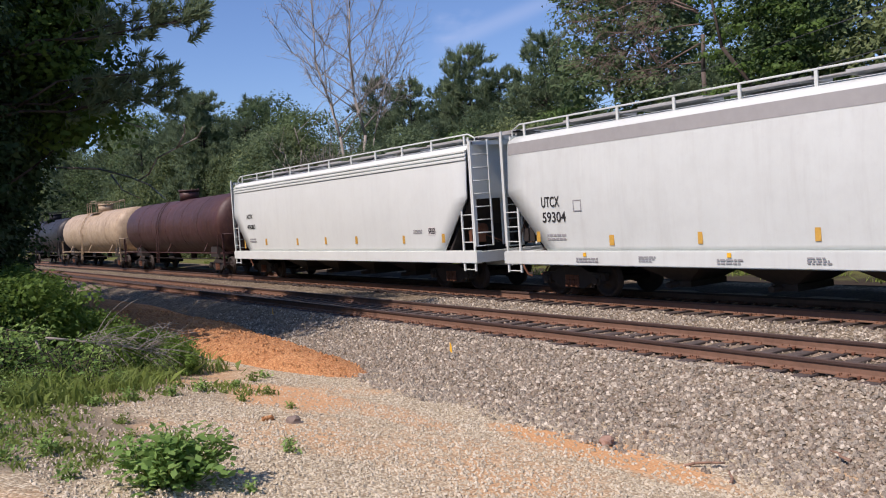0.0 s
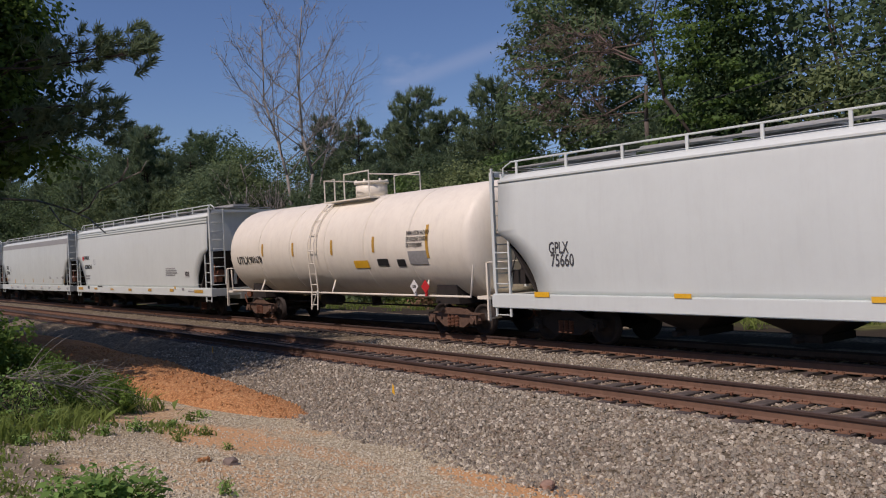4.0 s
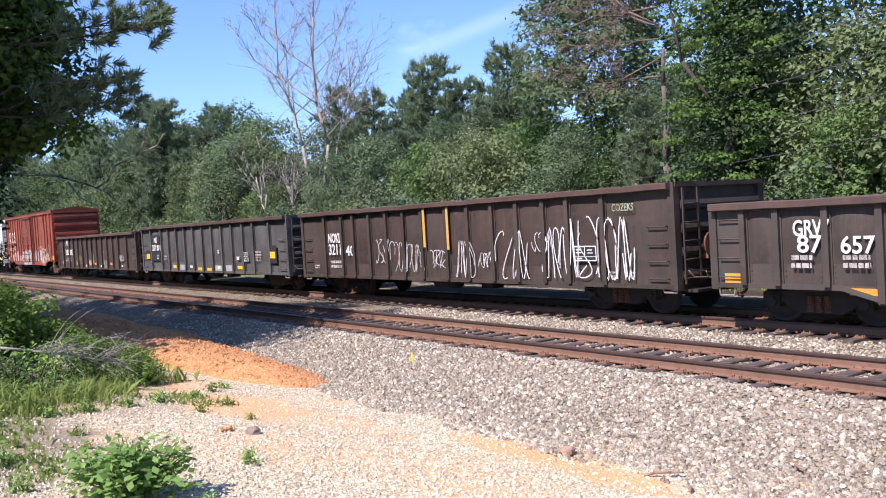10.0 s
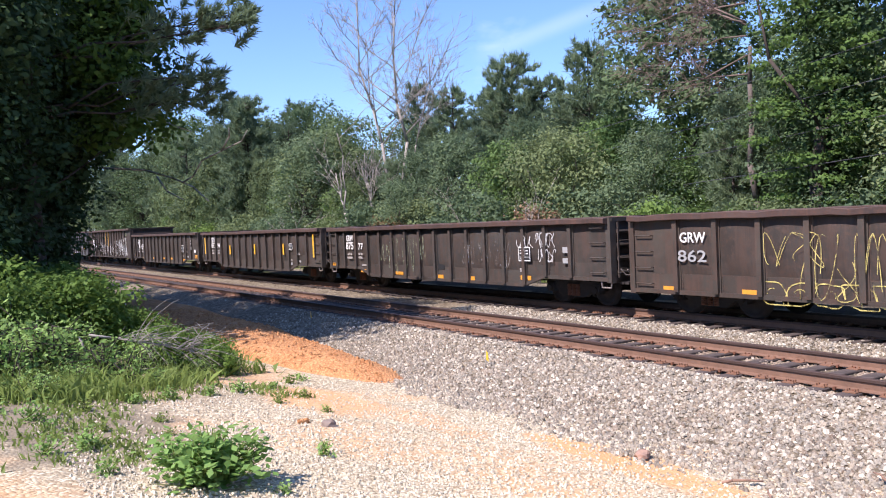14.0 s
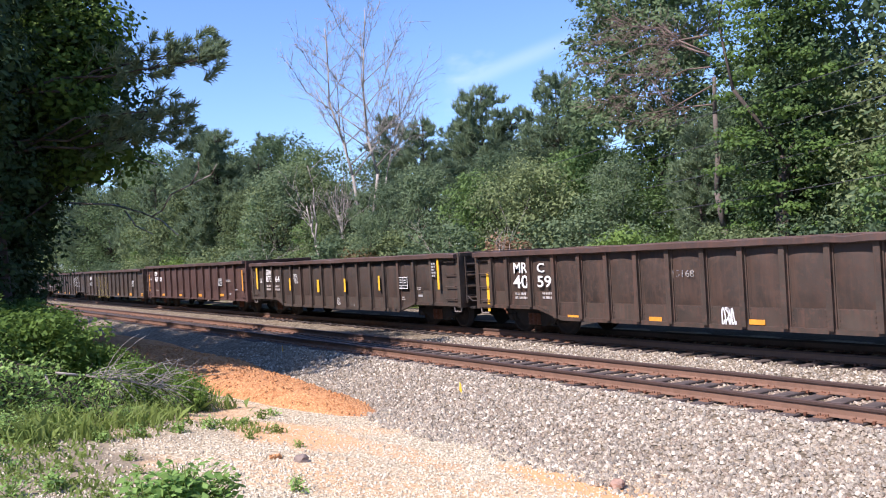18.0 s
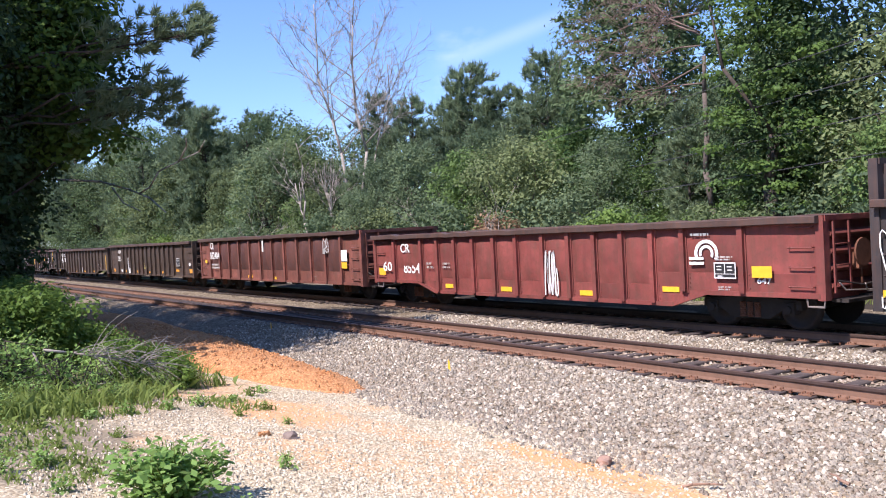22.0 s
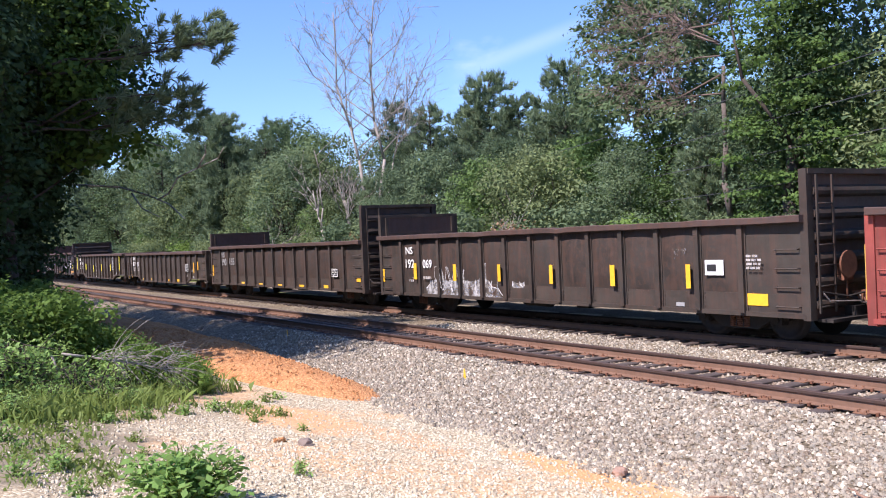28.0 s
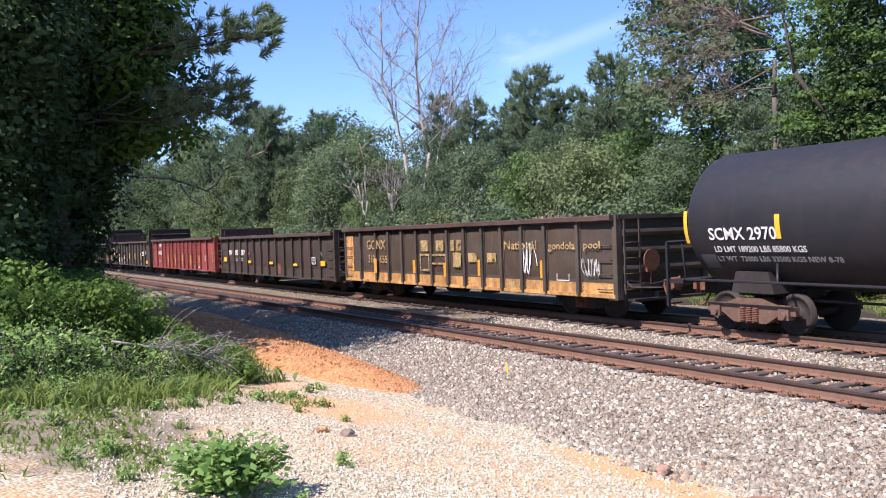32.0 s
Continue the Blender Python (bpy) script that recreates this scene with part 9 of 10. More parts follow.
# ---- trees beside the lot ----
def boughs_of_pine(name, label, x, y, z, arms, seed):
    """A pine whose lower trunk is hidden, with long separate boughs."""
    rng = np.random.default_rng(seed)
    tree = thing(name, label, "pine tree", at=(x, y, z))
    bm = bmesh.new()
    limb(bm, (0, 0, -0.5), (0, 0, 12.0), 0.2, 0.08, rng, 0.02, 8, 5)
    pts, dirs = [], []
    for zz, turn, L, rise in arms:
        a = radians(turn)
        end = np.array((math.cos(a) * L, math.sin(a) * L, zz + rise))
        start = np.array((0, 0, zz))
        limb(bm, start, end, 0.04, 0.012, rng, 0.08, 6, 4)
        for k in range(int(L * 6.5)):
            f = 1.02 - 0.5 * rng.random() ** 1.6
            side = np.array((-math.sin(a), math.cos(a), 0)) * rng.normal() * 0.3
            p = start + (end - start) * f + side + np.array((0, 0, rng.normal() * 0.2 + 0.05))
            pts.append(p)
            d = (end - start) / L * 0.8 + side * 1.1 + np.array((0, 0, 0.4)) + rng.normal(size=3) * 0.3
            dirs.append(d / np.linalg.norm(d))
            if k % 2 == 0:
                tube(bm, start + (end - start) * max(0.25, f - 0.12), p, 0.012, 0.006, 4)
    part("trunk", bm, M["bark"], tree, smooth=True)
    pts, dirs = np.array(pts), np.array(dirs)
    n, needles = len(pts), 70
    p = np.repeat(pts, needles, 0)
    d = np.repeat(dirs, needles, 0) + rng.normal(size=(n * needles, 3)) * 0.5
    d /= np.linalg.norm(d, axis=1)[:, None]
    w = np.cross(d, rng.normal(size=d.shape))
    w /= np.linalg.norm(w, axis=1)[:, None]
    L = 0.27 * rng.uniform(0.6, 1.15, (len(p), 1))
    b = p + np.repeat(dirs, needles, 0) * rng.uniform(-0.12, 0.12, (len(p), 1))
    v = np.stack([b, b + d * L * 0.5 + w * 0.014, b + d * L, b + d * L * 0.5 - w * 0.014], 1).reshape(-1, 3)
    part("crown", soup("crown", v, np.arange(len(p) * 4).reshape(-1, 4), M["needle"]), None, tree)
    return tree


boughs_of_pine("pine_tree", "pine tree reaching long boughs over the lot", -23.6, 3.0, 0.2,
               [(6.35, 57, 5.3, 0.75), (6.5, 60, 5.0, 0.9), (5.2, 54, 4.5, 0.6), (5.0, 58, 4.5, 0.35), (5.3, 64, 3.2, 0.2), (9.0, 180, 3.0, 0.8), (7.0, 240, 3.0, 0.4), (10.6, 130, 2.3, 0.9), (8.0, 300, 3.0, 0.6)], 61)
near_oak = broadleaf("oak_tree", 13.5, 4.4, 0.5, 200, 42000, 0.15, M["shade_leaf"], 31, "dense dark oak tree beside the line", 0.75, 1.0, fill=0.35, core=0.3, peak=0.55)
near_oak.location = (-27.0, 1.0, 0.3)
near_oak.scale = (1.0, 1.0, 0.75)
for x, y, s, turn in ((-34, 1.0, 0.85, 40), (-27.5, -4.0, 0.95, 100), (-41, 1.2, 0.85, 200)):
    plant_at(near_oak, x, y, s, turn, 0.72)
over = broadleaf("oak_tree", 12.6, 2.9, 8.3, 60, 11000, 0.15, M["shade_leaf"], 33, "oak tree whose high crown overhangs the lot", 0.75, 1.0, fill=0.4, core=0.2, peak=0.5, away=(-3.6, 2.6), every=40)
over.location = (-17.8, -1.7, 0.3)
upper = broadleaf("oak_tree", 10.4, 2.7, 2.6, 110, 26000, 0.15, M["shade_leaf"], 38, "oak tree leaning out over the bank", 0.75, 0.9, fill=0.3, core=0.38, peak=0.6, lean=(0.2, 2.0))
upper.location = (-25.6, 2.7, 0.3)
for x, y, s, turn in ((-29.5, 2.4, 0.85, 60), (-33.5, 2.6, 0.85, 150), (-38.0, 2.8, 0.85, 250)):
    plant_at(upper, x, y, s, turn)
def dead_bough(parent, runs):
    """Bare pale boughs that stick out of a crown: each run is a line of bends in the world."""
    inv = Vector(parent.location)
    for r, bends in runs:
        bm = bmesh.new()
        pts = [Vector(p) - inv for p in bends]
        for i in range(len(pts) - 1):
            tube(bm, pts[i], pts[i + 1], r * (1 - 0.75 * i / len(pts)), r * (1 - 0.75 * (i + 1) / len(pts)), 6)
        part("dead_bough", bm, M["dead_wood"], parent, "bare bleached bough")


dead_bough(upper, [(0.036, [(-29.5, 5.2, 4.5), (-27.6, 6.5, 4.26), (-24.5, 6.5, 3.82), (-23.0, 6.6, 3.5), (-21.4, 6.5, 3.07)]),
                   (0.026, [(-26.3, 6.5, 4.0), (-25.2, 6.5, 3.5), (-23.6, 6.5, 3.2)]),
                   (0.026, [(-23.6, 6.5, 3.65), (-22.6, 6.5, 3.75), (-21.8, 6.5, 4.08), (-20.2, 6.5, 4.18), (-18.8, 6.5, 4.26), (-18.4, 6.5, 4.45)]),
                   (0.025, [(-20.2, 6.5, 4.18), (-19.6, 6.5, 4.45), (-19.3, 6.4, 4.6)]),
                   (0.035, [(-28.4, 5.8, 5.4), (-26.4, 6.5, 5.8), (-25.9, 6.5, 6.1)]),
                   (0.03, [(-26.2, 6.5, 5.8), (-24.7, 6.5, 5.33), (-22.6, 6.5, 4.89)])])
# the lighter bush leaves put a sunlit look into this crown's colour
shelf = broadleaf("oak_tree", 8.8, 1.5, 4.6, 50, 11000, 0.15, M["bush_leaf"], 47, "oak tree with a leafy bough over the bank", 0.7, 0.75, fill=0.4, core=0.2, peak=0.45, away=(0.9, 2.6), every=40)
shelf.location = (-25.3, 2.4, 0.2)
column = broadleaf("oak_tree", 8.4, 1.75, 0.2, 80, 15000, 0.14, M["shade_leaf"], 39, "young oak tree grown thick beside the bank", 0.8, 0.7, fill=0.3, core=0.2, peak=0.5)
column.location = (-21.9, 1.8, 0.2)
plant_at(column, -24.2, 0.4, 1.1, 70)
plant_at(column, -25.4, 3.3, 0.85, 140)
# copy added mostly out of view, to cast shade on the clay mound
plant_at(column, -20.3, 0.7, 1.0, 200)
# unseen tall trees, added to keep the sun off the oaks beside the lot
for x, y, s, turn in ((-26, -5.5, 1.2, 15), (-31, -5.5, 1.25, 130), (-37, -5.0, 1.2, 220)):
    plant_at(K["oak2"], x, y, s, turn)
for x, y, s, k in ((-26.5, 2.3, 0.9, "shrub2"), (-27.5, 1.6, 1.0, "shrub2"), (-30, 1.8, 1.0, "shrub2"), (-25.0, 1.2, 1.0, "shrub2"), (-34, 1.8, 1.1, "shrub2"), (-40, 2.0, 1.2, "shrub2"), (-47, 2.4, 1.3, "shrub3"), (-55, 2.8, 1.4, "shrub2"), (-64, 3.2, 1.5, "shrub3")):
    plant_at(K[k], x, y, s, rnd.uniform(0, 360))
for x, y, s in ((-48, 1, 0.78), (-58, 1, 0.8), (-70, 1, 0.8), (-84, 1, 0.8), (-100, 1, 0.8)):
    plant_at(K["oak2"], x, y, s, rnd.uniform(0, 360))

bush = broadleaf("bush", 1.45, 1.45, 0.1, 70, 6500, 0.105, M["bush_leaf"], 34, "tangled green bush at the lot's edge", 0.85, 0.34, False, fill=0.5, core=0.2)
bush.location = (-17.6, 2.6, float(ground_height(-17.6, 2.6)))
bush.scale = (0.9, 0.9, 0.82)
for x, y, s, turn in ((-16.5, 1.1, 0.8, 80), (-18.6, 1.0, 0.95, 220), (-19.8, 2.6, 0.85, 300), (-18.3, 3.9, 0.55, 160), (-16.0, 3.9, 0.5, 30), (-16.4, 4.7, 0.42, 10), (-15.7, 4.7, 0.36, 120), (-21.0, 1.0, 1.1, 70), (-20.8, 3.9, 0.55, 200), (-15.7, -0.2, 0.85, 190), (-22.4, 2.6, 0.8, 20)):
    plant_at(bush, x, y, s, turn)
herb = shoots("weed_clump", 46, 0.6, 0.62, 0.075, M["weed"], 36, "clump of fresh green weeds at the lot's edge", per=20, category="weed")
herb.location = (-14.7, 1.9, float(ground_height(-14.7, 1.9)))
for x, y, s, turn in ((-15.2, 1.0, 1.2, 30), (-14.0, 1.2, 1.1, 80), (-14.5, 2.7, 1.0, 140), (-14.3, 0.7, 1.3, 40), (-14.9, 1.6, 1.3, 310), (-15.4, 2.3, 1.1, 95), (-15.3, 3.4, 0.8, 220), (-13.6, 0.6, 0.9, 250), (-13.9, 2.1, 0.6, 300), (-15.1, 4.3, 0.5, 10), (-14.0, 3.3, 0.45, 60), (-14.9, 0.2, 1.1, 190), (-16.0, 0.2, 1.3, 200), (-13.0, 1.5, 0.6, 340), (-15.6, 5.0, 0.4, 100), (-13.2, 0.0, 0.8, 20)):
    plant_at(herb, x, y, s, turn)


def fallen_branch():
    """A fallen dead branch lying on the bush: bleached, forked, with fine arching twigs."""
    rng = np.random.default_rng(71)
    ob = thing("fallen_branch", "bleached fallen branch lying across the bush", "branch", at=(-14.9, 2.5, 0.78))
    bm = bmesh.new()
    main = [Vector((0, 0.0, 0.0)), Vector((0, 0.45, -0.10)), Vector((0.05, 1.1, -0.27)), Vector((0.1, 1.8, -0.50))]
    for i in range(3):
        tube(bm, main[i], main[i + 1], 0.024 - 0.006 * i, 0.018 - 0.006 * i, 7)
    part("wood", bm, M["dead_wood"], ob)
    for low, r in (([(0.0, -0.15, 0.0), (0.05, -0.05, -0.3), (0.1, 0.2, -0.55), (0.15, 0.5, -0.74)], 0.02), ([(0.05, 0.2, -0.55), (0.1, 0.5, -0.55), (0.15, 0.75, -0.62), (0.2, 0.95, -0.60)], 0.014)):
        bm = bmesh.new()
        pts = [Vector(p) for p in low]
        for i in range(3):
            tube(bm, pts[i], pts[i + 1], r * (1 - 0.2 * i), r * (0.8 - 0.2 * i), 6)
        part("fork", bm, M["dead_wood"], ob)
    bm = bmesh.new()
    for i in range(46):
        f = rng.uniform(0.3, 1.0) * 3
        k = min(2, int(f))
        p = main[k].lerp(main[k + 1], f - k)
        d = Vector((rng.normal() * 0.35, 0.8 + rng.normal() * 0.3, rng.normal() * 0.42 + 0.12)).normalized()
        L = rng.uniform(0.4, 1.15)
        q = [p]
        for j in range(5):
            q.append(q[-1] + d * L / 5)
            d = (d + Vector((0.02, 0.07, -0.17)) + Vector(rng.normal(size=3) * 0.06)).normalized()
        for j in range(5):
            tube(bm, q[j], q[j + 1], 0.008 - 0.0011 * j, 0.0069 - 0.0011 * j, 4)
        for _ in range(2):
            e = q[rng.integers(1, 4)]
            tube(bm, e, e + (d + Vector(rng.normal(size=3) * 0.6)).normalized() * L * 0.3, 0.005, 0.003, 3)
    tagged(part("twig_spray", bm, M["dead_wood"], ob), kind="stuff")


fallen_branch()


def weed(name, x, y, size, stems, leaf, seed, mat, label):
    """A leafy weed: several stems with broad leaves that overlap."""
    rng = np.random.default_rng(seed)
    ob = thing(name, label, "weed", at=(x, y, float(ground_height(x, y)) - 0.02))
    bm = bmesh.new()
    pts = []
    for i in range(stems):
        a = rng.uniform(0, 2 * math.pi)
        r = size * rng.uniform(0.1, 0.75)
        top = Vector((math.cos(a) * r, math.sin(a) * r, size * rng.uniform(0.45, 0.95) * (1.1 - 0.5 * r / size)))
        limb(bm, (rng.normal() * 0.03, rng.normal() * 0.03, 0), top, 0.008, 0.004, rng, 0.15, 4, 3)
        for k in range(int(10 + size * 14)):
            f = rng.uniform(0.25, 1.05)
            pts.append(np.array(top) * f + rng.normal(size=3) * leaf * 0.75)
    tagged(part("stem", bm, M["grass"], ob), kind="stuff")
    pts = np.array(pts)
    pts[:, 2] = np.abs(pts[:, 2])
    part("leaves", leaf_soup("leaves", pts, leaf * rng.uniform(0.7, 1.3, len(pts)), rng, mat, 0.6, 0.9, 0.1), None, ob)
    return ob


weed("broadleaf_weed", -7.75, 2.2, 0.72, 90, 0.088, 81, M["weed"], "broad-leaved green weed growing in the gravel").scale = (1.1, 1.1, 0.8)
SMALL = [weed("small_weed", -8.67, 3.74, 0.2, 6, 0.055, 82, M["weed"], "small green weed sprouting from the gravel"),
         weed("small_weed", -9.68, 1.56, 0.3, 9, 0.06, 84, M["weed"], "small green weed sprouting from the gravel"),
         weed("small_weed", -11.0, 2.6, 0.16, 6, 0.045, 87, M["grass"], "small dull green weed in the gravel")]
for x, y, k, s in ((-7.3, 2.73, 0, 0.75), (-9.53, 1.12, 1, 0.8), (-9.0, 3.9, 2, 0.7), (-12.2, 4.6, 2, 1.1), (-13.3, 4.4, 1, 0.9), (-8.4, 1.5, 0, 1.0), (-12.8, 5.2, 2, 1.2), (-11.4, 1.2, 1, 1.0), (-11.9, 1.9, 2, 1.3), (-12.4, 2.6, 0, 1.0), (-10.6, 1.9, 2, 1.0),
                   (-12.8, 3.2, 1, 0.8), (-13.0, 3.8, 0, 1.1), (-13.6, 5.0, 0, 1.0), (-14.2, 5.5, 2, 1.3), (-10.2, 2.5, 2, 0.8), (-9.1, 1.9, 2, 1.0), (-12.0, 0.9, 0, 1.3), (-13.0, 1.6, 1, 0.9), (-10.9, 1.35, 0, 0.8), (-14.6, 5.9, 0, 1.0), (-11.3, 4.9, 2, 0.9), (-13.4, 2.6, 1, 0.9)):
    plant_at(SMALL[k], x, y, s, rnd.uniform(0, 360), 1.0, 0.02)


def grass_field(name, count, areas, blade, seed, label, mat):
    rng = np.random.default_rng(seed)
    xs, ys = [], []
    for x0, x1, y0, y1, share in areas:
        k = int(count * share)
        cx, cy = rng.uniform(x0, x1, max(1, k // 40)), rng.uniform(y0, y1, max(1, k // 40))
        pick = rng.integers(0, len(cx), k)
        xs.append(cx[pick] + rng.normal(size=k) * 0.16)
        ys.append(cy[pick] + rng.normal(size=k) * 0.16)
    x, y = np.concatenate(xs), np.concatenate(ys)
    n = len(x)
    base = np.stack([x, y, ground_height(x, y) - 0.01], 1)
    L = blade * rng.uniform(0.45, 1.2, (n, 1))
    d = rng.normal(size=(n, 3)) * 0.4
    d[:, 2] = 1
    d /= np.linalg.norm(d, axis=1)[:, None]
    w = np.cross(d, rng.normal(size=(n, 3)))
    w /= np.linalg.norm(w, axis=1)[:, None]
    tip = base + d * L + np.stack([rng.normal(size=n) * 0.3, rng.normal(size=n) * 0.3, -rng.random(n) * 0.25], 1) * L
    mid = base + d * L * 0.55
    wd = 0.006 + 0.012 * rng.random((n, 1))
    v = np.stack([base - w * wd, base + w * wd, mid + w * wd * 0.8, tip, mid - w * wd * 0.8], 1).reshape(-1, 3)
    f = (np.arange(n)[:, None] * 5 + np.arange(5)[None]).tolist()
    ob = new(name, soup(name, v.tolist(), f, mat))
    return tagged(ob, label, "grass", kind="stuff")


grass_field("grass", 8000, [(-17.0, -12.6, 0.0, 2.6, 0.62), (-15.2, -13.6, 2.2, 4.2, 0.10), (-19, -15.4, 3.6, 5.6, 0.18)], 0.36, 91, "tufts of fresh green grass along the lot's edge", M["grass"])
grass_field("short_grass", 2400, [(-13.2, -8.8, 0.0, 2.3, 0.7), (-14.5, -12.2, 2.3, 5.2, 0.3)], 0.12, 96, "short sparse grass in the gravel", M["grass"])
grass_field("verge_grass", 6000, [(-60, 3, 20.6, 24.6, 1.0)], 0.3, 92, "rough grass beyond the far track", M["grass"])


# ---- earth and stones ----
def clay_mound():
    xs, ys = np.arange(-31.0, -12.8, 0.1), np.arange(4.2, 9.2, 0.1)

    def height(x, y):
        t = np.clip((x + 26.0) / 12.4, 0, 1)
        mid = 6.25 + 1.2 * t
        wide = 2.1 * (1 - t) ** 0.65 + 0.15
        d = np.abs(y - mid - 0.15 * lumps(x, y, 2.0, 3.0)) / wide
        k = np.clip(1 - d ** 2, 0, 1) ** 0.8 * smooth_step(-31, -28, x) * smooth_step(-13.3, -15.2, x)
        bed = np.where(y > 6.6, bed_height(y), -9)
        base = np.maximum(ground_height(x, y), bed)
        top = 0.22 + 0.62 * (1 - t) + 0.08 * lumps(x, y, 2.2, 1.2) + 0.035 * lumps(x, y, 0.7, 4.1) + 0.015 * lumps(x, y, 0.3, 2.7)
        return base - 0.06 + k * top + 0.01 * lumps(x, y, 0.8, 2.0) * k

    v, q = sheet(xs, ys, height)
    ob = new("clay_mound", soup("clay_mound", v, q, M["clay"], True))
    tagged(ob, "low tongue of orange clay spilled beside the ballast", "earth", kind="structure")
    rng = np.random.default_rng(17)
    n = 3000
    f = stone_field("clay_clods", n, 18, (-24, -13.6, 5.2, 8.4), (0.012, 0.055), M["clay"], lambda x, y: height(x, y) - 0.005, lambda x, y, r: height(x, y) > np.maximum(ground_height(x, y), np.where(y > 6.6, bed_height(y), -9)) + 0.03)
    tagged(f, "loose clods of orange clay on the spilled earth", "earth", kind="stuff")


clay_mound()


def pin_flag(x, y, z, tall, mat, label):
    ob = thing("marker_flag", label, "marker flag", at=(x, y, z))
    bm = bmesh.new()
    tube(bm, (0, 0, -0.05), (0.02, 0.02, tall), 0.004, n=5)
    part("wire", bm, M["galv"], ob)
    bm = bmesh.new()
    prism(bm, [(0.0, tall - 0.16), (0.09, tall - 0.2), (0.07, tall - 0.04), (0.02, tall)], 0.018, 0.022)
    part("flag", bm, mat, ob)


pin_flag(-22.3, 9.35, float(bed_height(9.35)), 0.36, D["yellow"], "small yellow marker flag on a wire stake")
pin_flag(-13.35, 8.96, float(bed_height(8.96)), 0.30, D["yellow"], "crumpled yellow marker flag in the ballast")


def rock(name, x, y, z, r, seed, mat, label):
    rng = np.random.default_rng(seed)
    bm = bmesh.new()
    bmesh.ops.create_icosphere(bm, subdivisions=2, radius=r)
    for v in bm.verts:
        n = v.co.normalized()
        v.co *= 0.75 + 0.4 * noise.noise(n * 1.7 + Vector((seed, 0, 0)))
        v.co.z *= 0.6
        v.co.x *= 1.25
    ob = new(name, mesh_of(name, bm, mat))
    ob.location = (x, y, z + r * 0.25)
    ob.rotation_euler = (0, 0, rng.uniform(0, 6))
    return tagged(ob, label, "rock")


rock("rock", -10.2, 4.45, float(ground_height(-10.2, 4.45)), 0.12, 3, M["brown_stone"], "grey-brown rock lying on the gravel")
rock("rock", -7.5, 7.15, float(ground_height(-7.5, 7.15)) + 0.02, 0.12, 4, M["tan_stone"], "pinkish-brown rock at the edge of the ballast")
rock("rock", -10.5, 4.25, float(ground_height(-10.5, 4.25)), 0.09, 5, M["clay"], "orange-brown rock lying on the gravel")
for k, (x, y, turn, L) in enumerate(((-6.12, 7.19, 35, 0.40), (-5.62, 7.0, 120, 0.28), (-5.2, 8.2, 150, 0.30))):
    bm = bmesh.new()
    rng = np.random.default_rng(100 + k)
    limb(bm, (-L / 2, 0, 0), (L / 2, 0.05, 0.03), 0.018, 0.01, rng, 0.15, 5, 3)
    st = new("stick", mesh_of("stick", bm, M["old_stick"]))
    zz = max(float(ground_height(x, y)), float(bed_height(y)))
    st.location, st.rotation_euler = (x, y, zz + 0.03), (0, 0, radians(turn))
    tagged(st, "brown broken stick on the ballast", "stick")


def bed_or_lot(x, y):
    return np.maximum(bed_height(y) - 0.02 + 0.025 * lumps(x, y, 0.45, 1.0), ground_height(x, y))


f1 = stone_field("ballast_stones", 60000, 1, (-26, 3, 6.95, 10.55), (0.019, 0.052), M["ballast_stone"], lambda x, y: bed_or_lot(x, y),
                 lambda x, y, r: r.random(len(x)) < (0.25 + 0.75 * smooth_step(-26, -12, x)) * smooth_step(6.85, 7.5, y + 0.3 * lumps(x, y, 0.8, 2)))
tagged(f1, "loose grey crushed stones of the ballast shoulder", "ballast", kind="stuff")
f2 = stone_field("crib_stones", 10000, 2, (-22, 3, 10.5, 12.9), (0.02, 0.045), M["crib_stone"], lambda x, y: bed_or_lot(x, y) - 0.006)
f4 = stone_field("middle_stones", 9000, 4, (-22, 3, 12.9, 14.85), (0.02, 0.05), M["ballast_stone"], lambda x, y: bed_or_lot(x, y))
tagged(f4, "loose pale grey stones between the two tracks", "ballast", kind="stuff")
tagged(f2, "loose grey stones between ties and tracks", "ballast", kind="stuff")
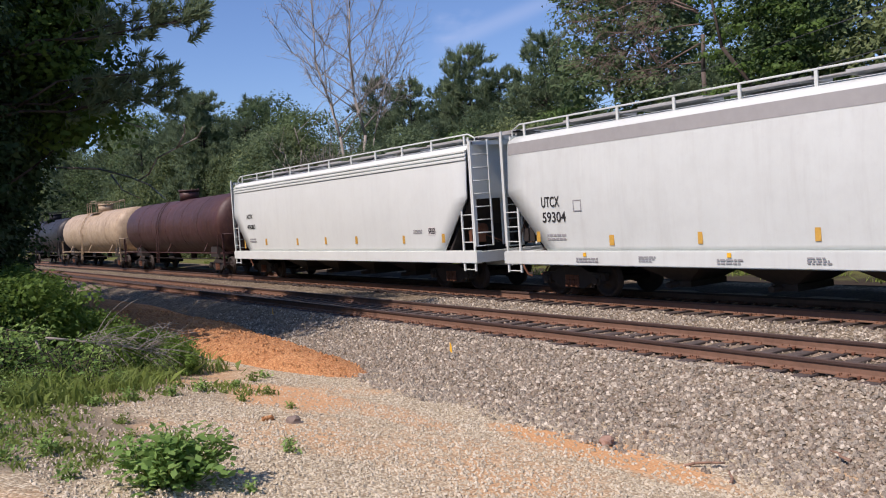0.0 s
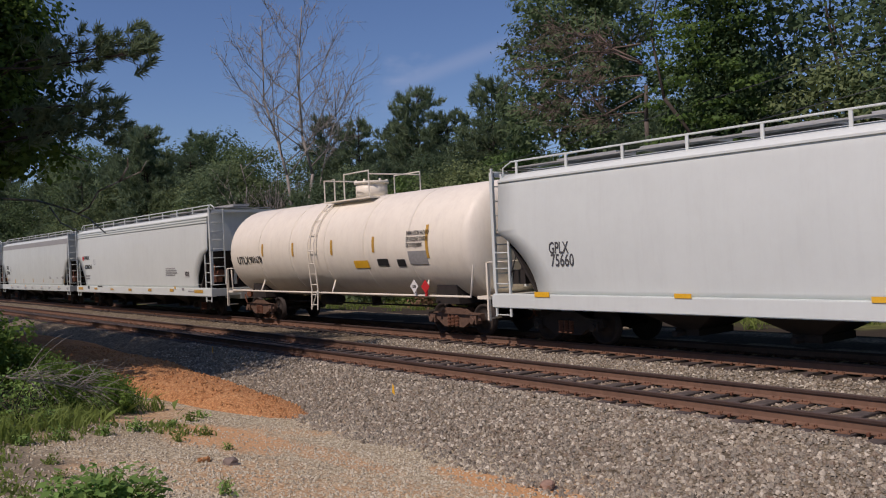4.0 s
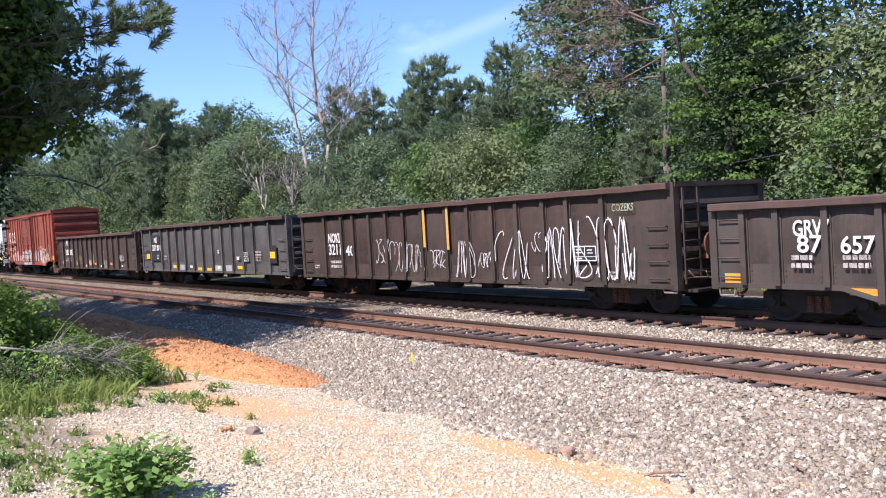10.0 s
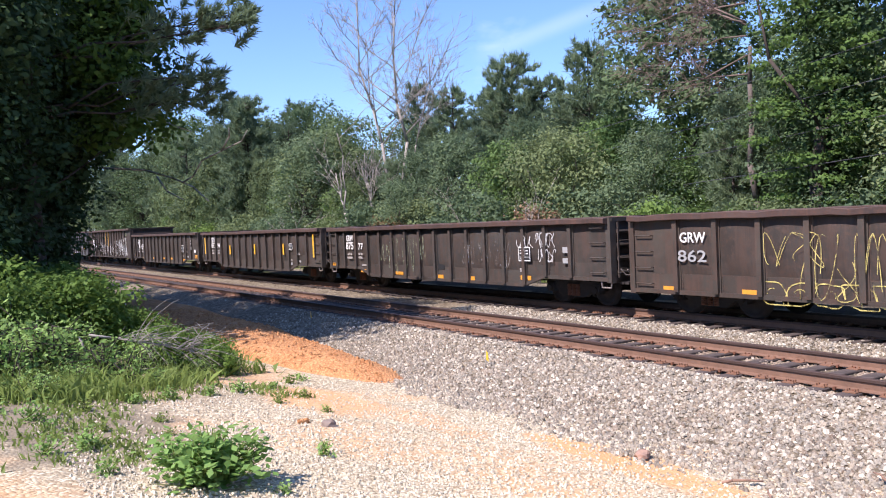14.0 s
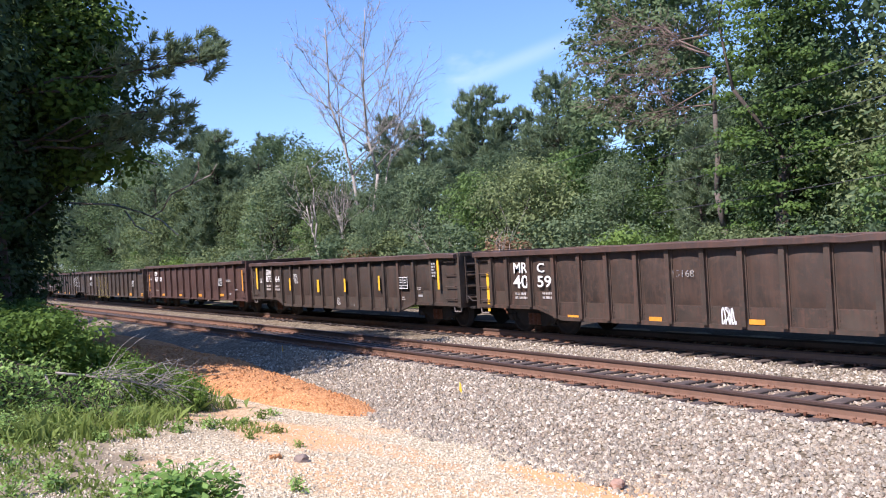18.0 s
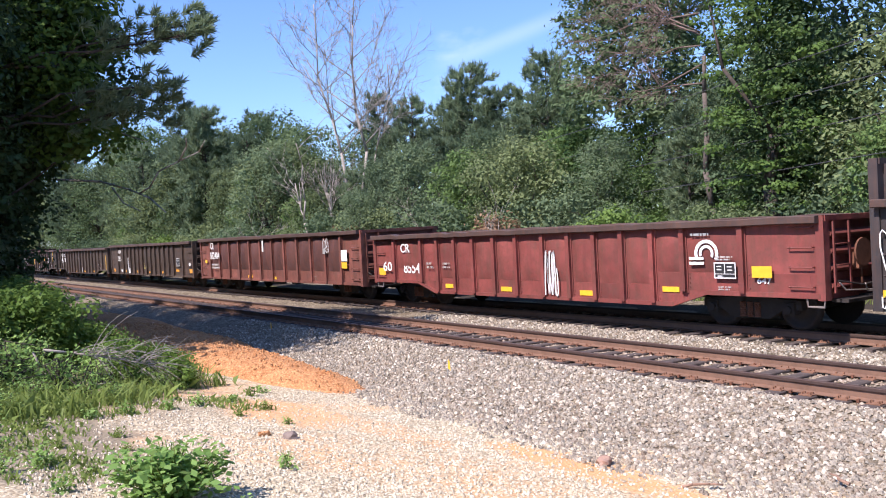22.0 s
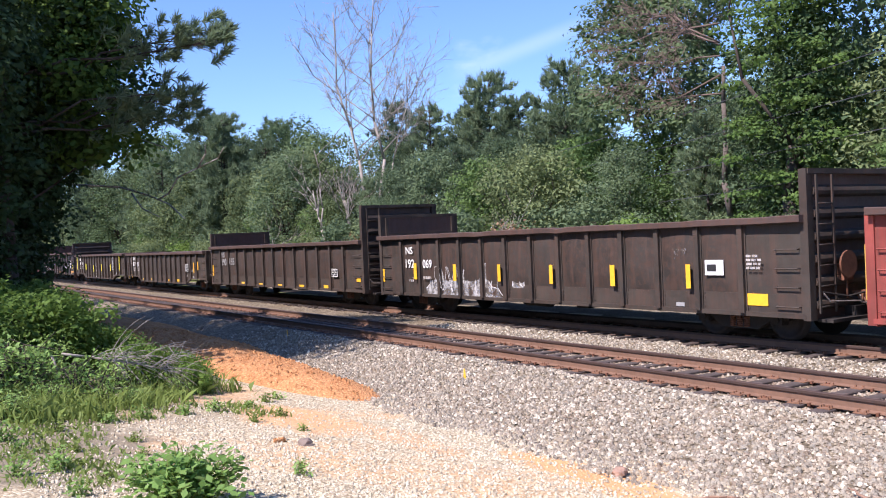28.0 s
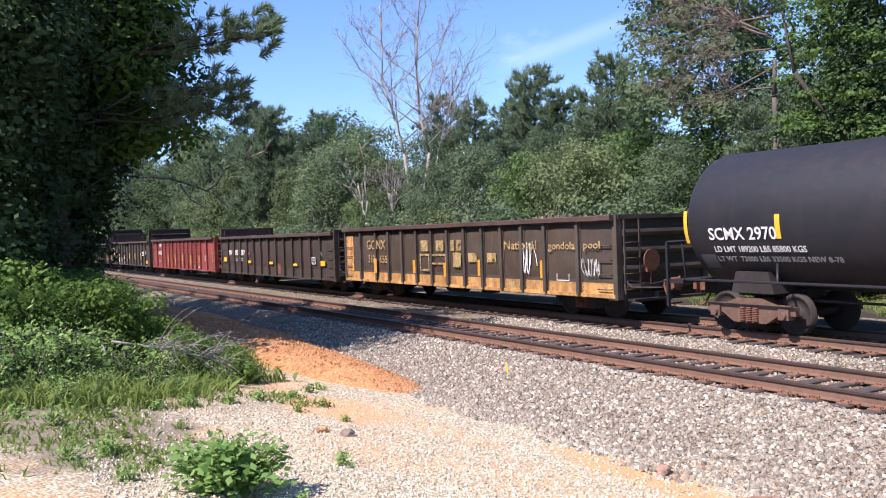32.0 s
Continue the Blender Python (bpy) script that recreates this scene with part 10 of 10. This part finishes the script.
f3 = stone_field("lot_stones", 36000, 3, (-14.5, -2.5, 1.2, 7.5), (0.011, 0.029), M["pad_stone"], lambda x, y: ground_height(x, y),
                 lambda x, y, r: r.random(len(x)) < (0.45 + 0.55 * smooth_step(-13, -7, x)) * (0.4 + 0.6 * smooth_step(0.4, 1.6, np.hypot((x + 7.3) / 1.9, (y - 6.8) / 0.42) + 0.5 * lumps(x, y, 0.5, 1.0)))
                 * (0.3 + 0.7 * np.maximum(smooth_step(-11.0, -8.8, x), smooth_step(2.2, 3.6, y)))
                 * (0.4 + 0.6 * smooth_step(0.6, 1.4, np.hypot((x + 12.4) / 1.7, (y - 5.3) / 0.85) + 0.5 * lumps(x, y, 0.6, 2.0))))
tagged(f3, "loose pale stones of the gravel lot", "gravel", kind="stuff")


# ---- wires along the wood ----
def wires():
    ob = thing("overhead_wires", "four thin overhead wires sagging along the wood", "wires")
    for k in range(4):
        bm = bmesh.new()
        a, b = Vector((-75, 39.5, 3.2 + k * 1.0)), Vector((12, 17.8, 5.2 + k * 1.15))
        pts = []
        for i in range(15):
            t = i / 14
            p = a.lerp(b, t)
            p.z -= 1.0 * 4 * t * (1 - t)
            pts.append(p)
        rings = [[bm.verts.new((p.x + 0.011 * math.cos(j * math.pi / 2), p.y, p.z + 0.011 * math.sin(j * math.pi / 2))) for j in range(4)] for p in pts]
        for r0, r1 in zip(rings, rings[1:]):
            for j in range(4):
                bm.faces.new((r0[j], r0[(j + 1) % 4], r1[(j + 1) % 4], r1[j]))
        part("wire", bm, M["line_wire"], ob)


wires()
# the first of each kind takes a place of its own at the back of the wood
for i, k in enumerate(K.values()):
    k.location = (-160 - 5 * i, 40 + (i % 3) * 4, -0.5)

# ---- the train rolls away ----
def travelled(t):
    return 13.4328 * t + 0.0124307 * t * t + 0.000152206 * t ** 3


def motions():
    for car in CARS:
        x0 = car.location.x
        walk(car, [(t, pose(x0 - travelled(t), FAR_Y, 0)) for t in [0.0, 0.1] + [float(k) for k in range(2, 32, 2)] + [31.9, 32.0]])


motions()
